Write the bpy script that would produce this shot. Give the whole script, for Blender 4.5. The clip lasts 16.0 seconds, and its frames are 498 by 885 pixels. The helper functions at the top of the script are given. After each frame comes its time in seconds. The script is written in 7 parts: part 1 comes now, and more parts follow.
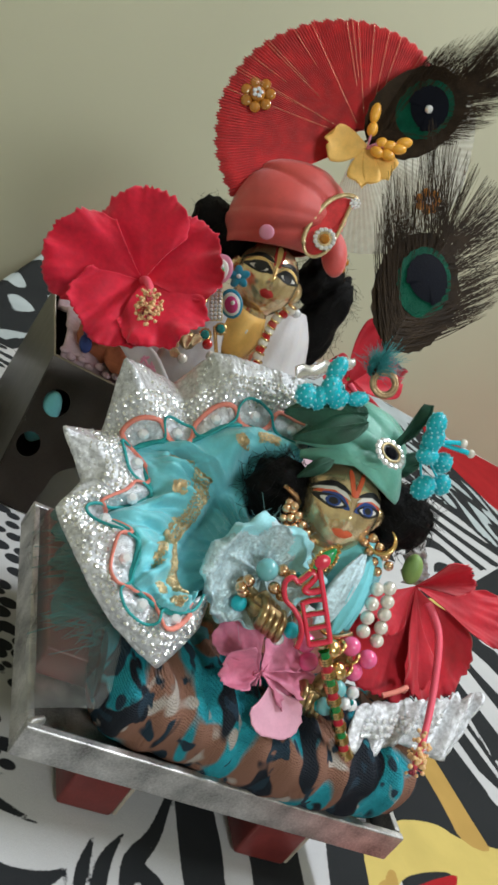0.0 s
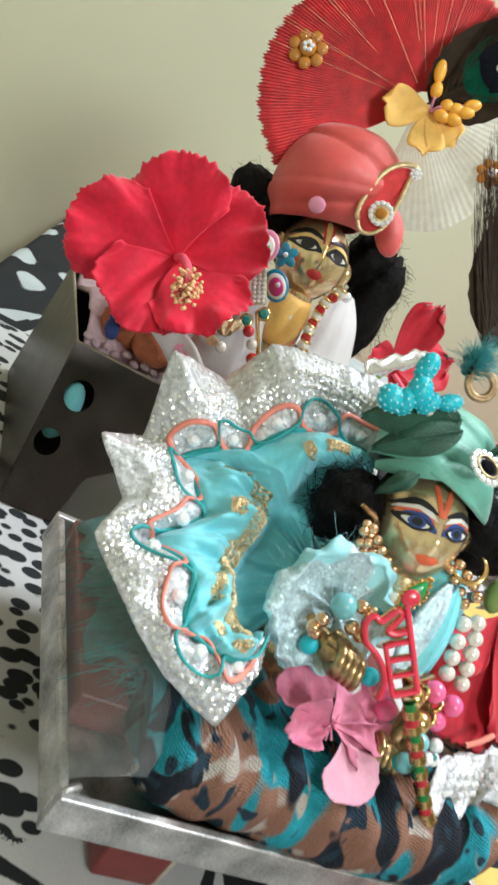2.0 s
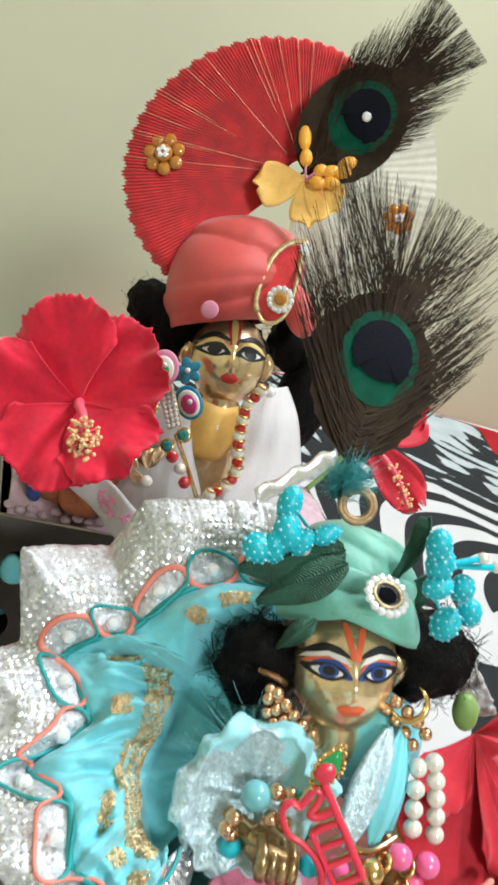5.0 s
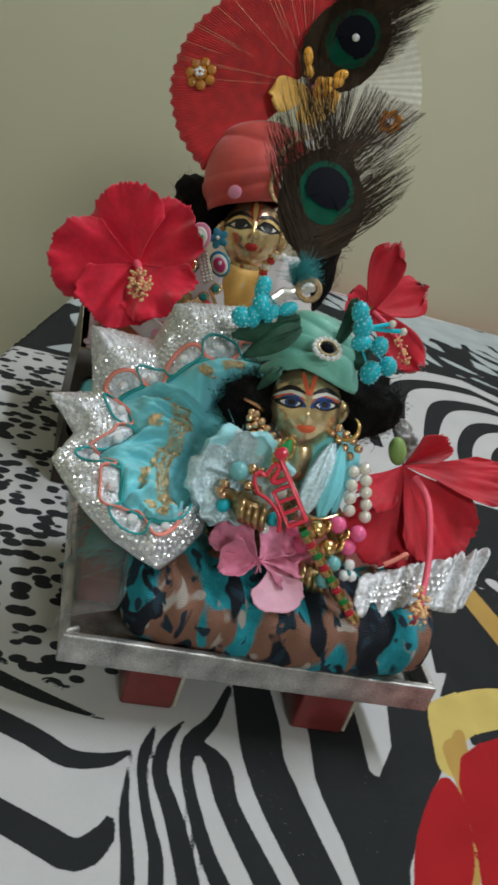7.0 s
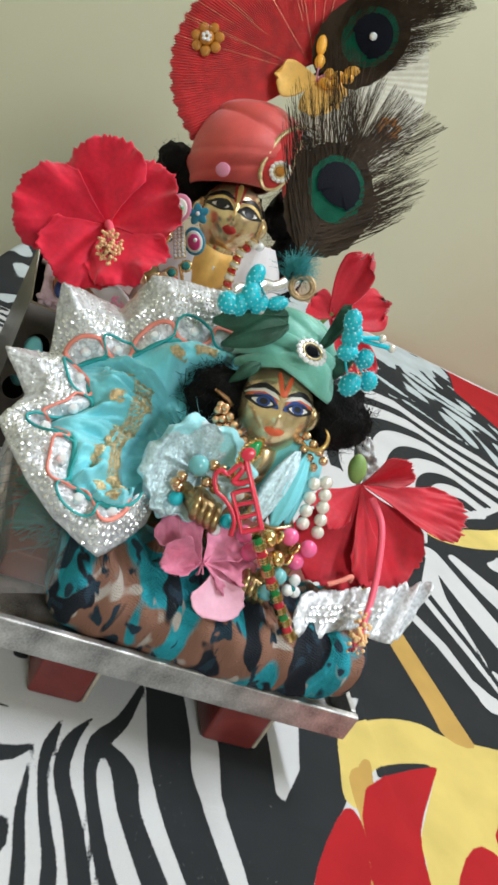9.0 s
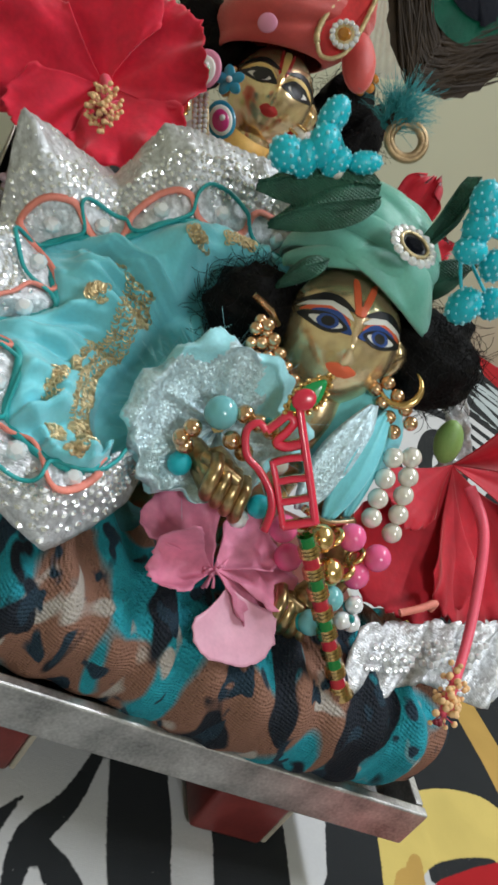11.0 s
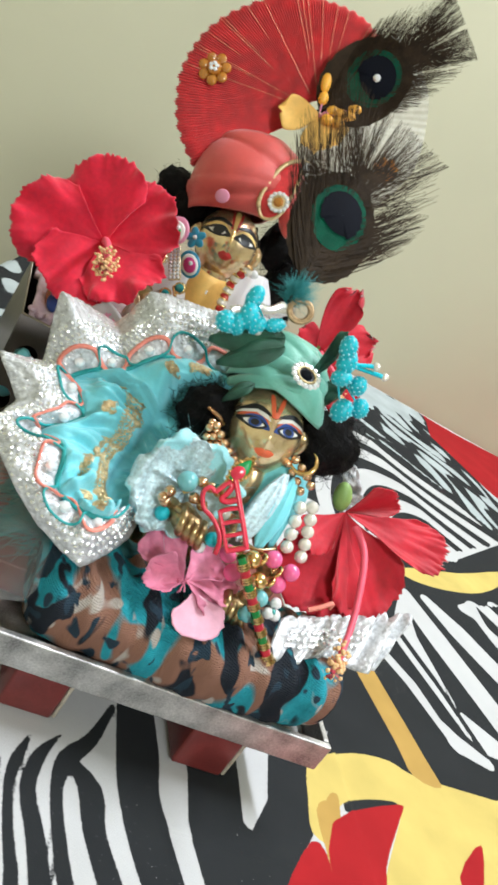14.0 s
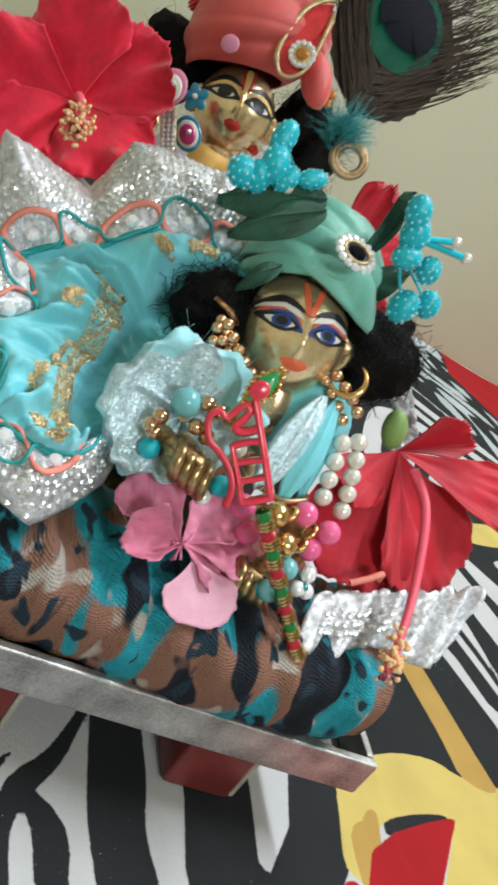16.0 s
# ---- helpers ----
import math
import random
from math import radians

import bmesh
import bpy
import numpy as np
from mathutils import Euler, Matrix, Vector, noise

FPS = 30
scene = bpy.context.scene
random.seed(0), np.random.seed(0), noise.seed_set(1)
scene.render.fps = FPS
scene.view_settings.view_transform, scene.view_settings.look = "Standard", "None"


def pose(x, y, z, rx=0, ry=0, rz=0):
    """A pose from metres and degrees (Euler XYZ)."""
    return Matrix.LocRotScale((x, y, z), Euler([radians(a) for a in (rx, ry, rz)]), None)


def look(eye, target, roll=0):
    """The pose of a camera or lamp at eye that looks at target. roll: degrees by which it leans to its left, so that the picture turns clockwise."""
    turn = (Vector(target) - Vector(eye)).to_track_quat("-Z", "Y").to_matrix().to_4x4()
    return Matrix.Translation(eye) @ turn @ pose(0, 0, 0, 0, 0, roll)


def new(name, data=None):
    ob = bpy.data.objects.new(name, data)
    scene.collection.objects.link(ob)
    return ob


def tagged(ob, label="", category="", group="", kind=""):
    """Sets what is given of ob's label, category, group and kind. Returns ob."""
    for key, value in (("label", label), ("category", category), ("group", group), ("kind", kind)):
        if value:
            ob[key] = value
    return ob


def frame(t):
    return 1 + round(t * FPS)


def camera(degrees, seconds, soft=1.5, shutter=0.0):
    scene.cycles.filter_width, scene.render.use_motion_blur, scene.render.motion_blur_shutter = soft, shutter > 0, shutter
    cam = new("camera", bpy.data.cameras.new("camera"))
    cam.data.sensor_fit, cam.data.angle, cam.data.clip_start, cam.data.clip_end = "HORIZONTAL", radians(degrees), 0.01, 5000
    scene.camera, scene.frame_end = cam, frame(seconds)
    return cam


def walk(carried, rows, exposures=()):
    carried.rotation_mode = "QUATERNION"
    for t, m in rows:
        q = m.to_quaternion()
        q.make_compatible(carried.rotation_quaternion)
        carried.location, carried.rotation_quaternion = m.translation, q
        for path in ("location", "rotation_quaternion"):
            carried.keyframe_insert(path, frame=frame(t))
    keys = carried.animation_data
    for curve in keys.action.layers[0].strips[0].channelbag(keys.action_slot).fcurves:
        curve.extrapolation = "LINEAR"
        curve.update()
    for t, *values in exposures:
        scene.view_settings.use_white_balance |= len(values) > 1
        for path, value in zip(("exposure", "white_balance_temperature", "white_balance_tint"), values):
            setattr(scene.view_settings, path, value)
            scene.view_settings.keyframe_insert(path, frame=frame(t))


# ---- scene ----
cam = camera(31.85, 16.0, soft=2.9, shutter=0.4)
PATH = [
    (0, (-0.2177, -0.2501, 0.2957), (-0.0495, 0.0886, 0.1653), 36.05),
    (0.5, (-0.2149, -0.2377, 0.2891), (-0.0412, 0.0988, 0.1604), 36.56),
    (1, (-0.2094, -0.2234, 0.2810), (-0.0340, 0.1109, 0.1490), 36.37),
    (1.5, (-0.2208, -0.2187, 0.2790), (-0.0483, 0.1170, 0.1467), 36.86),
    (2, (-0.2197, -0.1874, 0.2687), (-0.0461, 0.1461, 0.1322), 37.03),
    (2.5, (-0.2102, -0.1566, 0.2686), (-0.0333, 0.1765, 0.1353), 36.91),
    (3, (-0.1993, -0.1207, 0.2713), (-0.0209, 0.2130, 0.1415), 35.99),
    (3.5, (-0.1833, -0.1003, 0.2764), (-0.0093, 0.2357, 0.1469), 33.92),
    (4, (-0.1726, -0.0904, 0.2861), (-0.0071, 0.2502, 0.1572), 30.71),
    (4.2, (-0.1692, -0.0991, 0.3011), (-0.0085, 0.2456, 0.1771), 28.65),
    (6.3, (-0.1292, -0.2754, 0.3373), (-0.0357, 0.0781, 0.1751), 12.34),
    (6.5, (-0.1344, -0.2970, 0.3228), (-0.0384, 0.0497, 0.1479), 15.40),
    (7, (-0.1409, -0.3329, 0.3294), (-0.0383, 0.0163, 0.1634), 19.00),
    (7.5, (-0.1454, -0.3555, 0.3382), (-0.0301, -0.0059, 0.1819), 22.85),
    (8, (-0.1564, -0.3625, 0.3347), (-0.0259, -0.0161, 0.1832), 26.76),
    (8.5, (-0.1653, -0.3409, 0.3169), (-0.0249, 0.0014, 0.1649), 30.05),
    (8.7, (-0.1648, -0.3261, 0.3134), (-0.0221, 0.0152, 0.1612), 30.59),
    (10.8, (-0.1244, -0.1835, 0.2465), (0.0312, 0.1492, 0.0881), 35.30),
    (11, (-0.1178, -0.1750, 0.2314), (0.0366, 0.1592, 0.0752), 36.03),
    (11.5, (-0.1034, -0.1610, 0.2250), (0.0542, 0.1736, 0.0726), 35.98),
    (12, (-0.0989, -0.1585, 0.2376), (0.0636, 0.1747, 0.0874), 33.81),
    (12.5, (-0.1033, -0.1737, 0.2461), (0.0514, 0.1615, 0.0921), 33.42),
    (13, (-0.1111, -0.2054, 0.2626), (0.0452, 0.1327, 0.1170), 33.43),
    (13.5, (-0.1401, -0.2588, 0.2813), (0.0135, 0.0833, 0.1420), 34.02),
    (14, (-0.1676, -0.3055, 0.2983), (-0.0166, 0.0405, 0.1661), 34.69),
    (14.3, (-0.1789, -0.3075, 0.2948), (-0.0222, 0.0361, 0.1630), 36.60),
    (14.5, (-0.1748, -0.3028, 0.2894), (-0.0169, 0.0408, 0.1587), 36.15),
    (15, (-0.1632, -0.2711, 0.2713), (-0.0013, 0.0681, 0.1346), 36.66),
    (15.5, (-0.1320, -0.2314, 0.2597), (0.0339, 0.1036, 0.1176), 35.99),
    (16, (-0.1242, -0.2042, 0.2422), (0.0391, 0.1289, 0.0925), 36.00),
]
EXPOSURES = [(0.0, 0.08), (0.5, 0.1), (1.0, 0.12), (1.5, 0.64), (2.0, 0.68), (3.0, 0.7), (3.5, 0.66), (4.2, 0.68), (6.3, 0.45), (6.5, 0.3), (7.0, -0.35), (7.5, 0.1), (8.0, 0.5), (8.5, 0.48), (11.0, -0.05), (11.5, 0.2), (12.5, 0.4), (14.0, 0.66), (15.0, 0.55), (16.0, 0.3)]
walk(cam, [(t, look(eye, target, roll)) for t, eye, target, roll in PATH], EXPOSURES)

# ---------------------------------------------------------------- light
world = bpy.data.worlds.new("room_air")
scene.world = world
world.use_nodes = True
world.node_tree.nodes["Background"].inputs[0].default_value = (0.9, 0.88, 0.86, 1)
world.node_tree.nodes["Background"].inputs[1].default_value = 0.12


def area_lamp(name, eye, target, size_x, size_y, watts, colour):
    data = bpy.data.lights.new(name, "AREA")
    data.shape, data.size, data.size_y, data.energy, data.color = "RECTANGLE", size_x, size_y, watts, colour
    ob = new(name, data)
    ob.matrix_world = look(eye, target)
    return ob


area_lamp("ceiling_tube_light", (0.75, 0.25, 2.0), (0.25, 0.2, 0.0), 1.2, 0.12, 33, (0.94, 1.0, 1.08))
# added fill from the front, no real fixture: brightens faces and upright sides
area_lamp("front_fill_light", (0.12, -1.9, 1.25), (0.0, 0.2, 0.1), 0.5, 0.3, 16, (0.95, 1.0, 1.0))


# ---------------------------------------------------------------- materials
def material(name, colour=(0.8, 0.8, 0.8), rough=0.5, metal=0.0, vary=0.12, vary_scale=60.0, fine=900.0, bump=0.15, bump_scale=700.0, bump_depth=0.0004, **extra):
    """A surface with blotches, fine grain and relief. extra: sockets of the shader."""
    m = bpy.data.materials.new(name)
    m.use_nodes = True
    nt = m.node_tree
    b = nt.nodes["Principled BSDF"]
    b.inputs["Roughness"].default_value, b.inputs["Metallic"].default_value = rough, metal
    co = nt.nodes.new("ShaderNodeTexCoord")
    n1 = nt.nodes.new("ShaderNodeTexNoise")
    n1.inputs["Scale"].default_value, n1.inputs["Detail"].default_value = vary_scale, 5
    n2 = nt.nodes.new("ShaderNodeTexNoise")
    n2.inputs["Scale"].default_value, n2.inputs["Detail"].default_value = fine, 2
    for n in (n1, n2):
        nt.links.new(co.outputs["Object"], n.inputs["Vector"])
    add = nt.nodes.new("ShaderNodeMath")
    add.operation = "MULTIPLY_ADD"
    add.inputs[1].default_value = 0.35
    nt.links.new(n2.outputs["Fac"], add.inputs[0])
    nt.links.new(n1.outputs["Fac"], add.inputs[2])
    ramp = nt.nodes.new("ShaderNodeValToRGB")
    ramp.color_ramp.elements[0].position, ramp.color_ramp.elements[1].position = 0.4, 0.95
    lo, hi = [tuple(min(1, max(0, c * k)) for c in colour) + (1,) for k in (1 - vary, 1 + vary)]
    ramp.color_ramp.elements[0].color, ramp.color_ramp.elements[1].color = lo, hi
    nt.links.new(add.outputs[0], ramp.inputs[0])
    nt.links.new(ramp.outputs[0], b.inputs["Base Color"])
    if bump:
        n3 = nt.nodes.new("ShaderNodeTexNoise")
        n3.inputs["Scale"].default_value, n3.inputs["Detail"].default_value = bump_scale, 3
        nt.links.new(co.outputs["Object"], n3.inputs["Vector"])
        bp = nt.nodes.new("ShaderNodeBump")
        bp.inputs["Strength"].default_value, bp.inputs["Distance"].default_value = bump, bump_depth
        nt.links.new(n3.outputs["Fac"], bp.inputs["Height"])
        nt.links.new(bp.outputs[0], b.inputs["Normal"])
    for key, value in extra.items():
        b.inputs[key.replace("_", " ")].default_value = value
    return m


def weave(m, scale, strength=0.4, depth=0.0003, stretch=(1, 1, 1)):
    """Adds a woven relief of crossing threads to a material."""
    nt = m.node_tree
    b = nt.nodes["Principled BSDF"]
    co = nt.nodes.new("ShaderNodeTexCoord")
    total = None
    for axis in ("X", "Y", "Z"):
        w = nt.nodes.new("ShaderNodeTexWave")
        w.bands_direction = axis
        w.inputs["Scale"].default_value = scale
        w.inputs["Distortion"].default_value = 0.6
        nt.links.new(co.outputs["Object"], w.inputs["Vector"])
        if total is None:
            total = w.outputs["Fac"]
        else:
            mx = nt.nodes.new("ShaderNodeMath")
            mx.operation = "MAXIMUM" if axis == "Y" else "MULTIPLY_ADD"
            nt.links.new(total, mx.inputs[0])
            if axis == "Y":
                nt.links.new(w.outputs["Fac"], mx.inputs[1])
            else:
                mx.inputs[1].default_value = 1.0
                nt.links.new(w.outputs["Fac"], mx.inputs[2])
            total = mx.outputs[0]
    bp = nt.nodes.new("ShaderNodeBump")
    bp.inputs["Strength"].default_value, bp.inputs["Distance"].default_value = strength, depth
    nt.links.new(total, bp.inputs["Height"])
    old = b.inputs["Normal"].links
    if old:
        nt.links.new(old[0].from_socket, bp.inputs["Normal"])
    nt.links.new(bp.outputs[0], b.inputs["Normal"])
    return m


def glitter(m, scale, amount=0.6):
    """Small facets, each tilted its own way, over a metallic cloth."""
    nt = m.node_tree
    b = nt.nodes["Principled BSDF"]
    co = nt.nodes.new("ShaderNodeTexCoord")
    v = nt.nodes.new("ShaderNodeTexVoronoi")
    v.inputs["Scale"].default_value = scale
    nt.links.new(co.outputs["Object"], v.inputs["Vector"])
    sub = nt.nodes.new("ShaderNodeVectorMath")
    sub.operation = "SUBTRACT"
    sub.inputs[1].default_value = (0.5, 0.5, 0.5)
    nt.links.new(v.outputs["Color"], sub.inputs[0])
    sc = nt.nodes.new("ShaderNodeVectorMath")
    sc.operation = "SCALE"
    sc.inputs["Scale"].default_value = amount
    nt.links.new(sub.outputs[0], sc.inputs[0])
    g = nt.nodes.new("ShaderNodeNewGeometry")
    ad = nt.nodes.new("ShaderNodeVectorMath")
    nt.links.new(g.outputs["Normal"], ad.inputs[0])
    nt.links.new(sc.outputs[0], ad.inputs[1])
    no = nt.nodes.new("ShaderNodeVectorMath")
    no.operation = "NORMALIZE"
    nt.links.new(ad.outputs[0], no.inputs[0])
    nt.links.new(no.outputs[0], b.inputs["Normal"])
    return m


M = {}
M["wall"] = material("wall_paint", (0.53, 0.515, 0.37), 0.75, vary=0.07, vary_scale=2.5, bump=0.06, bump_scale=160, bump_depth=0.001)
M["ceiling"] = material("ceiling_paint", (0.8, 0.78, 0.72), 0.8, vary=0.05, vary_scale=2)
M["floor"] = material("floor_tiles", (0.45, 0.42, 0.38), 0.4, vary=0.1, vary_scale=6)
M["silver"] = material("tarnished_silver_sheet", (0.5, 0.49, 0.475), 0.47, 0.88, vary=0.65, vary_scale=60, bump=0.3, bump_scale=130, bump_depth=0.0008)
M["wood"] = material("red_stained_wood", (0.17, 0.03, 0.028), 0.38, vary=0.3, vary_scale=80, bump=0.2, bump_scale=300)
M["wood_edge"] = material("chipped_pale_wood", (0.42, 0.37, 0.3), 0.6, vary=0.3, vary_scale=150)
M["tin"] = material("dark_brown_tin", (0.05, 0.04, 0.034), 0.36, 0.45, vary=0.4, vary_scale=30, bump=0.2, bump_scale=60, bump_depth=0.002)
M["tin_edge"] = material("scuffed_tin_edge", (0.3, 0.26, 0.22), 0.35, 0.8, vary=0.3)
M["brass"] = material("polished_brass", (0.92, 0.63, 0.37), 0.23, 0.78, vary=0.3, vary_scale=120, bump=0.22, bump_scale=200, bump_depth=0.0008)
# darker, more blotched brass for the arms and hands
M["dark_brass"] = material("darker_blotched_brass", (0.4, 0.28, 0.14), 0.3, 0.95, vary=0.5, vary_scale=300, bump=0.2, bump_scale=300)
M["gold"] = material("gold_plating", (0.78, 0.52, 0.22), 0.22, 1.0, vary=0.12, bump=0)
M["pale_gold"] = material("pale_gold_thread", (0.7, 0.55, 0.32), 0.38, 0.8, vary=0.3, vary_scale=300, bump=0.6, bump_scale=1500)
M["bronze_cord"] = material("bronze_wound_cord", (0.42, 0.29, 0.16), 0.42, 0.7, vary=0.35, vary_scale=500, bump=0.6, bump_scale=1800)
M["copper_gold"] = material("rose_gold_beads", (0.72, 0.46, 0.28), 0.2, 1.0, vary=0.15, bump=0)
M["black"] = material("black_paint", (0.012, 0.012, 0.014), 0.4, bump=0)
M["hair"] = material("black_wool_hair", (0.004, 0.0035, 0.0035), 0.6, Specular_IOR_Level=0.12, vary=0.4, vary_scale=300, bump=0.8, bump_scale=900, bump_depth=0.001)
M["white_paint"] = material("white_paint", (0.75, 0.73, 0.68), 0.45, vary=0.05, bump=0)
M["blue_paint"] = material("blue_paint", (0.025, 0.07, 0.27), 0.4, bump=0)
M["orange_paint"] = material("orange_paint", (0.75, 0.13, 0.05), 0.45, bump=0)
M["red_paint"] = material("red_lip_paint", (0.55, 0.03, 0.03), 0.4, bump=0)
M["yellow_paint"] = material("yellow_paint", (0.85, 0.6, 0.22), 0.5, bump=0)
M["green_satin"] = weave(material("sea_green_satin", (0.15, 0.45, 0.35), 0.3, vary=0.2, vary_scale=70, Sheen_Weight=0.3), 900, 0.25)
M["red_satin"] = weave(material("coral_red_satin", (0.64, 0.08, 0.07), 0.42, vary=0.18, vary_scale=60, Sheen_Weight=0.3), 1000, 0.25)
M["red_pleat"] = material("pleated_red_organza", (0.8, 0.04, 0.05), 0.45, vary=0.3, vary_scale=120, Sheen_Weight=0.4)
M["pleat_gold"] = material("gold_flecked_thread", (0.75, 0.42, 0.25), 0.4, 0.3, bump=0)
M["blue_satin"] = weave(material("light_turquoise_satin", (0.19, 0.64, 0.72), 0.48, Specular_IOR_Level=0.35, vary=0.15, vary_scale=50, Sheen_Weight=0.3), 1100, 0.2)
M["teal_cord"] = material("teal_cord", (0.015, 0.32, 0.32), 0.5, vary=0.2, bump=0.5, bump_scale=1500)
M["coral_cord"] = material("coral_cord", (0.8, 0.25, 0.19), 0.6, vary=0.2, bump=0.5, bump_scale=1500)
M["lace"] = weave(glitter(material("silver_lace", (0.64, 0.655, 0.68), 0.38, 0.52, vary=0.45, vary_scale=420, fine=1600, bump=0), 1900, 0.5), 560, 0.35, 0.0003)
M["foil"] = material("silver_foil", (0.85, 0.85, 0.86), 0.25, 0.85, vary=0.15, vary_scale=200, bump=0.4, bump_scale=220, bump_depth=0.0012)
M["tulle"] = glitter(material("grey_silver_net", (0.72, 0.73, 0.7), 0.42, 0.7, vary=0.3, vary_scale=300, bump=0), 2200, 0.4)
M["sparkle"] = glitter(material("silver_sparkle_ribbon", (0.52, 0.68, 0.74), 0.4, 0.4, vary=0.35, vary_scale=500, bump=0), 2600, 0.6)
M["sequin"] = material("silver_sequin", (0.86, 0.88, 0.9), 0.26, 0.75, vary=0.2, vary_scale=900, bump=0)
M["crystal"] = material("clear_rhinestone", (0.9, 0.92, 0.95), 0.05, 0.3, vary=0.05, bump=0, Specular_IOR_Level=1.0, Coat_Weight=1.0)
M["amber"] = material("amber_plastic", (0.45, 0.17, 0.02), 0.15, vary=0.2, vary_scale=200, bump=0, Coat_Weight=0.6)
M["pearl"] = material("pearl", (0.8, 0.76, 0.68), 0.14, 0.25, vary=0.06, bump=0, Coat_Weight=1.0)
M["pink_bead"] = material("pink_plastic_bead", (0.85, 0.13, 0.32), 0.2, vary=0.05, bump=0, Coat_Weight=0.4)
M["teal_bead"] = material("pale_teal_bead", (0.16, 0.45, 0.48), 0.2, vary=0.08, bump=0, Coat_Weight=0.4)
M["turquoise"] = material("turquoise_foam", (0.004, 0.45, 0.55), 0.35, vary=0.2, vary_scale=400, bump=0.3, bump_scale=1500)
M["pale_dot"] = material("pale_blue_grains", (0.3, 0.68, 0.76), 0.35, bump=0)
M["leaf"] = weave(material("dark_green_cloth_leaf", (0.022, 0.1, 0.06), 0.5, vary=0.4, vary_scale=120), 420, 0.7)
M["fresh_green"] = material("fresh_green_calyx", (0.22, 0.36, 0.1), 0.5, vary=0.2)
M["petal"] = material("red_hibiscus_petal", (0.5, 0.009, 0.025), 0.6, vary=0.3, vary_scale=45, fine=300, bump=0.25, bump_scale=420, bump_depth=0.0006, Specular_IOR_Level=0.25, Subsurface_Weight=0.25, Subsurface_Radius=(0.006, 0.001, 0.001), Sheen_Weight=0.3)
M["petal_bright"] = material("crimson_hibiscus_petal", (0.66, 0.009, 0.04), 0.6, vary=0.28, vary_scale=45, fine=300, bump=0.25, bump_scale=420, bump_depth=0.0006, Specular_IOR_Level=0.25, Subsurface_Weight=0.25, Subsurface_Radius=(0.006, 0.001, 0.001), Sheen_Weight=0.3)
M["stamen"] = material("pink_stamen_column", (0.82, 0.1, 0.16), 0.45, vary=0.15)
M["pollen"] = material("yellow_pollen", (0.82, 0.52, 0.26), 0.7, vary=0.2)
M["stigma"] = material("dark_red_stigma", (0.2, 0.005, 0.02), 0.5)
M["pink_petal"] = material("wilted_pink_petal", (0.68, 0.22, 0.34), 0.55, Specular_IOR_Level=0.3, vary=0.25, vary_scale=90, fine=400, bump=0.5, bump_scale=260, bump_depth=0.001)
M["pink_pale"] = material("pale_pink_petal", (0.74, 0.36, 0.48), 0.45, vary=0.12, vary_scale=90, bump=0.3, bump_scale=260)
M["feather"] = material("brown_feather_barbs", (0.03, 0.018, 0.009), 0.6, Specular_IOR_Level=0.15, vary=0.5, vary_scale=150, bump=0)
M["feather_green"] = weave(material("iridescent_green_feather", (0.002, 0.075, 0.042), 0.55, Specular_IOR_Level=0.08, vary=0.35, vary_scale=120), 900, 0.7)
M["feather_blue"] = material("dark_blue_feather_eye", (0.003, 0.004, 0.008), 0.75, Specular_IOR_Level=0.1, vary=0.3, bump=0.4, bump_scale=1200)
M["down"] = material("teal_down", (0.03, 0.25, 0.26), 0.7, bump=0)
M["white_cloth"] = material("white_cotton", (0.6, 0.555, 0.55), 0.75, vary=0.06, vary_scale=50, bump=0.4, bump_scale=500, Subsurface_Weight=0.1)
M["white_net"] = material("white_pleated_net", (0.74, 0.72, 0.66), 0.6, vary=0.12, vary_scale=200, Alpha=0.5)
M["yellow_cloth"] = material("yellow_felt", (0.85, 0.5, 0.13), 0.65, vary=0.15, vary_scale=120)
M["yellow_plastic"] = material("orange_yellow_buds", (0.9, 0.42, 0.05), 0.35, vary=0.15)
M["enamel_red"] = material("red_enamel", (0.72, 0.03, 0.07), 0.25, vary=0.1, bump=0, Coat_Weight=0.5)
M["enamel_green"] = material("green_enamel", (0.01, 0.3, 0.08), 0.25, bump=0, Coat_Weight=0.5)
M["enamel_blue"] = material("blue_enamel", (0.01, 0.22, 0.36), 0.3, bump=0, Coat_Weight=0.5)
M["enamel_pink"] = material("pink_enamel", (0.75, 0.28, 0.42), 0.3, bump=0)
M["enamel_magenta"] = material("magenta_enamel", (0.5, 0.02, 0.16), 0.3, bump=0, Coat_Weight=0.5)
M["red_glass"] = material("red_glass_bead", (0.5, 0.01, 0.01), 0.1, bump=0, Coat_Weight=1.0)
M["teal_gem"] = material("teal_gem", (0.01, 0.25, 0.25), 0.08, 0.3, bump=0, Coat_Weight=1.0)
M["rust_cloth"] = material("rust_plush", (0.42, 0.13, 0.06), 0.9, vary=0.3, vary_scale=150, bump=1, bump_scale=600, bump_depth=0.001)
M["mauve_cloth"] = material("mauve_knit", (0.5, 0.36, 0.4), 0.85, vary=0.2, vary_scale=200, bump=0.8, bump_scale=500)
M["navy_cloth"] = material("navy_cloth", (0.02, 0.04, 0.16), 0.8, vary=0.2)
M["teal_cloth"] = material("teal_net", (0.03, 0.14, 0.15), 0.8, vary=0.4, vary_scale=150, bump=1, bump_scale=700)


def clear_plastic():
    m = material("clear_plastic_sheet", (0.42, 0.44, 0.44), 0.2, vary=0.25, bump=0.9, bump_scale=60, bump_depth=0.004)
    b = m.node_tree.nodes["Principled BSDF"]
    b.inputs["Alpha"].default_value = 0.12
    return m


M["plastic"] = clear_plastic()


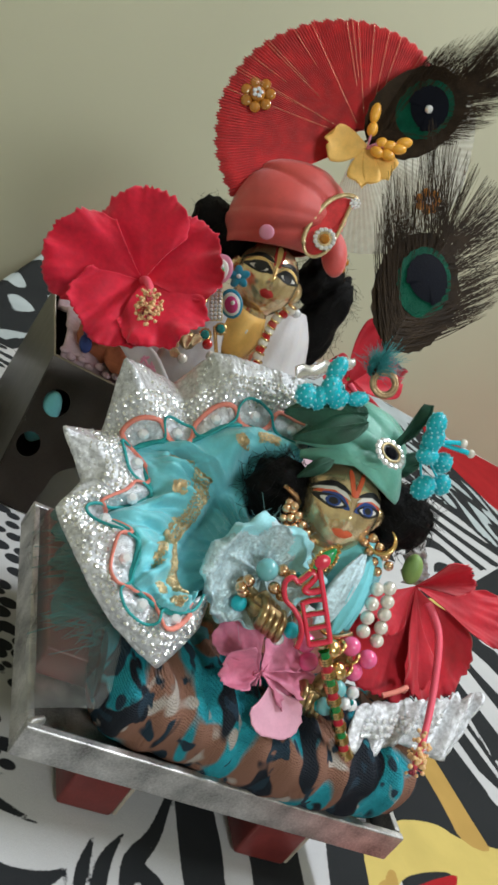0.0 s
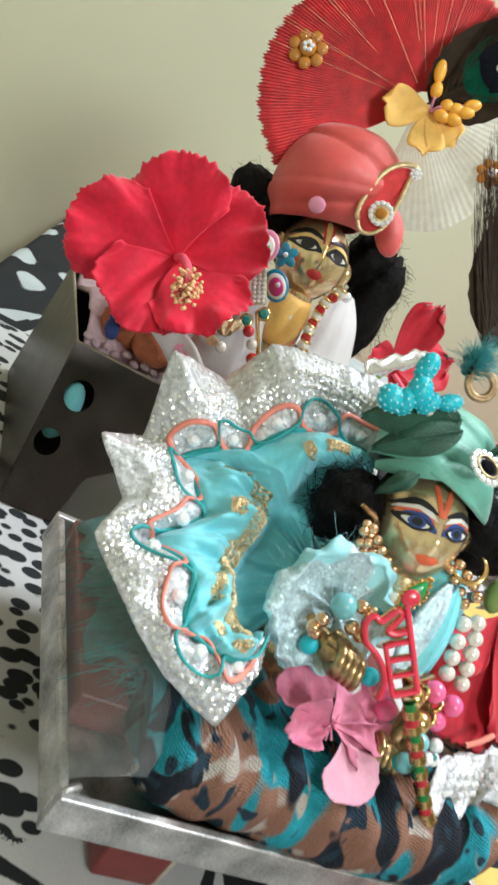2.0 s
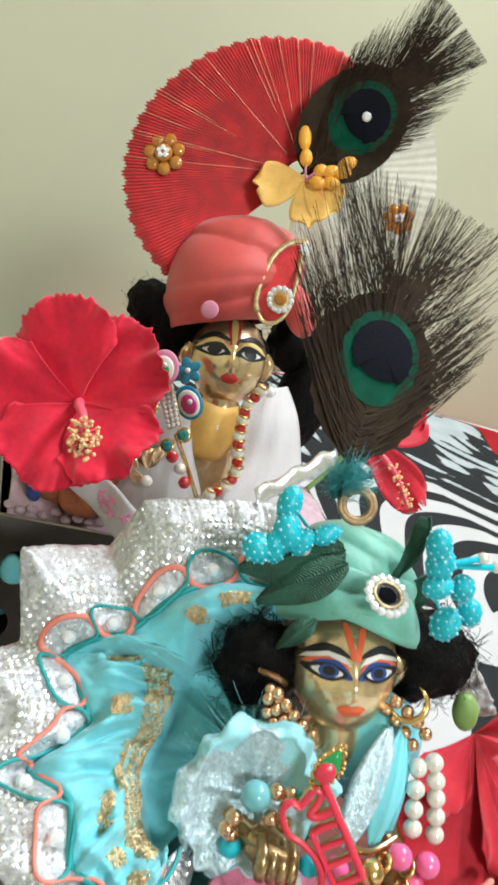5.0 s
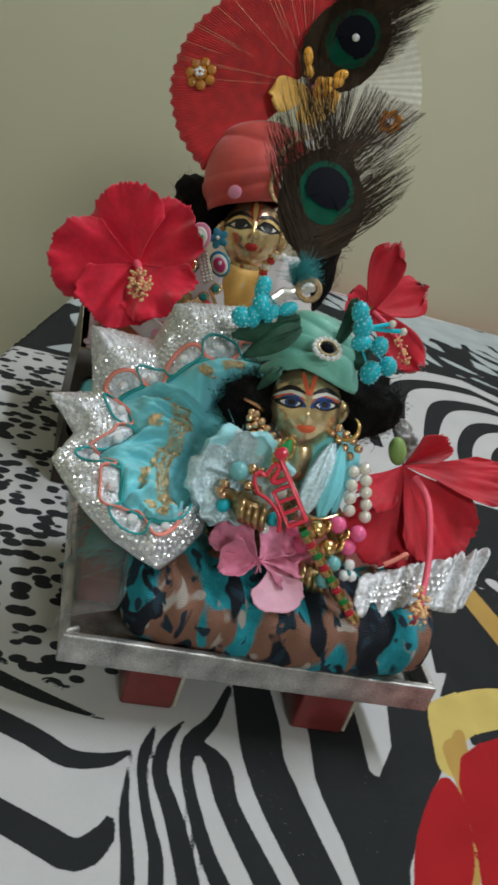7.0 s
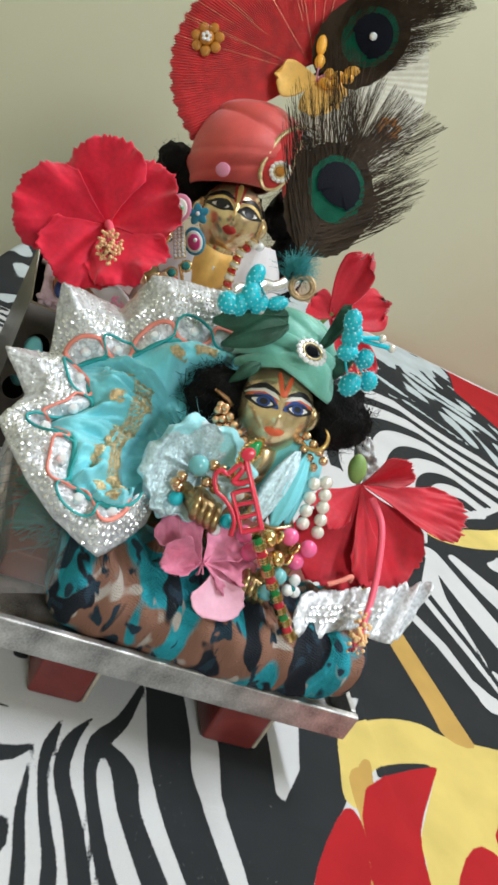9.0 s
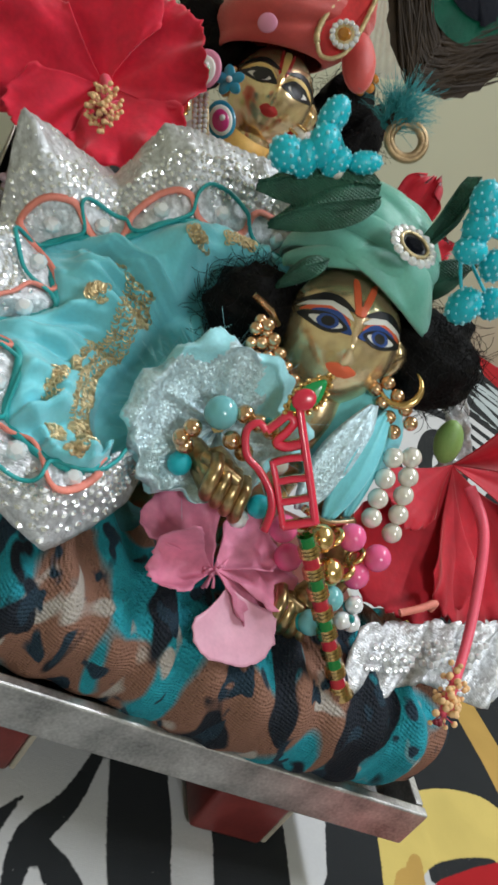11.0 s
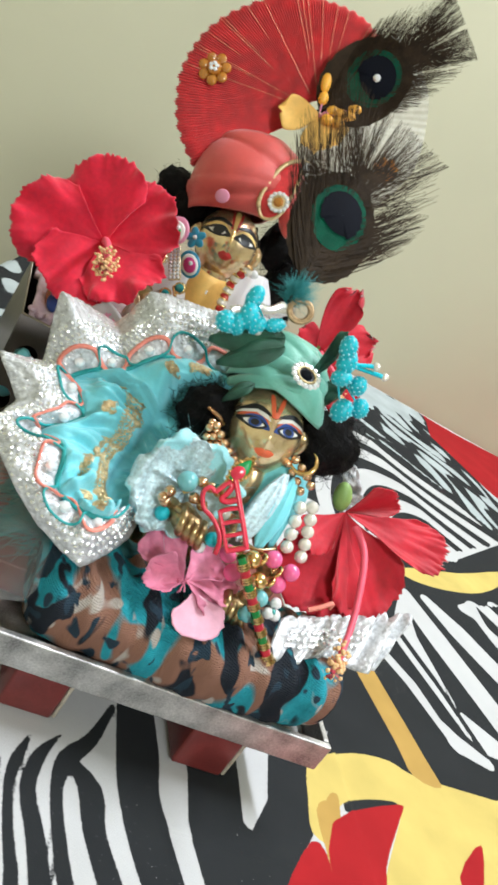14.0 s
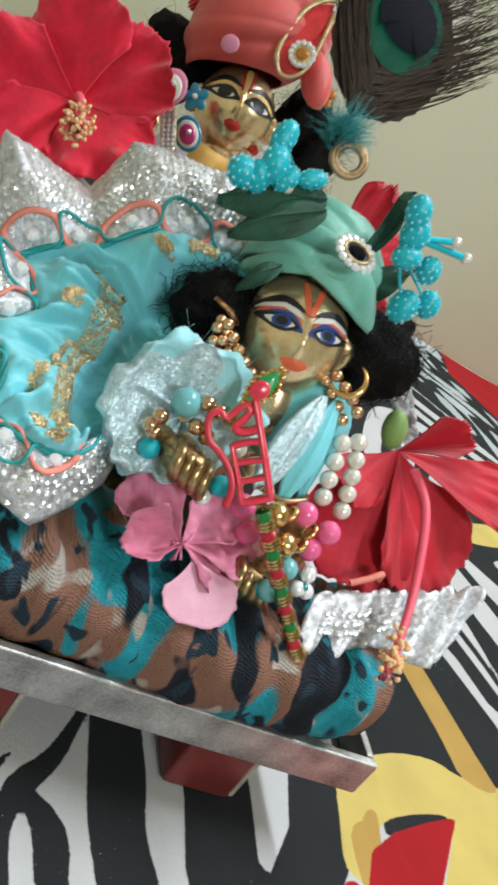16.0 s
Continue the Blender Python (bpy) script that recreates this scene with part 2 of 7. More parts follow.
def bedspread_material():
    """Printed cotton: the printed shapes come as distances to their outlines, stored on the sheet."""
    m = material("printed_cotton", (0.52, 0.52, 0.525), 0.85, Specular_IOR_Level=0.12, vary=0.06, vary_scale=20, bump=0.3, bump_scale=900, bump_depth=0.0006)
    nt = m.node_tree
    b = nt.nodes["Principled BSDF"]
    colour = b.inputs["Base Color"].links[0].from_socket
    co = nt.nodes.new("ShaderNodeTexCoord")
    grain = nt.nodes.new("ShaderNodeTexNoise")
    grain.inputs["Scale"].default_value, grain.inputs["Detail"].default_value = 900, 2
    nt.links.new(co.outputs["Object"], grain.inputs["Vector"])
    cloud = nt.nodes.new("ShaderNodeTexNoise")
    cloud.inputs["Scale"].default_value, cloud.inputs["Detail"].default_value = 26, 4
    nt.links.new(co.outputs["Object"], cloud.inputs["Vector"])

    def tint(rgb):
        mix = nt.nodes.new("ShaderNodeMix")
        mix.data_type = "RGBA"
        mix.inputs[6].default_value = tuple(c * 0.75 for c in rgb) + (1,)
        mix.inputs[7].default_value = tuple(min(1, c * 1.25) for c in rgb) + (1,)
        nt.links.new(cloud.outputs["Fac"], mix.inputs[0])
        return mix.outputs[2]

    def lay(below, mask, rgb):
        mix = nt.nodes.new("ShaderNodeMix")
        mix.data_type = "RGBA"
        nt.links.new(mask, mix.inputs[0])
        nt.links.new(below, mix.inputs[6])
        nt.links.new(tint(rgb), mix.inputs[7])
        return mix.outputs[2]

    def mask_of(attribute, fuzz):
        at = nt.nodes.new("ShaderNodeAttribute")
        at.attribute_name = attribute
        rough = nt.nodes.new("ShaderNodeMath")
        rough.operation = "MULTIPLY_ADD"
        rough.inputs[1].default_value, rough.inputs[2].default_value = fuzz * 2, -fuzz
        nt.links.new(grain.outputs["Fac"], rough.inputs[0])
        add = nt.nodes.new("ShaderNodeMath")
        nt.links.new(at.outputs["Fac"], add.inputs[0])
        nt.links.new(rough.outputs[0], add.inputs[1])
        step = nt.nodes.new("ShaderNodeMapRange")
        step.inputs["From Min"].default_value, step.inputs["From Max"].default_value = 0.0003, -0.0003
        nt.links.new(add.outputs[0], step.inputs["Value"])
        return step.outputs[0]

    # leopard spots where that print lies
    sp = nt.nodes.new("ShaderNodeMapping")
    sp.inputs["Scale"].default_value = (78, 112, 1)
    nt.links.new(co.outputs["Object"], sp.inputs["Vector"])
    v = nt.nodes.new("ShaderNodeTexVoronoi")
    v.inputs["Scale"].default_value = 1.0
    nt.links.new(sp.outputs[0], v.inputs["Vector"])
    spot = nt.nodes.new("ShaderNodeMapRange")
    spot.inputs["From Min"].default_value, spot.inputs["From Max"].default_value = 0.53, 0.48
    wob = nt.nodes.new("ShaderNodeMath")
    wob.operation = "MULTIPLY_ADD"
    wob.inputs[1].default_value = 0.5
    nt.links.new(cloud.outputs["Fac"], wob.inputs[0])
    nt.links.new(v.outputs["Distance"], wob.inputs[2])
    off = nt.nodes.new("ShaderNodeMath")
    off.operation = "SUBTRACT"
    off.inputs[1].default_value = 0.22
    nt.links.new(wob.outputs[0], off.inputs[0])
    nt.links.new(off.outputs[0], spot.inputs["Value"])
    both = nt.nodes.new("ShaderNodeMath")
    both.operation = "MULTIPLY"
    nt.links.new(spot.outputs[0], both.inputs[0])
    nt.links.new(mask_of("print_leopard", 0.004), both.inputs[1])
    colour = lay(colour, both.outputs[0], (0.025, 0.027, 0.03))
    worn = nt.nodes.new("ShaderNodeTexNoise")
    worn.inputs["Scale"].default_value, worn.inputs["Detail"].default_value = 9, 3
    nt.links.new(co.outputs["Object"], worn.inputs["Vector"])
    speck = nt.nodes.new("ShaderNodeMath")
    speck.operation = "MULTIPLY_ADD"
    speck.inputs[1].default_value = 0.55
    nt.links.new(worn.outputs["Fac"], speck.inputs[0])
    nt.links.new(grain.outputs["Fac"], speck.inputs[2])
    keep = nt.nodes.new("ShaderNodeMapRange")
    keep.inputs["From Min"].default_value, keep.inputs["From Max"].default_value = 1.14, 1.06
    nt.links.new(speck.outputs[0], keep.inputs["Value"])
    ink = nt.nodes.new("ShaderNodeMath")
    ink.operation = "MULTIPLY"
    nt.links.new(keep.outputs[0], ink.inputs[0])
    nt.links.new(mask_of("print_dark", 0.0006), ink.inputs[1])
    colour = lay(colour, ink.outputs[0], (0.022, 0.024, 0.026))
    colour = lay(colour, mask_of("print_grey", 0.004), (0.42, 0.47, 0.48))
    colour = lay(colour, mask_of("print_yellow", 0.0006), (0.58, 0.45, 0.14))
    colour = lay(colour, mask_of("print_gold", 0.0006), (0.45, 0.28, 0.08))
    colour = lay(colour, mask_of("print_red", 0.0006), (0.35, 0.014, 0.018))
    nt.links.new(colour, b.inputs["Base Color"])
    return weave(m, 420, 0.25)


def cushion_material():
    """Turquoise cloth printed with brown patches and black blots, coarse weave."""
    m = material("printed_turquoise_cloth", (0.02, 0.29, 0.36), 0.8, Specular_IOR_Level=0.2, vary=0.35, vary_scale=90, bump=0)
    nt = m.node_tree
    b = nt.nodes["Principled BSDF"]
    colour = b.inputs["Base Color"].links[0].from_socket
    co = nt.nodes.new("ShaderNodeTexCoord")
    for scale, seed, lo, hi, rgb in ((26, 2.3, 0.535, 0.57, (0.26, 0.13, 0.09)), (60, 7.7, 0.62, 0.66, (0.45, 0.4, 0.36)), (42, 5.1, 0.57, 0.595, (0.014, 0.018, 0.026)), (105, 9.4, 0.6, 0.64, (0.02, 0.04, 0.06))):
        mp = nt.nodes.new("ShaderNodeMapping")
        mp.inputs["Location"].default_value = (seed, seed, seed)
        mp.inputs["Rotation"].default_value = (0.3, 0.5, 0.6)
        mp.inputs["Scale"].default_value = (1.25, 0.7, 0.7)
        nt.links.new(co.outputs["Object"], mp.inputs["Vector"])
        n = nt.nodes.new("ShaderNodeTexNoise")
        n.inputs["Scale"].default_value, n.inputs["Detail"].default_value = scale, 1.5
        n.inputs["Distortion"].default_value = 0.6
        nt.links.new(mp.outputs[0], n.inputs["Vector"])
        r = nt.nodes.new("ShaderNodeMapRange")
        r.inputs["From Min"].default_value, r.inputs["From Max"].default_value = lo, hi
        nt.links.new(n.outputs["Fac"], r.inputs["Value"])
        mix = nt.nodes.new("ShaderNodeMix")
        mix.data_type = "RGBA"
        nt.links.new(r.outputs[0], mix.inputs[0])
        nt.links.new(colour, mix.inputs[6])
        mix.inputs[7].default_value = rgb + (1,)
        colour = mix.outputs[2]
    nt.links.new(colour, b.inputs["Base Color"])
    bp = nt.nodes.new("ShaderNodeBump")
    bp.inputs["Strength"].default_value, bp.inputs["Distance"].default_value = 1.0, 0.0007
    g = nt.nodes.new("ShaderNodeTexNoise")
    g.inputs["Scale"].default_value = 1100
    nt.links.new(co.outputs["Object"], g.inputs["Vector"])
    nt.links.new(g.outputs["Fac"], bp.inputs["Height"])
    nt.links.new(bp.outputs[0], b.inputs["Normal"])
    return m


M["bedspread"] = bedspread_material()
M["cushion"] = weave(cushion_material(), 330, 0.6, 0.0005)
M["pale_satin"] = weave(material("pale_blue_organza", (0.33, 0.72, 0.8), 0.5, vary=0.2, vary_scale=90, Sheen_Weight=0.4), 1000, 0.25)


# ---------------------------------------------------------------- mesh tools
def mesh_object(name, bm, mats, parent=None, label="", smooth=True):
    me = bpy.data.meshes.new(name)
    bm.to_mesh(me)
    bm.free()
    for m in mats if isinstance(mats, (list, tuple)) else [mats]:
        me.materials.append(m)
    if smooth:
        me.polygons.foreach_set("use_smooth", [True] * len(me.polygons))
    ob = new(name, me)
    if parent:
        ob.parent = parent
    if label:
        ob["label"] = label
    return ob


def part(name, bm, mat, parent, label="", smooth=True):
    return mesh_object(name, bm, mat, parent, label, smooth)


def thing(name, label, category, group="", kind=""):
    return tagged(new(name), label, category, group, kind)


def shared(name, me, parent, m):
    ob = new(name, me)
    ob.parent = parent
    ob.matrix_local = m
    return ob


def V(*a):
    return Vector(a)


def axes(at, right, up, scale=(1, 1, 1)):
    """A matrix whose X is right, Z up and -Y ahead, at a place."""
    r = Vector(right).normalized()
    u = Vector(up)
    u = (u - r * u.dot(r)).normalized()
    y = u.cross(r)
    m = Matrix((r, y, u)).transposed().to_4x4()
    return Matrix.Translation(at) @ m @ Matrix.Diagonal((*scale, 1))


def box_bm(size, bevel=0.0005, m=Matrix(), bm=None, segments=2):
    own = bmesh.new()
    bmesh.ops.create_cube(own, size=1, matrix=Matrix.Diagonal((*size, 1)))
    if bevel:
        bmesh.ops.bevel(own, geom=own.edges[:], offset=bevel, segments=segments, affect="EDGES", profile=0.5)
    own.transform(m)
    return merge(bm, own)


def merge(bm, own):
    if bm is None:
        return own
    me = bpy.data.meshes.new("scratch")
    own.to_mesh(me)
    own.free()
    bm.from_mesh(me)
    bpy.data.meshes.remove(me)
    return bm


def ball_bm(radius, m=Matrix(), bm=None, u=16, v=10):
    own = bmesh.new()
    bmesh.ops.create_uvsphere(own, u_segments=u, v_segments=v, radius=radius)
    own.transform(m)
    return merge(bm, own)


def grid_bm(rows, bm=None, close=False, mat=0):
    """A sheet through rows of points."""
    bm = bm or bmesh.new()
    vs = [[bm.verts.new(p) for p in row] for row in rows]
    n = len(vs[0])
    for a, b in zip(vs, vs[1:]):
        for i in range(n if close else n - 1):
            f = bm.faces.new((a[i], a[(i + 1) % n], b[(i + 1) % n], b[i]))
            f.material_index = mat
    return bm


def tube_bm(points, radius, bm=None, sides=8, mat=0, flat=1.0, up=(0, 0, 1)):
    """A round cord along points; radius a number or one a point."""
    bm = bm or bmesh.new()
    pts = [Vector(p) for p in points]
    n = len(pts)
    rows, last = [], Vector(up)
    for i, p in enumerate(pts):
        d = (pts[min(i + 1, n - 1)] - pts[max(i - 1, 0)]).normalized()
        a = (last - d * last.dot(d))
        a = a.normalized() if a.length > 1e-6 else d.orthogonal().normalized()
        last = a
        b = d.cross(a)
        r = radius[i] if isinstance(radius, (list, tuple)) else radius
        rows.append([p + (a * math.cos(k * 2 * math.pi / sides) * flat + b * math.sin(k * 2 * math.pi / sides)) * r for k in range(sides)])
    first = len(bm.faces)
    grid_bm(rows, bm, close=True, mat=mat)
    bm.verts.ensure_lookup_table()
    for row_start in (len(bm.verts) - n * sides, len(bm.verts) - sides):
        try:
            f = bm.faces.new([bm.verts[row_start + k] for k in range(sides)])
            f.material_index = mat
        except ValueError:
            pass
    return bm


def smooth_line(points, steps=8, closed=False):
    """Catmull-Rom through points."""
    pts = [Vector(p) for p in points]
    n = len(pts)
    out = []
    for i in range(n if closed else n - 1):
        if closed:
            p0, p1, p2, p3 = (pts[(i + k) % n] for k in (-1, 0, 1, 2))
        else:
            p0, p1, p2, p3 = pts[max(i - 1, 0)], pts[i], pts[i + 1], pts[min(i + 2, n - 1)]
        for s in range(steps):
            t = s / steps
            out.append(0.5 * ((2 * p1) + (p2 - p0) * t + (2 * p0 - 5 * p1 + 4 * p2 - p3) * t * t + (3 * p1 - p0 - 3 * p2 + p3) * t ** 3))
    if not closed:
        out.append(pts[-1])
    return out


def solid(ob, thickness):
    mod = ob.modifiers.new("thickness", "SOLIDIFY")
    mod.thickness, mod.offset = thickness, 0
    return ob


def disc_bm(radius_x, radius_z, depth, m=Matrix(), bm=None, n=24):
    """A thick rounded oval in the XZ plane."""
    own = bmesh.new()
    rows = []
    for k, (s, y) in enumerate(((0.0, -depth), (0.8, -depth), (0.95, -depth * 0.7), (1.0, 0.0), (0.9, depth * 0.5), (0.0, depth * 0.5))):
        rows.append([V(radius_x * max(s, 1e-4) * math.cos(a), y, radius_z * max(s, 1e-4) * math.sin(a)) for a in (i * 2 * math.pi / n for i in range(n))])
    grid_bm(rows, own, close=True)
    own.transform(m)
    return merge(bm, own)


BALL = {}


def ball_mesh(mat, u=16, v=10):
    key = (mat, u)
    if key not in BALL:
        bm = ball_bm(1.0, u=u, v=v)
        me = bpy.data.meshes.new("ball")
        bm.to_mesh(me)
        bm.free()
        me.materials.append(M[mat])
        me.polygons.foreach_set("use_smooth", [True] * len(me.polygons))
        BALL[key] = me
    return BALL[key]


def beads(name, parent, places, radius, mat, u=16, squash=1.0):
    for p in places:
        shared(name, ball_mesh(mat, u, max(6, u * 5 // 8)), parent, Matrix.Translation(p) @ Matrix.Diagonal((radius, radius, radius * squash, 1)))


def gem_ring(parent, m, radius, count, stone, mat="crystal", name="rhinestone"):
    me = stone_mesh(mat)
    for i in range(count):
        a = i * 2 * math.pi / count
        shared(name, me, parent, m @ Matrix.Translation((radius * math.cos(a), -stone * 0.4, radius * math.sin(a))) @ Matrix.Diagonal((stone, stone, stone, 1)))


STONE = {}


def stone_mesh(mat):
    """A cut stone: a low faceted dome, ahead along -Y."""
    if mat not in STONE:
        bm = bmesh.new()
        rows = []
        for r, y in ((0.001, -0.75), (0.55, -0.7), (0.95, -0.25), (1.0, 0.1), (0.6, 0.3), (0.001, 0.3)):
            rows.append([V(r * math.cos(a), y, r * math.sin(a)) for a in (i * math.pi / 4 + (0.39 if r < 0.9 else 0) for i in range(8))])
        grid_bm(rows, bm, close=True)
        me = bpy.data.meshes.new("stone")
        bm.to_mesh(me)
        bm.free()
        me.materials.append(M[mat])
        STONE[mat] = me
    return STONE[mat]


# ---------------------------------------------------------------- room
def wall(name, centre, size, turn=0.0, mat="wall"):
    ob = mesh_object(name, box_bm(size, 0), M[mat], smooth=False)
    ob.matrix_world = pose(*centre, 0, 0, turn)
    return tagged(ob, kind="structure")


tagged(wall("wall_north", (0.5, 1.09, 0.85), (3.8, 0.1, 2.6)), "plain olive-cream painted wall behind the bed", "wall")
tagged(wall("wall_west", (-1.35, -0.6, 0.85), (0.1, 3.6, 2.6)), "plain olive-cream painted wall", "wall")
tagged(wall("wall_east", (2.35, -0.6, 0.85), (0.1, 3.6, 2.6)), "plain olive-cream painted wall", "wall")
tagged(wall("wall_south", (0.5, -2.35, 0.85), (3.8, 0.1, 2.6)), "plain olive-cream painted wall", "wall")
tagged(wall("floor", (0.5, -0.65, -0.5), (4.0, 3.9, 0.1), mat="floor"), "plain tiled room floor", "floor")
tagged(wall("ceiling", (0.5, -0.65, 2.2), (4.0, 3.9, 0.1), mat="ceiling"), "plain white ceiling", "ceiling")

# printed shapes of the bedspread: x, y and width along each stripe, corners of each field
DARK_STRIPES = [
    [(-0.079, -0.037, 0.0124), (-0.065, -0.025, 0.0088), (-0.053, -0.016, 0.0006)],
    [(-0.065, -0.059, 0.0037), (-0.068, -0.069, 0.0126), (-0.069, -0.081, 0.0157), (-0.072, -0.1, 0.0215), (-0.075, -0.118, 0.0249)],
    [(-0.054, -0.018, 0.0009), (-0.056, -0.033, 0.0023), (-0.058, -0.054, 0.0049), (-0.057, -0.075, 0.0058), (-0.057, -0.097, 0.0069), (-0.058, -0.115, 0.0072)],
    [(-0.04, 0.003, 0.0009), (-0.046, -0.014, 0.006), (-0.049, -0.031, 0.0048), (-0.047, -0.056, 0.0054), (-0.044, -0.077, 0.0068), (-0.046, -0.107, 0.0072), (-0.046, -0.121, 0.0072)],
    [(-0.025, 0.007, 0.001), (-0.035, -0.008, 0.0065), (-0.04, -0.029, 0.008), (-0.035, -0.053, 0.0094), (-0.031, -0.08, 0.0105), (-0.029, -0.104, 0.01), (-0.028, -0.118, 0.0096)],
    [(0.004, 0.037, 0.0038), (-0.008, 0.011, 0.0071), (-0.021, -0.006, 0.0101), (-0.026, -0.024, 0.0065), (-0.024, -0.051, 0.0072), (-0.02, -0.074, 0.0081), (-0.014, -0.093, 0.0097), (-0.008, -0.11, 0.0102)],
    [(-0.019, -0.007, 0.0067), (-0.009, -0.02, 0.0134), (-0.007, -0.042, 0.0121), (-0.0, -0.066, 0.0129), (0.007, -0.087, 0.0136), (0.012, -0.106, 0.0142)],
    [(0.018, 0.059, 0.0209), (0.018, 0.015, 0.025), (0.017, -0.012, 0.0236), (0.022, -0.039, 0.0248), (0.028, -0.063, 0.0238), (0.034, -0.085, 0.022), (0.037, -0.102, 0.0212)],
]
DARK_FIELDS = [
    [(0.044, 0.054), (0.089, 0.06), (0.103, 0.047), (0.138, 0.051), (0.126, -0.004), (0.1, -0.043), (0.084, -0.07), (0.077, -0.092), (0.055, -0.095), (0.051, -0.06), (0.044, -0.023), (0.047, 0.009)],
    [(0.282, 0.252), (0.302, 0.192), (0.321, 0.117), (0.339, 0.116), (0.313, 0.069), (0.272, 0.056), (0.223, 0.062), (0.213, 0.145), (0.24, 0.188)],
    [(0.316, 0.319), (0.5, 0.398), (0.349, 0.133), (0.312, 0.159), (0.304, 0.241)],
    [(0.337, 0.372), (0.436, 0.43), (0.599, 0.57), (0.5, 0.398), (0.417, 0.342), (0.313, 0.313)],
    [(0.164, 0.087), (0.215, 0.152), (0.225, 0.068), (0.176, 0.066), (0.145, 0.054)],
    [(0.192, 0.165), (0.205, 0.2), (0.24, 0.188), (0.225, 0.1), (0.188, 0.1), (0.184, 0.112)],
    [(0.21, 0.21), (0.262, 0.3), (0.285, 0.335), (0.31, 0.33), (0.316, 0.319), (0.282, 0.252), (0.24, 0.188)],
    [(0.165, 0.148), (0.196, 0.181), (0.198, 0.143), (0.171, 0.083), (0.151, 0.077)],
    [(0.154, 0.026), (0.175, 0.037), (0.205, 0.043), (0.202, 0.031), (0.153, 0.016)],
]
WHITE_FIELDS = [
    [(0.081, 0.04), (0.105, 0.043), (0.097, 0.007), (0.082, -0.017), (0.078, -0.012), (0.08, 0.015)],
]
WHITE_BARS = [
    [(0.314, 0.305, 0.0236), (0.331, 0.255, 0.0305), (0.362, 0.156, 0.0308)],
    [(0.346, 0.312, 0.0158), (0.371, 0.279, 0.0332), (0.403, 0.228, 0.0343)],
    [(0.401, 0.329, 0.0124), (0.43, 0.336, 0.0388), (0.442, 0.296, 0.0423)],
    [(0.248, 0.202, 0.0116), (0.268, 0.17, 0.0129), (0.288, 0.11, 0.0075)],
    [(0.275, 0.233, 0.009), (0.295, 0.176, 0.0085), (0.309, 0.129, 0.0048)],
    [(0.284, 0.133, 0.0078), (0.291, 0.117, 0.0214), (0.315, 0.107, 0.0126)],
    [(0.469, 0.362, 0.0281), (0.469, 0.344, 0.0274)],
]
YELLOW_FIELDS = [
    [(0.133, 0.043), (0.145, 0.054), (0.177, 0.069), (0.207, 0.073), (0.226, 0.067), (0.267, 0.068), (0.301, 0.07), (0.313, 0.069), (0.27, -0.005), (0.252, -0.01), (0.24, 0.013), (0.173, -0.027), (0.163, -0.032), (0.186, 0.005), (0.202, 0.031), (0.199, 0.039), (0.164, 0.029), (0.143, 0.011), (0.139, -0.009), (0.124, -0.006), (0.127, 0.017)],
    [(0.33, 0.354), (0.433, 0.406), (0.525, 0.462), (0.521, 0.44), (0.457, 0.386), (0.39, 0.352), (0.339, 0.339)],
    [(0.209, 0.053), (0.281, 0.054), (0.203, -0.093), (0.151, -0.101), (0.161, -0.077), (0.17, -0.027), (0.2, 0.027)],
]
GOLD_FIELDS = [
    [(0.203, 0.198), (0.219, 0.21), (0.245, 0.089), (0.249, 0.064), (0.226, 0.067), (0.221, 0.095)],
    [(0.141, 0.021), (0.151, 0.028), (0.148, 0.009), (0.138, -0.039), (0.129, -0.041), (0.134, -0.011)],
    [(0.131, 0.011), (0.143, 0.018), (0.134, -0.024), (0.13, -0.057), (0.115, -0.085), (0.101, -0.108), (0.095, -0.109), (0.11, -0.084), (0.122, -0.062), (0.13, -0.028)],
]
RED_FIELDS = [
    [(0.122, -0.011), (0.131, -0.024), (0.123, -0.062), (0.109, -0.086), (0.091, -0.11), (0.072, -0.113), (0.079, -0.091), (0.094, -0.051)],
    [(0.141, 0.006), (0.203, 0.038), (0.2, 0.027), (0.173, -0.014), (0.166, -0.046), (0.163, -0.077), (0.151, -0.101), (0.113, -0.106), (0.119, -0.084), (0.127, -0.054)],
    [(0.233, -0.004), (0.266, 0.026), (0.238, -0.028)],
    [(0.19, -0.038), (0.218, -0.014), (0.233, -0.036), (0.203, -0.093), (0.159, -0.1)],
]
LEFT_STRIPES = [
    [(-0.16, 0.012, 0.014), (-0.105, -0.014, 0.013), (-0.085, -0.026, 0.012), (-0.065, -0.024, 0.008), (-0.053, -0.016, 0.0006)],
    [(-0.17, -0.03, 0.014), (-0.1, -0.068, 0.016), (-0.08, -0.078, 0.016), (-0.068, -0.068, 0.011), (-0.065, -0.058, 0.003)],
    [(-0.15, 0.034, 0.012), (-0.1, 0.012, 0.008), (-0.066, 0.001, 0.001)],
]


def along(X, Y, line):
    """Distance to the edge of a stripe of changing width; below 0 inside."""
    best = np.full(X.shape, 9.0)
    for (x0, y0, w0), (x1, y1, w1) in zip(line, line[1:]):
        dx, dy = x1 - x0, y1 - y0
        t = np.clip(((X - x0) * dx + (Y - y0) * dy) / (dx * dx + dy * dy + 1e-12), 0, 1)
        best = np.minimum(best, np.hypot(X - x0 - t * dx, Y - y0 - t * dy) - (w0 + t * (w1 - w0)) / 2)
    return best


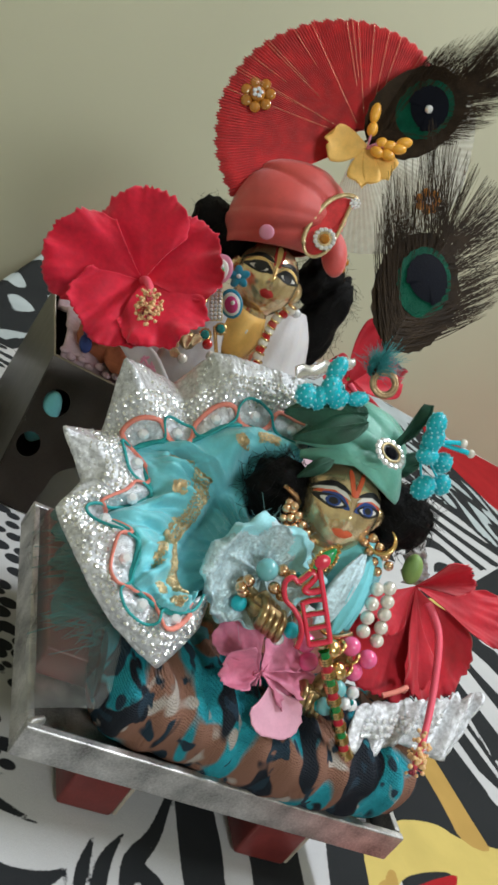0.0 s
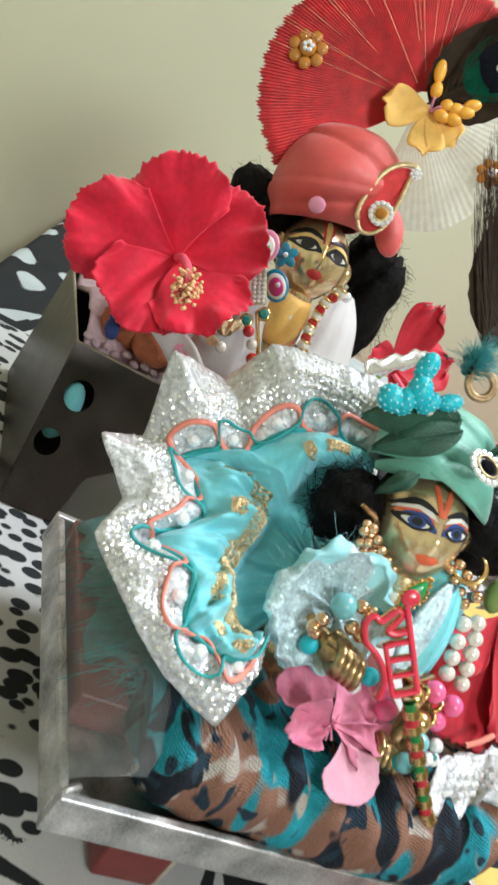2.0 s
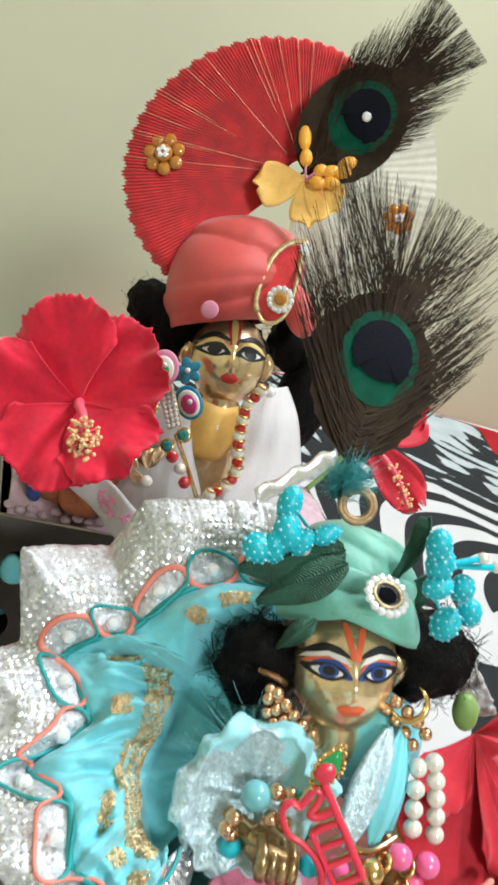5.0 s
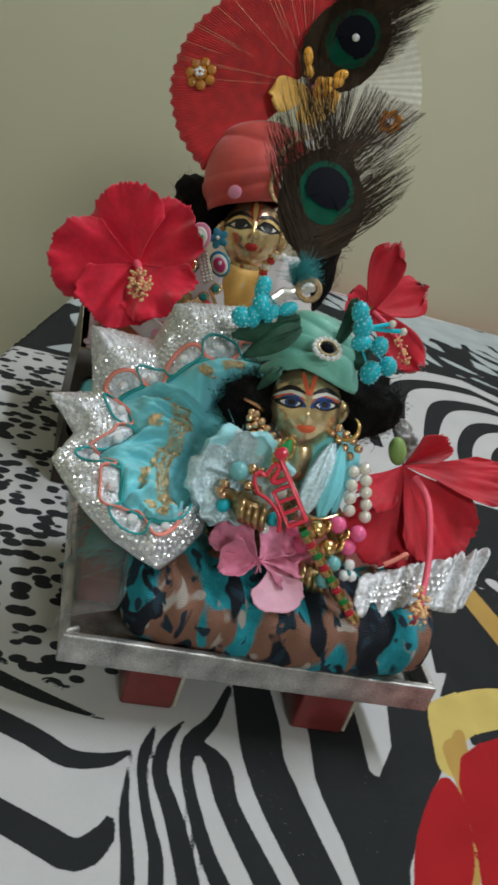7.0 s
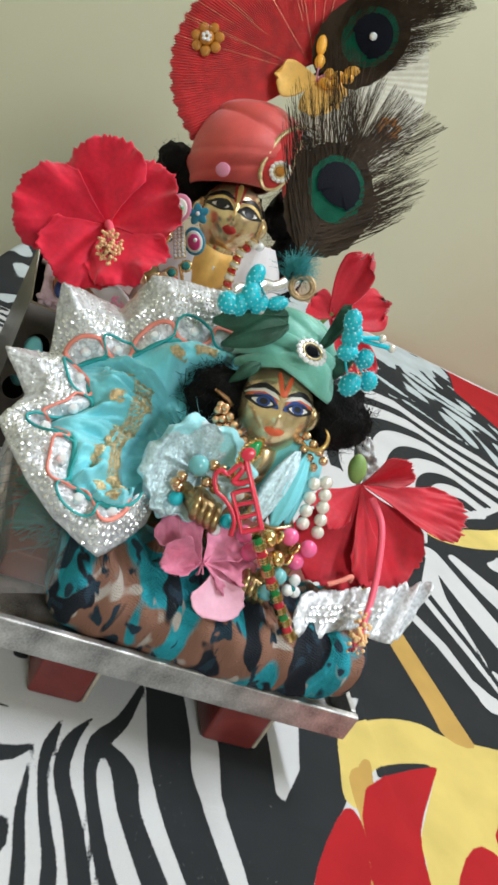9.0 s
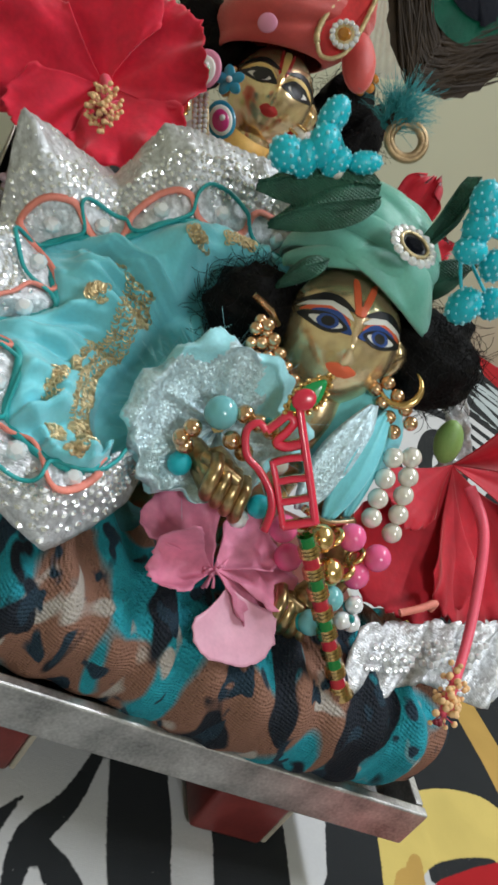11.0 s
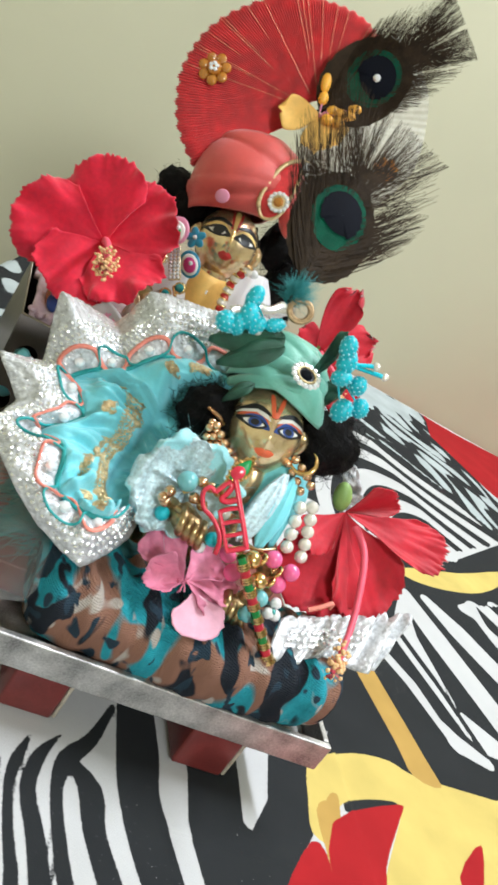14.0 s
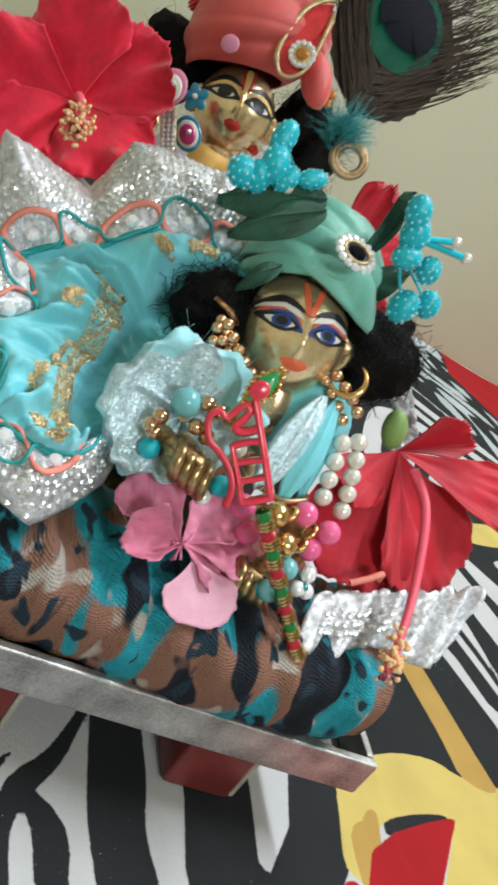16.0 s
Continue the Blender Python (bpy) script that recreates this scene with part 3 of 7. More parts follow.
def inside(X, Y, corners):
    """Distance to the edge of a field; below 0 inside."""
    best, odd = np.full(X.shape, 9.0), np.zeros(X.shape, bool)
    for (x0, y0), (x1, y1) in zip(corners, corners[1:] + corners[:1]):
        dx, dy = x1 - x0, y1 - y0
        t = np.clip(((X - x0) * dx + (Y - y0) * dy) / (dx * dx + dy * dy + 1e-12), 0, 1)
        best = np.minimum(best, np.hypot(X - x0 - t * dx, Y - y0 - t * dy))
        odd ^= ((y0 > Y) != (y1 > Y)) & (X < dx * (Y - y0) / (dy if abs(dy) > 1e-9 else 1e-9) + x0)
    return np.where(odd, -best, best)


def union(fields):
    return np.minimum.reduce(fields)


def rounded(corners):
    return [(p.x, p.y) for p in smooth_line([(x, y, 0) for x, y in corners], 3, True)]


def bedspread():
    """The sheet on the bed: fine in the middle, with low creases, hanging over the open sides."""
    xs = np.concatenate([np.linspace(-1.0, -0.36, 20), np.arange(-0.35, -0.14, 0.004), np.arange(-0.138, 0.3, 0.0024), np.arange(0.302, 0.75, 0.004), np.linspace(0.76, 1.75, 50)])
    ys = np.concatenate([np.linspace(-1.3, -0.25, 40), np.arange(-0.245, -0.12, 0.004), np.arange(-0.118, 0.08, 0.0024), np.arange(0.083, 0.6, 0.004), np.arange(0.604, 1.032, 0.008), [1.038]])
    X, Y = np.meshgrid(xs, ys)
    Z = 0.0012 * np.sin(X * 23 + 2 * np.sin(Y * 9)) * np.sin(Y * 17 + X * 5) - 0.0012
    Z = np.where((X > -0.14) & (X < 0.16) & (Y > -0.03) & (Y < 0.42), -0.0006, Z)
    Z = Z - np.clip(Y - 0.97, 0, 1) * 0.25
    dark = union([along(X, Y, [tuple(p) for p in smooth_line(s, 3)]) for s in DARK_STRIPES[2:] + LEFT_STRIPES] + [inside(X, Y, f) for f in DARK_FIELDS])
    dark = np.maximum(dark, -union([inside(X, Y, f) for f in WHITE_FIELDS] + [along(X, Y, s) for s in WHITE_BARS]))
    # stripes that go on towards the open side of the bed
    wave = 0.012 * np.sin((X + 0.12 * np.sin(Y * 14)) * 190 + 4 * np.sin(Y * 11))
    dark = np.where((Y < -0.125) & (X < 0.05), wave, dark)
    # nested loops
    bend = X - 0.425 + 0.012 * np.sin(Y * 21)
    r = np.hypot(np.minimum(bend, 0), (Y - 0.425 + 0.8 * np.maximum(bend, 0) + 0.012 * np.sin(X * 17)) / 1.5)
    loops = 0.0105 * np.sin(r * 2 * math.pi / (0.036 + 0.003 * np.sin(X * 13 + Y * 9)) + 0.4) + 0.0016
    loop_zone = np.maximum(inside(X, Y, [(0.2, 0.42), (0.3, 0.4), (0.43, 0.44), (0.6, 0.57), (0.75, 0.72), (0.75, 0.78), (0.47, 0.7), (0.36, 0.71), (0.2, 0.66)]), -9)
    dark = np.where(loop_zone < 0, loops, dark)
    zebra = 0.010 * np.sin((X * 0.75 + Y * 0.55) * 150 + 3 * np.sin(X * 9)) + 0.001
    dark = np.where((X > 0.43) & (Y < 0.44) & (loop_zone > 0) & (inside(X, Y, YELLOW_FIELDS[1]) > 0.02), zebra, dark)
    far = np.maximum(inside(X, Y, [(0.0, 0.62), (0.2, 0.62), (0.3, 0.645), (0.37, 0.7), (0.44, 0.69), (0.515, 0.64), (0.6, 0.55), (0.75, 0.45), (1.8, 0.2), (1.8, 1.2), (-0.3, 1.2), (-0.3, 0.46), (-0.1, 0.46)]), -9)
    dark = np.where(far < 0, far, dark)
    slant, cross = X * 0.55 - Y * 0.83, X * 0.83 + Y * 0.55
    patch = 0.02 * np.sin(slant * 42 + 2.5 * np.sin(cross * 60)) * np.sin(cross * 88 + 2.2 * np.sin(slant * 27)) + 0.003
    patch = np.where(X < 0.12, 0.02 * np.sin(X * 62 + 2.5 * np.sin(Y * 31)) * np.sin(Y * 46 + 2 * np.sin(X * 33)) + 0.008, patch)
    grey = np.where(far < -0.012, patch, 0.05)
    rim = np.maximum(inside(X, Y, [(0.3, 0.86), (0.42, 0.84), (0.5, 0.86), (0.6, 0.93), (0.63, 0.975), (0.3, 0.985)]), -9)
    grey = np.minimum(grey, rim + 0.012 * np.sin(X * 90 + Y * 60))
    leopard = inside(X, Y, [(-0.6, 0.03), (-0.15, 0.045), (-0.09, 0.02), (0.1, 0.1), (0.1, 0.44), (-0.1, 0.462), (-0.6, 0.40)])
    dark = np.where(leopard < 0, 0.01, dark)
    yellow = union([inside(X, Y, rounded(f)) for f in YELLOW_FIELDS])
    gold = union([inside(X, Y, rounded(f)) for f in GOLD_FIELDS])
    red = union([inside(X, Y, rounded(f)) for f in RED_FIELDS] + [inside(X, Y, [(0.625, 0.945), (0.6, 0.87), (0.66, 0.75), (0.8, 0.6), (1.8, 0.3), (1.8, 1.2), (0.64, 1.2)]), inside(X, Y, [(-0.3, 0.985), (0.3, 0.975), (0.443, 0.988), (0.464, 0.983), (0.537, 1.002), (0.608, 1.005), (0.63, 0.975), (0.64, 1.2), (-0.3, 1.2)])])
    h, w = X.shape
    # the open side: the sheet folds down over a slanting edge
    edge = -0.167 + 0.28 * (Y - 0.428)
    over = np.clip(edge - X, 0, 9)
    Z = np.where(over > 0, -0.0012 - np.minimum(over, 0.34) - 0.002, Z)
    X = np.where(over > 0, edge - 0.004 - 0.004 * np.sin(Y * 40) * np.minimum(over, 0.2), X)
    verts = np.stack([X, Y, Z], -1).reshape(-1, 3)
    i = np.arange(h * w).reshape(h, w)
    quads = np.stack([i[:-1, :-1], i[:-1, 1:], i[1:, 1:], i[1:, :-1]], -1).reshape(-1, 4)
    me = bpy.data.meshes.new("bedspread")
    me.from_pydata(verts.tolist(), [], quads.tolist())
    for name, field in (("print_dark", dark), ("print_grey", grey), ("print_leopard", leopard), ("print_yellow", yellow), ("print_gold", gold), ("print_red", red)):
        me.attributes.new(name, "FLOAT", "POINT").data.foreach_set("value", field.astype(np.float32).ravel())
    me.materials.append(M["bedspread"])
    me.polygons.foreach_set("use_smooth", [True] * len(me.polygons))
    return tagged(new("bedspread", me), "white cotton bedspread printed with zebra, leopard and yellow-red shapes", "bedspread", kind="structure")


bedspread()
def slab(corners, low, high):
    bm = bmesh.new()
    rows = [[V(x, y, z) for x, y in corners] for z in (low, high)]
    grid_bm(rows, bm, close=True)
    for n in (0, len(corners)):
        bm.verts.ensure_lookup_table()
        bm.faces.new([bm.verts[n + k] for k in range(len(corners))])
    return bm


bed = mesh_object("bed_mattress", slab([(-0.642, -1.28), (1.74, -1.28), (1.74, 1.02), (0.01, 1.02)], -0.449, -0.012), M["white_cloth"], smooth=False)
tagged(bed, "thick mattress under the printed bedspread", "bed", kind="structure")


# ---------------------------------------------------------------- tray with its cushion
def silver_tray():
    t = thing("silver_tray", "tarnished silver-clad low tray on red wooden legs", "tray")
    part("front_rim", box_bm((0.2, 0.004, 0.0165), 0.0008, pose(0, 0, 0.0445)), M["silver"], t, smooth=False)
    part("side_rim", box_bm((0.0035, 0.15, 0.0165), 0.0008, pose(-0.098, 0.0775, 0.0445)), M["silver"], t, smooth=False)
    part("side_rim", box_bm((0.0035, 0.15, 0.0165), 0.0008, pose(0.098, 0.0775, 0.0445)), M["silver"], t, smooth=False)
    part("back_rim", box_bm((0.2, 0.004, 0.0165), 0.0008, pose(0, 0.155, 0.0445)), M["silver"], t, smooth=False)
    part("tray_floor", box_bm((0.1915, 0.15, 0.003), 0, pose(0, 0.0775, 0.0385)), M["silver"], t, smooth=False)
    for x, y, w in ((-0.046, 0.028, 0.028), (0.051, 0.026, 0.03), (-0.046, 0.13, 0.028), (0.051, 0.13, 0.03)):
        bm = box_bm((w, 0.03, 0.036), 0.0018, pose(x, y, 0.0185))
        part("leg", bm, M["wood"], t)
        part("leg_edge", box_bm((0.0022, 0.028, 0.034), 0.0006, pose(x + w / 2 + 0.0013, y, 0.0185)), M["wood_edge"], t)
    part("solder_mark", box_bm((0.008, 0.003, 0.004), 0.0012, pose(-0.0955, 0.0032, 0.052, 0, 0, 30)), M["silver"], t)


def seat_board():
    ob = mesh_object("seat_board", box_bm((0.186, 0.108, 0.016), 0.0012, pose(0.0, 0.096, 0.0486)), M["wood"])
    tagged(ob, "dark red wooden board lying in the silver tray", "board")


def cushion():
    """A stuffed roll with a bulging front and gathered ends."""
    bm = bmesh.new()
    rows, n = [], 40
    for i in range(61):
        s = i / 60
        x = -0.073 + 0.168 * s
        end = min(1.0, math.sqrt(max(0.0, 1 - abs(2 * s - 1) ** 9)) + 0.02)
        zc = 0.0625 + 0.006 * s
        ry, rz = 0.034 * (0.55 + 0.45 * end), 0.0205 * (0.4 + 0.6 * end)
        row = []
        for k in range(n):
            a = k * 2 * math.pi / n
            ca, sa = math.cos(a), math.sin(a)
            e = 0.72
            y = 0.032 + ry * math.copysign(abs(ca) ** e, ca) + 0.004 * math.sin(6 * s + 1)
            z = zc + rz * math.copysign(abs(sa) ** e, sa)
            w = noise.noise(V(x * 60, y * 55, z * 60)) * 0.0022 + 0.0012 * math.sin(s * 70 + 3 * ca)
            row.append(V(x, y, max(z + w * 0.7, 0.0405)) + V(0, ca, sa) * w)
        rows.append(row)
    grid_bm(rows, bm, close=True)
    for row in (0, 60):
        bm.verts.ensure_lookup_table()
        bm.faces.new([bm.verts[row * n + k] for k in range(n)])
    ob = mesh_object("cushion", bm, M["cushion"])
    tagged(ob, "soft turquoise cushion printed with brown and black patches", "cushion")


def cushion_fringe():
    """Loose teal net cloth between the board and the dress."""
    rows = []
    for i in range(25):
        s = i / 24
        row = []
        for k in range(17):
            t = k / 16
            p = V(-0.09 + 0.062 * t, 0.056 + 0.09 * s - 0.012 * t + 0.006 * math.sin(7 * t), 0.0595 + 0.034 * math.sin(t * 1.5) * (0.6 + 0.4 * math.sin(3 * s)))
            p += V(1, 0.4, 0.8) * (noise.noise(p * 70) * 0.009 + noise.noise(p * 190) * 0.004)
            p.z = max(p.z, 0.0575)
            row.append(p)
        rows.append(row)
    t = thing("net_cloth", "crumpled teal net cloth with frayed threads on the wooden board", "cloth")
    solid(part("net", grid_bm(rows), M["teal_cloth"], t), 0.0012)
    rng = random.Random(17)
    bm = bmesh.new()
    for _ in range(620):
        p = V(-0.078 + rng.uniform(-0.006, 0.03), rng.uniform(0.045, 0.12), 0.062 + rng.uniform(0, 0.018))
        e = p + V(rng.uniform(-0.024, 0.004), rng.gauss(-0.004, 0.006), rng.uniform(-0.012, 0.008))
        e.z = max(e.z, 0.0585)
        tube_bm(smooth_line([p, p.lerp(e, 0.5) + V(0, -0.002, 0.003 + rng.uniform(-0.002, 0.003)), e], 4), 0.00016, bm, sides=3)
    part("frayed_threads", bm, M["down"], t)["kind"] = "stuff"


def plastic_sheet():
    rows = []
    for i in range(21):
        s = i / 20
        row = []
        for k in range(13):
            t = k / 12
            p = V(-0.1005 - 0.003 * math.sin(t * 3), -0.001 + 0.15 * s, 0.053 + 0.052 * t * (0.35 + 0.65 * math.sin(min(1.0, s * 1.6) * 1.57)))
            p.x += 0.022 * t * t - 0.008 * noise.noise(p * 45) - 0.003 * noise.noise(p * 130)
            row.append(p)
        rows.append(row)
    ob = solid(mesh_object("plastic_sheet", grid_bm(rows), M["plastic"]), 0.0003)
    tagged(ob, "clear crinkled plastic sheet standing on the tray's rim", "plastic sheet")


silver_tray()
seat_board()
cushion()
cushion_fringe()
plastic_sheet()


# ---------------------------------------------------------------- statues
def face_frame(eye_left, eye_right, top, mouth, depth):
    """Right, up and the centre of a head from its marks."""
    el, er, tp, mo = map(Vector, (eye_left, eye_right, top, mouth))
    r = (er - el).normalized()
    u = tp - mo
    u = (u - r * u.dot(r)).normalized()
    ahead = r.cross(u)
    mid = (el + er) / 2
    return axes(mid - ahead * depth, r, u)


FRONT = face_frame((-0.0099, 0.0652, 0.1675), (0.0074, 0.0624, 0.1713), (-0.0013, 0.0698, 0.1806), (-0.0005, 0.0566, 0.1579), 0.0155)
BACK = face_frame((-0.0163, 0.2979, 0.1996), (0.0046, 0.2949, 0.2027), (-0.0052, 0.3175, 0.2144), (-0.0025, 0.2987, 0.1851), 0.0175)


def statue(name, frame_m, size, body, arms, lid, lip, label):
    """A small cast figure in one mesh: an egg-shaped head with painted marks, a neck, a plain trunk and arms."""
    a, b, c = size, size * 0.95, size * 1.18
    bm = bmesh.new()

    def relief(x, z):
        nose = 0.16 * math.exp(-((x / a) / 0.11) ** 2) * (math.exp(-(((z / a) + 0.32) / 0.2) ** 2) + 0.45 * math.exp(-(((z / a) - 0.05) / 0.25) ** 2))
        cheeks = 0.05 * sum(math.exp(-(((x / a) - s * 0.45) / 0.3) ** 2 - (((z / a) + 0.42) / 0.3) ** 2) for s in (-1, 1))
        socket = -0.045 * sum(math.exp(-(((x / a) - s * 0.46) / 0.26) ** 2 - (((z / a) - 0.02) / 0.17) ** 2) for s in (-1, 1))
        lips = 0.06 * math.exp(-((x / a) / 0.22) ** 2 - (((z / a) + 0.68) / 0.09) ** 2)
        chin = 0.05 * math.exp(-((x / a) / 0.25) ** 2 - (((z / a) + 0.98) / 0.16) ** 2)
        return a * (nose + cheeks + socket + lips + chin)

    def face_y(x, z, over=0.0):
        zz = z / c
        wide = a * (1.0 - 0.16 * max(0.0, -zz) ** 1.5)
        return -b * math.sqrt(max(0.02, 1 - (x / wide) ** 2 - zz ** 2)) - relief(x, z) - over

    rows = []
    for i in range(49):
        th = math.pi * i / 48
        z = c * math.cos(th)
        row = []
        for k in range(72):
            ph = 2 * math.pi * k / 72
            wide = 1.0 - 0.16 * max(0.0, -math.cos(th)) ** 1.5
            x, y = a * wide * math.sin(th) * math.cos(ph), b * math.sin(th) * math.sin(ph)
            if y < 0:
                y -= relief(x, z) * min(1.0, -y / (b * 0.35))
            row.append(V(x, y, z))
        rows.append(row)
    grid_bm(rows, bm, close=True)
    for s in (-1, 1):
        loop = [V(s * a * (0.97 + 0.13 * math.sin(t * math.pi)), a * 0.1 - a * 0.1 * math.cos(t * math.pi), a * (0.28 - 0.62 * t)) for t in (i / 10 for i in range(11))]
        tube_bm(loop, [a * (0.05 + 0.1 * math.sin(math.pi * (0.15 + 0.8 * t / 10))) for t in range(11)], bm)

    def patch(outline, mat, over=0.00025, rings=5):
        pts = [(p.x * a, p.y * a) for p in smooth_line([(x, z, 0) for x, z in outline], 5, True)]
        cx, cz = sum(p[0] for p in pts) / len(pts), sum(p[1] for p in pts) / len(pts)
        rows = []
        for k in range(rings + 1):
            f = max(k / rings, 0.01)
            rows.append([V(cx + (x - cx) * f, face_y(cx + (x - cx) * f, cz + (z - cz) * f, over), cz + (z - cz) * f) for x, z in pts])
        grid_bm(rows, bm, close=True, mat=mat)

    for s in (-1, 1):
        def m(pts):
            return [(s * x, z) for x, z in (pts if s > 0 else reversed(pts))]
        patch(m([(0.1, 0.02), (0.3, 0.26), (0.6, 0.3), (0.88, 0.12), (0.6, 0.18), (0.35, 0.12)]), 3 if lid == "yellow" else 4, 0.0002)
        patch(m([(0.06, -0.1), (0.26, 0.16), (0.5, 0.2), (0.72, 0.13), (0.5, -0.02), (0.22, -0.12)]), 2 if lid == "blue" else 1, 0.00035)
        patch(m([(0.13, -0.05), (0.33, 0.105), (0.57, 0.14), (0.9, 0.06), (0.6, -0.13), (0.35, -0.16)]), 1, 0.00045)
        patch(m([(0.21, -0.035), (0.36, 0.05), (0.55, 0.075), (0.74, 0.03), (0.56, -0.085), (0.37, -0.11)]), 5, 0.0006)
        patch(m([(0.28, -0.005), (0.36, 0.1), (0.54, 0.105), (0.62, 0.0), (0.54, -0.1), (0.36, -0.105)]), 2 if lid == "blue" else 1, 0.0007, 3)
        patch(m([(0.34, 0.0), (0.39, 0.075), (0.5, 0.075), (0.55, 0.0), (0.5, -0.07), (0.39, -0.07)]), 1, 0.00085, 3)
        if lid == "blue":
            patch(m([(0.07, 0.1), (0.3, 0.34), (0.6, 0.38), (0.92, 0.18), (0.6, 0.28), (0.32, 0.24)]), 5, 0.0003)
        patch(m([(0.05, 0.22), (0.3, 0.42), (0.6, 0.46), (0.96, 0.24), (0.6, 0.365), (0.31, 0.335)]), 1, 0.0004)
    if lid == "blue":
        for s in (-1, 1):
            patch([(s * 0.05 - 0.045, 0.3), (s * 0.16 - 0.05, 0.78), (s * 0.16 + 0.05, 0.78), (s * 0.05 + 0.045, 0.3)], 4, 0.0004)
        patch([(-0.08, 0.22), (-0.08, 0.36), (0.08, 0.36), (0.08, 0.22)], 4, 0.0005, 3)
    else:
        for s in (-1, 1):
            patch([(s * 0.09 - 0.03, 0.2), (s * 0.14 - 0.03, 0.8), (s * 0.14 + 0.03, 0.8), (s * 0.09 + 0.03, 0.2)], 6, 0.0004)
        patch([(-0.05, 0.2), (-0.08, 0.8), (0.08, 0.8), (0.05, 0.2)], 3, 0.0003)
        patch([(-0.035, -0.3), (-0.04, 0.1), (0.04, 0.1), (0.035, -0.3)], 7, 0.0004)
    patch([(-0.22, -0.66), (-0.1, -0.56), (0.0, -0.59), (0.1, -0.56), (0.22, -0.66), (0.1, -0.77), (-0.1, -0.77)] if lip else [(-0.26, -0.64), (-0.1, -0.58), (0.0, -0.61), (0.1, -0.58), (0.26, -0.64), (0.12, -0.76), (-0.12, -0.76)], 6 if lip else 4, 0.0003)
    bm.transform(frame_m)
    # neck and trunk
    down = frame_m.to_3x3() @ V(0, 0, -1)
    neck = [frame_m @ V(0, 0.002, -c * 0.8), frame_m @ V(0, 0.004, -c * 1.25)] + [Vector(p) for p, _ in body]
    tube_bm(smooth_line(neck, 6), [r for r in np.interp(np.linspace(0, len(neck) - 1, (len(neck) - 1) * 6 + 1), range(len(neck)), [a * 0.42, a * 0.42] + [r for _, r in body])], bm, sides=24)
    for line, r in arms:
        tube_bm(smooth_line(line, 6), r, bm, sides=10, mat=8)
    ob = mesh_object(name, bm, [M["brass"], M["black"], M["blue_paint"], M["yellow_paint"], M["orange_paint"], M["white_paint"], M["red_paint"], M["gold"], M["dark_brass"]])
    return tagged(ob, label, "statue")


def fist(centre, r):
    """Curled fingers of a cast hand, as lines for the arms of a statue."""
    c = Vector(centre)
    out = []
    for i in range(4):
        o = c + V(-0.0055 + i * 0.0041, -0.002 + i * 0.0006, 0.003 - i * 0.0014)
        out.append(([o + V(0, 0.004, 0.0045), o + V(-0.001, -0.002, 0.004), o + V(-0.0012, -0.0045, 0.0), o + V(0.0005, -0.003, -0.0042), o + V(0.001, 0.001, -0.0046)], 0.0021))
    out.append(([c + V(-0.004, 0.010, 0.001), c + V(0.0, 0.004, 0), c + V(0.002, 0.001, -0.001)], 0.0068))
    out.append(([c + V(-0.008, 0.004, 0.005), c + V(-0.004, -0.001, 0.0065), c + V(0.002, -0.003, 0.0058)], 0.0021))
    return out


statue("reclining_statue", FRONT, 0.0194,
       [((0.004, 0.07, 0.128), 0.014), ((0.0, 0.075, 0.105), 0.02), ((-0.01, 0.08, 0.075), 0.022), ((-0.01, 0.085, 0.058), 0.022)],
       [([(-0.016, 0.066, 0.13), (-0.036, 0.05, 0.122), (-0.026, 0.034, 0.12)], 0.0045), ([(0.02, 0.06, 0.125), (0.034, 0.04, 0.105), (0.022, 0.026, 0.092)], 0.006)]
       + fist((-0.0225, 0.0285, 0.1195), 0.002) + fist((0.0185, 0.0235, 0.0905), 0.002),
       "blue", False, "small brass statue with a painted head lying on the cushion")
statue("standing_statue", BACK, 0.0228,
       [((0.0, 0.312, 0.155), 0.02), ((0.0, 0.315, 0.12), 0.026), ((0.0, 0.318, 0.06), 0.028), ((0.0, 0.318, 0.006), 0.028)],
       [([(-0.02, 0.305, 0.15), (-0.042, 0.285, 0.14), (-0.038, 0.268, 0.14)], 0.006)],
       "yellow", True, "small brass statue with a painted head standing in the tin box")


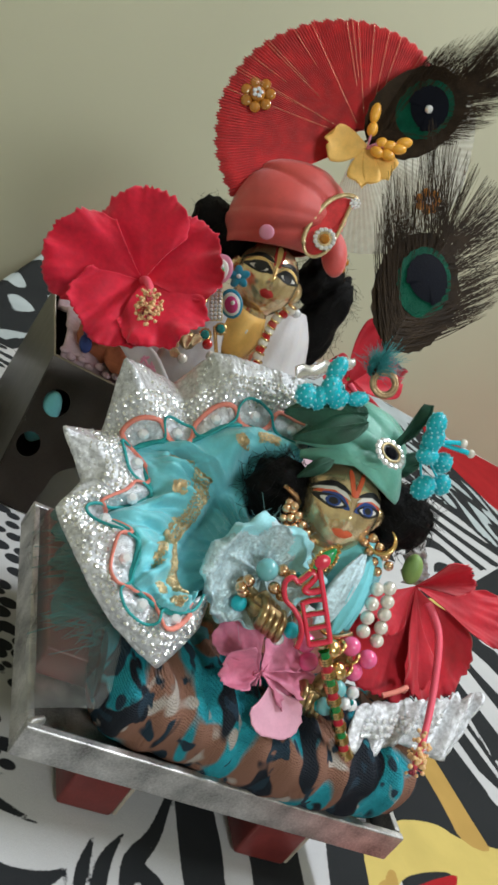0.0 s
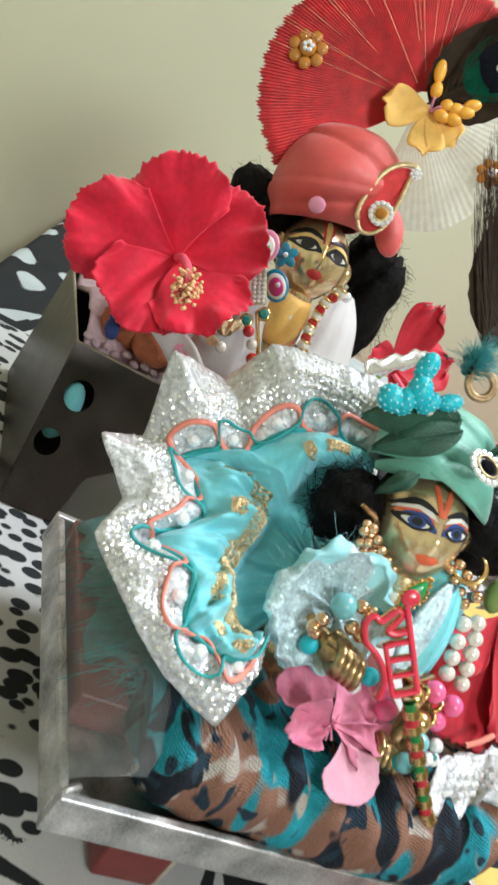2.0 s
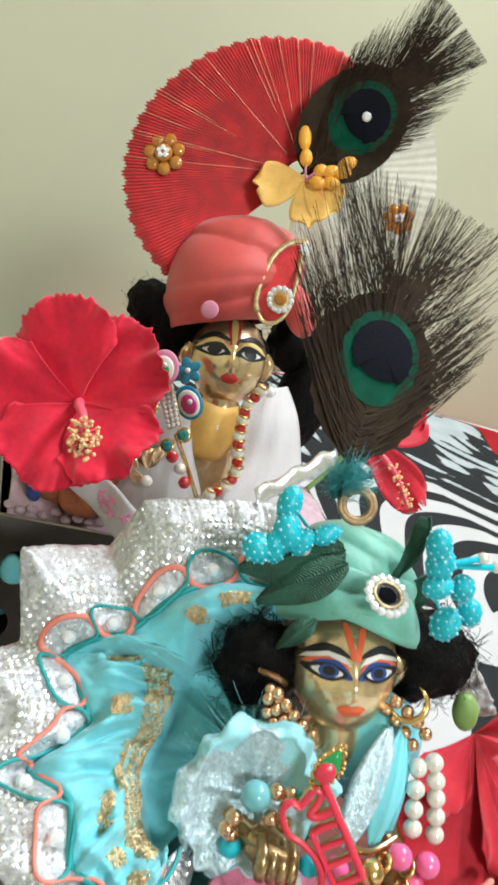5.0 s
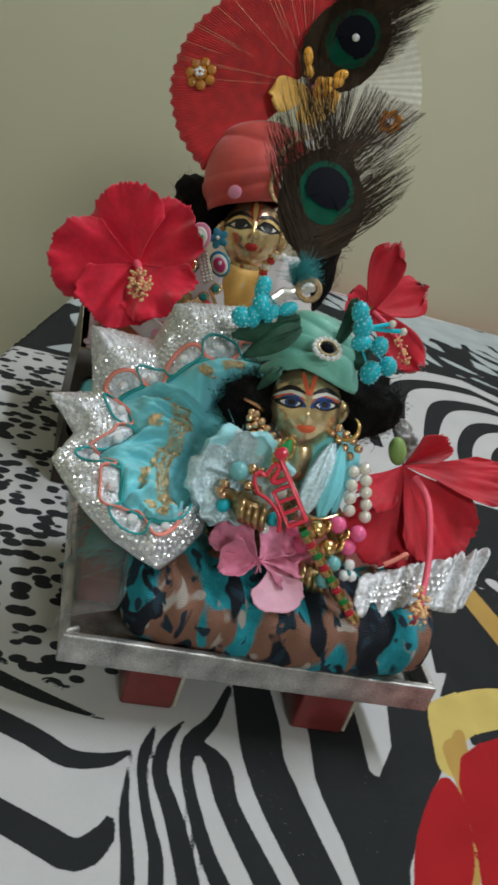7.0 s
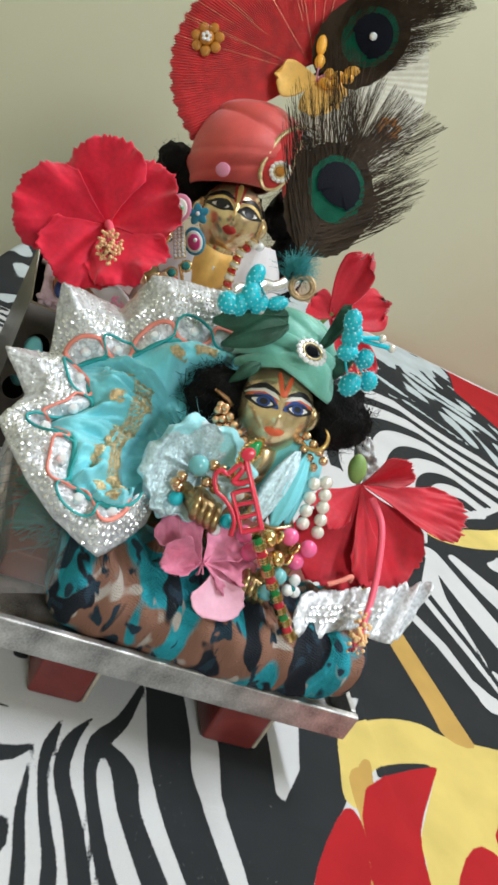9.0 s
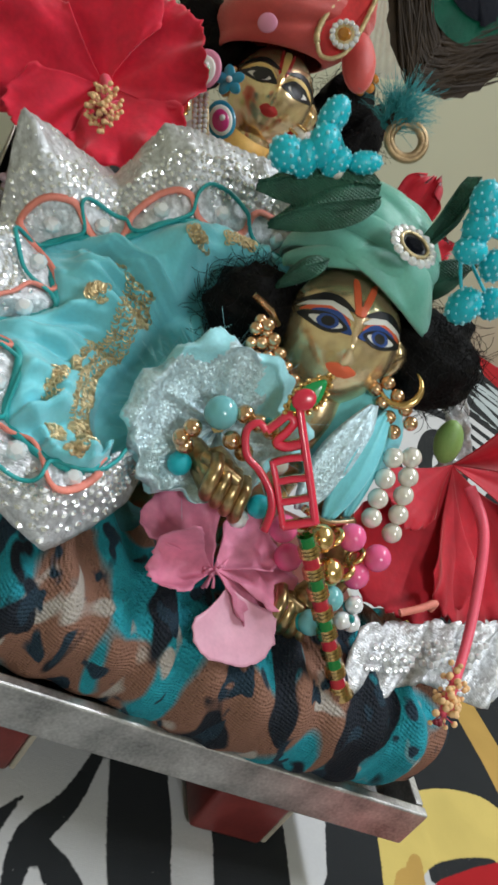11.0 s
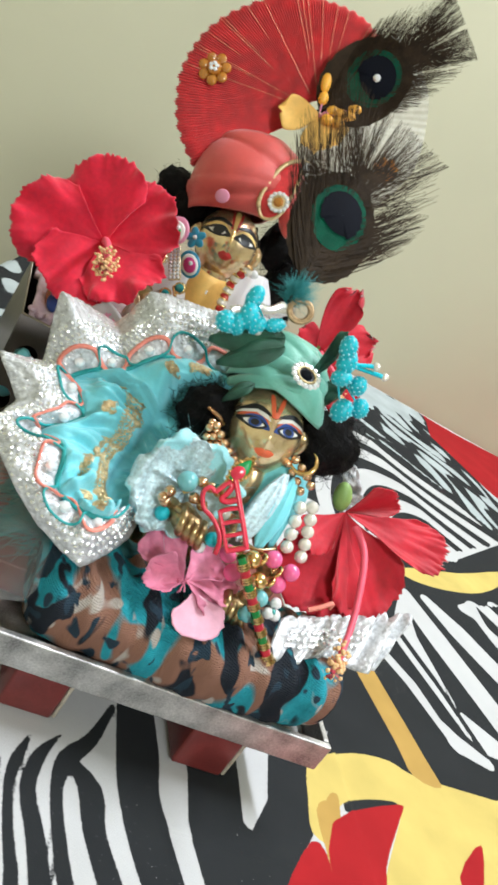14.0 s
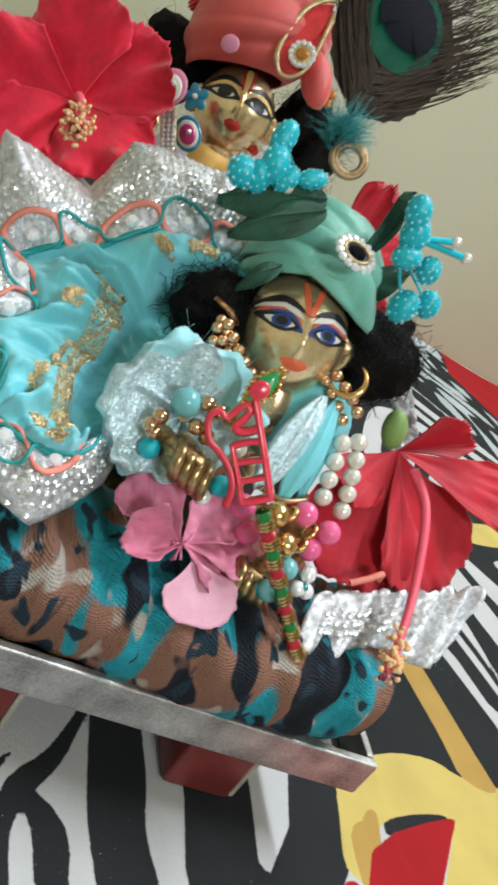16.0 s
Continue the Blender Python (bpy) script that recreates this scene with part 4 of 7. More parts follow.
# ---------------------------------------------------------------- dress of the reclining statue
def dress():
    """A gathered satin skirt with a wide, stiffly folded lace hem and a looped braid between them."""
    d = thing("doll_dress", "light turquoise satin doll dress with a folded silver lace hem", "dress")
    # braid, hem edge, waist and how far the hem stands out, from the turban round to the foot
    stations = [
        ((-0.008, 0.112, 0.166), (-0.014, 0.136, 0.191), (-0.012, 0.105, 0.150), 0.0),
        ((-0.028, 0.118, 0.163), (-0.038, 0.138, 0.187), (-0.020, 0.100, 0.148), 0.0),
        ((-0.054, 0.107, 0.161), (-0.069, 0.138, 0.179), (-0.035, 0.098, 0.142), 0.002),
        ((-0.070, 0.098, 0.148), (-0.077, 0.141, 0.158), (-0.040, 0.095, 0.136), -0.006),
        ((-0.080, 0.098, 0.143), (-0.112, 0.114, 0.163), (-0.042, 0.094, 0.133), 0.003),
        ((-0.090, 0.098, 0.133), (-0.107, 0.104, 0.135), (-0.044, 0.093, 0.130), -0.008),
        ((-0.085, 0.085, 0.131), (-0.127, 0.087, 0.132), (-0.046, 0.088, 0.126), 0.003),
        ((-0.082, 0.072, 0.126), (-0.114, 0.068, 0.126), (-0.048, 0.082, 0.120), -0.007),
        ((-0.098, 0.062, 0.115), (-0.120, 0.055, 0.113), (-0.052, 0.076, 0.114), 0.002),
        ((-0.088, 0.043, 0.123), (-0.115, 0.041, 0.112), (-0.055, 0.068, 0.109), 0.001),
        ((-0.085, 0.031, 0.111), (-0.102, 0.025, 0.106), (-0.056, 0.060, 0.106), 0.0),
        ((-0.079, 0.026, 0.109), (-0.087, 0.017, 0.098), (-0.055, 0.054, 0.104), 0.0),
        ((-0.071, 0.022, 0.109), (-0.062, 0.011, 0.089), (-0.054, 0.048, 0.102), 0.001),
        ((-0.060, 0.025, 0.108), (-0.040, 0.040, 0.094), (-0.052, 0.046, 0.102), 0.0),
        ((-0.054, 0.034, 0.110), (-0.036, 0.056, 0.103), (-0.050, 0.046, 0.104), 0.0),
    ]
    n = 24
    curves = [smooth_line([q[c] for q in stations], n) for c in range(3)]
    hem = [Vector(stations[min(i // n, 13)][1]).lerp(Vector(stations[min(i // n, 13) + 1][1]), i / n - min(i // n, 13)) for i in range(14 * n + 1)]
    curves[1] = [a.lerp(b, 0.35) for a, b in zip(hem, curves[1])]
    stand = np.interp(np.arange(14 * n + 1) / n, range(15), [q[3] for q in stations])
    # even steps along the band
    mid = [a.lerp(b, 0.4) for a, b in zip(curves[0], curves[1])]
    run = np.concatenate([[0], np.cumsum([(b - a).length for a, b in zip(mid, mid[1:])])])
    count = 300
    at = np.interp(np.linspace(0, run[-1], count), run, np.arange(len(run)))

    def pick(c, g):
        j = min(int(g), len(c) - 2)
        return c[j].lerp(c[j + 1], g - j)
    B, O, W = ([pick(c, g) for g in at] for c in curves)
    out = np.interp(at, np.arange(len(stand)), stand)
    where = at / n
    normal = V(-0.3, -0.6, 0.74).normalized()

    def skirt(i, t):
        g = where[i]
        p = W[i].lerp(B[i], t)
        hump = math.sin(math.pi * min(1.0, max(0.0, t))) ** 0.8
        pleat = 1 - 2.6 * abs(noise.noise(V(g * 0.62 + 0.35 * t, t * 0.7, 3.1)))
        small = 1 - 2.6 * abs(noise.noise(V(g * 1.7 - 0.6 * t, t * 1.1, 7.7)))
        bunch = 1 - 2.2 * abs(noise.noise(V(g * 0.5 + 1.2 * t, t * 2.6 - g * 0.2, 5.3)))
        return p + normal * (0.003 * hump + (0.0105 * pleat + 0.0035 * small + 0.006 * bunch) * hump + 0.0007 * noise.noise(p * 300))

    def band(i, t):
        g = where[i]
        p = B[i].lerp(O[i], t * (1 + 0.012 * noise.noise(V(i * 0.35, 0, 1))))
        rib = 0.00028 * math.sin(i * 2.1 + 2 * math.sin(g * 3)) * (0.3 + t)
        crease = (1 - 2.4 * abs(noise.noise(V(g * 1.15, t * 1.3, 8.2)))) * 0.0046 * math.sin(math.pi * min(1, t * 0.8 + 0.1))
        return p + normal * (0.0035 * math.sin(math.pi * t) + out[i] * t + rib + crease + 0.0011 * noise.noise(V(i * 0.2, t * 9, 4)) * t)
    bodice = V(-0.022, 0.066, 0.125)

    def tuck(i, t):
        p = skirt(i, 0.0).lerp(bodice, t)
        return p + normal * (0.004 * math.sin(math.pi * t) * (1 - 2.4 * abs(noise.noise(V(where[i] * 0.9, t, 9)))) - 0.006 * t)
    inner = [[tuck(i, 0.75 - 0.125 * k) for k in range(6)] + [skirt(i, k / 26) for k in range(27)] for i in range(count)]
    solid(part("skirt", grid_bm(inner), M["blue_satin"], d), 0.0006)
    solid(part("lace_hem", grid_bm([[band(i, k / 22) for k in range(23)] for i in range(count)]), M["lace"], d, "stiff silver sequin lace"), 0.0007)
    # looped braid of two flat cords
    turns = 11.5
    for shift in (0, 1):
        line = []
        for i in range(count):
            a = i / (count - 1) * math.pi * turns + shift * math.pi
            g = min(count - 1.001, max(0.0, i - 3.4 * math.sin(2 * a)))
            j, h = int(g), g - int(g)
            far = 0.0046 + 0.006 * math.sin(a) + 0.0014 * noise.noise(V(i * 0.11, shift, 2))
            p = band(j, far / (O[j] - B[j]).length).lerp(band(j + 1, far / (O[j + 1] - B[j + 1]).length), h)
            line.append(p + normal * (0.0017 + 0.0007 * shift + 0.0005 * math.sin(3 * a)))
        line = [(line[max(0, i - 1)] + line[i] + line[min(count - 1, i + 1)]) / 3 for i in range(count)]
        part("braid_cord", tube_bm(line, 0.0008 if shift else 0.0013, sides=6, flat=0.8 if shift else 0.55, up=tuple(normal)), M["teal_cord" if shift else "coral_cord"], d)
    edge = [skirt(i, 1.0) + normal * 0.0012 for i in range(count)]
    part("hem_piping", tube_bm(edge, 0.0012, sides=6), M["teal_cord"], d)
    me = stone_mesh("crystal")
    for k in range(11):
        i = int((k + 0.5) / 11.5 * (count - 1))
        shared("braid_stone", me, d, axes(band(i, 0.0042 / (O[i] - B[i]).length) + normal * 0.0014, (0.8, 0.1, 0.3), (0, 0.75, 0.65), (0.0029, 0.0029, 0.0029)))
    # rows of sequins near the braid, scattered ones beyond
    rng = random.Random(5)
    bm = bmesh.new()

    def sequin(i, t, size, tilt):
        m = axes(band(i, t) + normal * 0.0007, (1 + rng.uniform(-tilt, tilt), rng.uniform(-tilt, tilt), 0.3 + rng.uniform(-tilt, tilt)), (0, 0.75, 0.65 + rng.uniform(-tilt, tilt))) @ Matrix.Scale(size, 4)
        vs = [bm.verts.new(m @ V(0, -0.45, 0))] + [bm.verts.new(m @ V(math.cos(a), 0, math.sin(a))) for a in (q * math.pi / 3 for q in range(6))]
        for a in range(1, 7):
            bm.faces.new((vs[0], vs[a], vs[a % 6 + 1]))
    for row, far in enumerate((0.0105, 0.0133, 0.0161, 0.0195, 0.0223)):
        for i in range(2 + row % 2, count - 2, 3):
            width = (O[i] - B[i]).length
            if far < width * 0.94:
                sequin(i, far / width, 0.00122, 0.35)
    for _ in range(420):
        sequin(rng.randrange(2, count - 2), rng.uniform(0.15, 0.97), rng.uniform(0.0004, 0.0008), 0.6)
    ob = part("sequins", bm, M["sequin"], d, smooth=False)
    ob["kind"] = "stuff"

    def gold_loop(bm, i, t, r):
        p = skirt(i, t) + normal * 0.0007
        m = axes(p, (rng.uniform(0.7, 1), rng.uniform(-0.4, 0.4), rng.uniform(-0.4, 0.4)), (0, 0.75, 0.65 + rng.uniform(-0.3, 0.3)))
        tube_bm([m @ V(r * math.cos(a), 0, r * math.sin(a)) for a in (q * math.pi / 4 for q in range(9))], 0.00028, bm, sides=4)
    # gold net band near the waist and short pieces of it that the folds show
    bm = bmesh.new()
    for i in range(count):
        if 4.6 < where[i] < 12.6:
            for t in (0.16, 0.24, 0.32):
                gold_loop(bm, i, t + 0.03 * math.sin(where[i] * 3) + rng.uniform(-0.02, 0.02), rng.uniform(0.0009, 0.0015))
    part("gold_trim", bm, M["pale_gold"], d, "looped gold thread trim")["kind"] = "stuff"
    for g0, t0, reach in ((1.3, 0.62, 0.25), (2.1, 0.5, 0.2), (4.7, 0.55, 0.3), (6.6, 0.6, 0.22), (9.6, 0.55, 0.4), (11.2, 0.6, 0.4), (12.4, 0.7, 0.3)):
        bm = bmesh.new()
        for _ in range(46):
            g = g0 + rng.uniform(-reach, reach)
            gold_loop(bm, int(np.interp(g, where, range(count))), t0 + rng.uniform(-0.09, 0.09), rng.uniform(0.0007, 0.0013))
        part("gold_embroidery", bm, M["pale_gold"], d)["kind"] = "stuff"
    # folded foil edge behind the turban
    foil = []
    for i in range(31):
        p = V(-0.028, 0.138, 0.1895).lerp(V(0.0145, 0.1716, 0.2025), i / 30)
        foil.append([p + V(-0.05, 0.35, 0.9) * (0.0095 * (k / 6 - 0.5) * (1 + 0.25 * math.sin(i * 0.6))) + V(0.3, -0.9, 0.3) * (0.0004 * math.sin(i * 0.7 + k) + 0.0032 * math.sin(math.pi * k / 6)) for k in range(7)])
    solid(part("foil_edge", grid_bm(foil), M["foil"], d, "crumpled silver foil edge"), 0.0006)


def sleeve():
    """A puffed cuff round the raised fist: satin outside, a wide glittering border gathered inwards."""
    c = thing("doll_sleeve", "pale turquoise puffed sleeve with a glittering silver border", "sleeve")
    axis = V(-0.24, -0.86, 0.36).normalized()
    right = axis.cross(V(0.25, -0.1, 0.95)).normalized()
    up = right.cross(axis).normalized()
    start = V(-0.0255, 0.0615, 0.1245)
    rows = []
    for i in range(45):
        q = i / 44
        along_axis = 0.024 * min(1.0, q / 0.72) - 0.007 * max(0.0, (q - 0.72) / 0.28)
        r = np.interp(q, [0, 0.2, 0.45, 0.65, 0.8, 0.92, 1.0], [0.007, 0.0175, 0.0228, 0.0228, 0.0182, 0.0105, 0.002])
        row = []
        for k in range(120):
            a = 2 * math.pi * k / 120
            gather = (1 - 2.4 * abs(noise.noise(V(math.cos(a) * 1.7, math.sin(a) * 1.7, 4 + q * 1.2)))) * 0.0052 + noise.noise(V(math.cos(a) * 4, math.sin(a) * 4, q * 6)) * 0.0032 + 0.0006 * noise.noise(V(math.cos(a) * 22, math.sin(a) * 22, q * 9))
            rr = r + gather * min(1.0, 0.25 + q * 2) * min(1.0, 5 * (1 - q) + 0.1)
            lean = right * (-0.003 * q) + up * (-0.001 * q)
            row.append(start + axis * (along_axis + 0.5 * gather) + lean + right * (rr * 0.92 * math.cos(a)) + up * (rr * 1.02 * math.sin(a)))
        rows.append(row)
    bm = grid_bm(rows, close=True)
    bm.faces.ensure_lookup_table()
    for j, f in enumerate(bm.faces):
        q, a = (j // 120) / 44, 2 * math.pi * (j % 120) / 120
        limit = 0.62 + 0.3 * noise.noise(V(math.cos(a) * 1.6, math.sin(a) * 1.6, 2)) + 0.16 * max(0.0, math.sin(a - 0.2))
        f.material_index = 1 if q > limit else 0
    part("sleeve_cloth", bm, [M["pale_satin"], M["sparkle"]], c)
    rng = random.Random(4)
    frays = bmesh.new()
    for _ in range(150):
        a = rng.uniform(0, 2 * math.pi)
        p = start + axis * rng.uniform(0.002, 0.016) + (right * math.cos(a) * 0.92 + up * math.sin(a)) * rng.uniform(0.019, 0.0235)
        d = ((right * math.cos(a) + up * math.sin(a)) * 0.8 + V(rng.gauss(0, 0.6), rng.gauss(0, 0.6), rng.gauss(0, 0.6))).normalized()
        e = V(rng.gauss(0, 1), rng.gauss(0, 1), rng.gauss(0, 1)) * 0.003
        tube_bm(smooth_line([p, p + d * 0.004 + e * 0.6, p + d * rng.uniform(0.005, 0.01) + e], 3), 0.00006, frays, sides=3)
    part("frayed_threads", frays, M["pale_satin"], c)["kind"] = "stuff"


def scarf():
    c = thing("doll_scarf", "turquoise satin scarf with a glittering silver edge", "scarf")
    def leafy(a, b, width, bulge, side, n=20, m=8):
        a, b = Vector(a), Vector(b)
        rows = []
        for i in range(n + 1):
            s = i / n
            w = width * math.sin(math.pi * min(0.97, s * 0.92 + 0.06)) ** 0.7
            base = a.lerp(b, s)
            rows.append([base + Vector(side) * (w * (k / m - 0.5)) + V(0, -1, 0.3) * (bulge * math.sin(math.pi * k / m) * math.sin(math.pi * s) + 0.001 * math.sin(k * 2.2)) for k in range(m + 1)])
        return grid_bm(rows)
    solid(part("sparkle_edge", leafy((0.0075, 0.036, 0.120), (0.0165, 0.056, 0.154), 0.019, 0.003, (0.85, 0.1, 0.2)), M["sparkle"], c), 0.0006)
    solid(part("satin_fold", leafy((0.0175, 0.037, 0.120), (0.0225, 0.057, 0.154), 0.015, 0.005, (0.9, 0.2, 0.1)), M["blue_satin"], c), 0.0006)
    solid(part("satin_fold", leafy((0.0255, 0.042, 0.121), (0.0255, 0.06, 0.154), 0.0095, 0.004, (0.9, 0.3, 0.0)), M["blue_satin"], c), 0.0006)
    bm = bmesh.new()
    bmesh.ops.create_icosphere(bm, subdivisions=4, radius=1)
    for v in bm.verts:
        v.co = V(0.0225 + 0.018 * v.co.x, 0.069 + 0.015 * v.co.y, 0.134 + 0.023 * v.co.z)
        v.co += V(0, -0.7, 0.4) * (1 - 2.5 * abs(noise.noise(v.co * 90))) * 0.002
    part("bodice", bm, M["blue_satin"], c)
    part("gold_hem", tube_bm(smooth_line([(0.006, 0.033, 0.1225), (0.016, 0.034, 0.1205), (0.027, 0.039, 0.1225)], 8), 0.0013, sides=6), M["copper_gold"], c)


dress()
sleeve()
scarf()


# ---------------------------------------------------------------- jewellery of the reclining statue
def strand(name, label, points, radius, mat, parent=None, gap=2.02, piece="bead"):
    t = parent or thing(name, label, "necklace")
    line = smooth_line(points, 30)
    put, travelled, last = [line[0]], 0.0, line[0]
    for p in line[1:]:
        travelled += (p - last).length
        last = p
        if travelled >= radius * gap:
            put.append(p)
            travelled = 0.0
    beads(piece, t, put, radius, mat)
    return t


neck = thing("bead_necklace", "double necklace of rose-gold beads and white pearls", "necklace")
strand("", "", [(-0.029, 0.0607, 0.1562), (-0.0239, 0.0576, 0.1522), (-0.0195, 0.0547, 0.1491), (-0.0153, 0.0518, 0.1465)], 0.0022, "copper_gold", neck, piece="gold_bead")
strand("", "", [(-0.0265, 0.0608, 0.1588), (-0.0215, 0.0579, 0.1551), (-0.017, 0.055, 0.1521), (-0.0124, 0.052, 0.1498)], 0.0022, "copper_gold", neck, piece="gold_bead")
strand("", "", [(-0.0284, 0.0589, 0.1521), (-0.0245, 0.0563, 0.1487), (-0.0197, 0.0533, 0.1459)], 0.002, "copper_gold", neck, piece="gold_bead")
strand("", "", [(-0.0285, 0.0628, 0.1585), (-0.0255, 0.061, 0.1565), (-0.021, 0.059, 0.1535)], 0.002, "copper_gold", neck, piece="gold_bead")
strand("", "", [(0.0165, 0.0618, 0.1571), (0.0213, 0.0584, 0.1541), (0.0258, 0.0547, 0.151), (0.0287, 0.0514, 0.1474)], 0.0024, "copper_gold", neck, piece="gold_bead")
strand("", "", [(0.0189, 0.0618, 0.1609), (0.0243, 0.0584, 0.1588), (0.0289, 0.0549, 0.1561), (0.0318, 0.0515, 0.1524)], 0.0024, "copper_gold", neck, piece="gold_bead")
beads("pearl", neck, [(0.0305, 0.05, 0.1435), (0.0305, 0.046, 0.1375), (0.0312, 0.043, 0.1315), (0.032, 0.04, 0.1258)], 0.0034, "pearl")
beads("pearl", neck, [(0.0358, 0.05, 0.1465), (0.0376, 0.047, 0.1412), (0.039, 0.0445, 0.1358), (0.0405, 0.042, 0.13), (0.0415, 0.0395, 0.1242)], 0.0034, "pearl")
beads("pearl", neck, [(-0.0105, 0.044, 0.1435), (-0.0075, 0.04, 0.1365), (-0.0075, 0.038, 0.1295)], 0.0033, "pearl")

bracelet = thing("pink_bead_bracelet", "pink plastic and gold beads round the statue's wrist", "bracelet")
beads("pink_bead", bracelet, [(0.0256, 0.032, 0.1207), (0.038, 0.032, 0.1177), (0.0345, 0.03, 0.1098), (0.0035, 0.031, 0.1142), (0.01, 0.029, 0.1068)], 0.0045, "pink_bead")
beads("gold_bead", bracelet, [(0.0135, 0.027, 0.1185), (0.0212, 0.0235, 0.1112)], 0.0046, "gold")
for at in ((0.0198, 0.031, 0.1185), (0.0288, 0.028, 0.1105), (0.0318, 0.033, 0.1145)):
    ring = [V(*at) + V(0.0012 * math.sin(a), 0.0027 * math.cos(a), 0.0027 * math.sin(a)) for a in (k * math.pi / 8 for k in range(17))]
    part("gold_spacer", tube_bm(ring, 0.0011, sides=6), M["gold"], bracelet)

wrist = thing("teal_bead_bracelet", "pale teal, silver and gold beads round the statue's wrist", "bracelet")
beads("teal_bead", wrist, [(-0.0322, 0.0373, 0.1368)], 0.005, "teal_bead")
beads("teal_bead", wrist, [(-0.0352, 0.034, 0.1182), (-0.0098, 0.027, 0.1198), (0.0225, 0.018, 0.0948)], 0.0036, "turquoise")
beads("teal_bead", wrist, [(0.0262, 0.021, 0.104), (0.0232, 0.0165, 0.0962)], 0.0042, "teal_bead")
beads("crystal_bead", wrist, [(0.0355, 0.022, 0.1045), (0.0335, 0.019, 0.0995), (0.0385, 0.021, 0.0985), (-0.0135, 0.026, 0.114)], 0.0031, "crystal", u=8)
beads("gold_bead", wrist, [(-0.0378, 0.0345, 0.13), (-0.0372, 0.0335, 0.1245), (-0.039, 0.034, 0.126), (-0.0262, 0.0365, 0.14), (-0.0215, 0.036, 0.1395), (-0.0172, 0.0355, 0.1395), (-0.0265, 0.033, 0.1325), (-0.0215, 0.0325, 0.131)], 0.0028, "copper_gold")
beads("teal_gem", wrist, [(0.0352, 0.0185, 0.1015), (-0.0195, 0.035, 0.1415)], 0.0016, "teal_gem", u=8)


def earring(at, right, up, r):
    e = thing("earring", "gold crescent earring at the statue's ear", "earring")
    m = axes(at, right, up)
    pts = [m @ V(r * math.cos(a), 0, r * math.sin(a)) for a in (math.pi * (0.9 + k * 1.25 / 16) for k in range(17))]
    part("crescent", tube_bm(pts, [0.0003 + 0.0011 * math.sin(math.pi * k / 16) for k in range(17)], sides=7), M["gold"], e)


earring((0.0225, 0.0605, 0.1625), (0.7, -0.1, 0.7), (-0.2, 0.6, 0.7), 0.0065)
tag = thing("ear_pin", "long gold ear pin beside the black hair", "earring")
part("pin", tube_bm([(-0.0335, 0.0655, 0.1635), (-0.027, 0.065, 0.162), (-0.0215, 0.067, 0.1585)], [0.001, 0.0013, 0.001], sides=7), M["copper_gold"], tag)


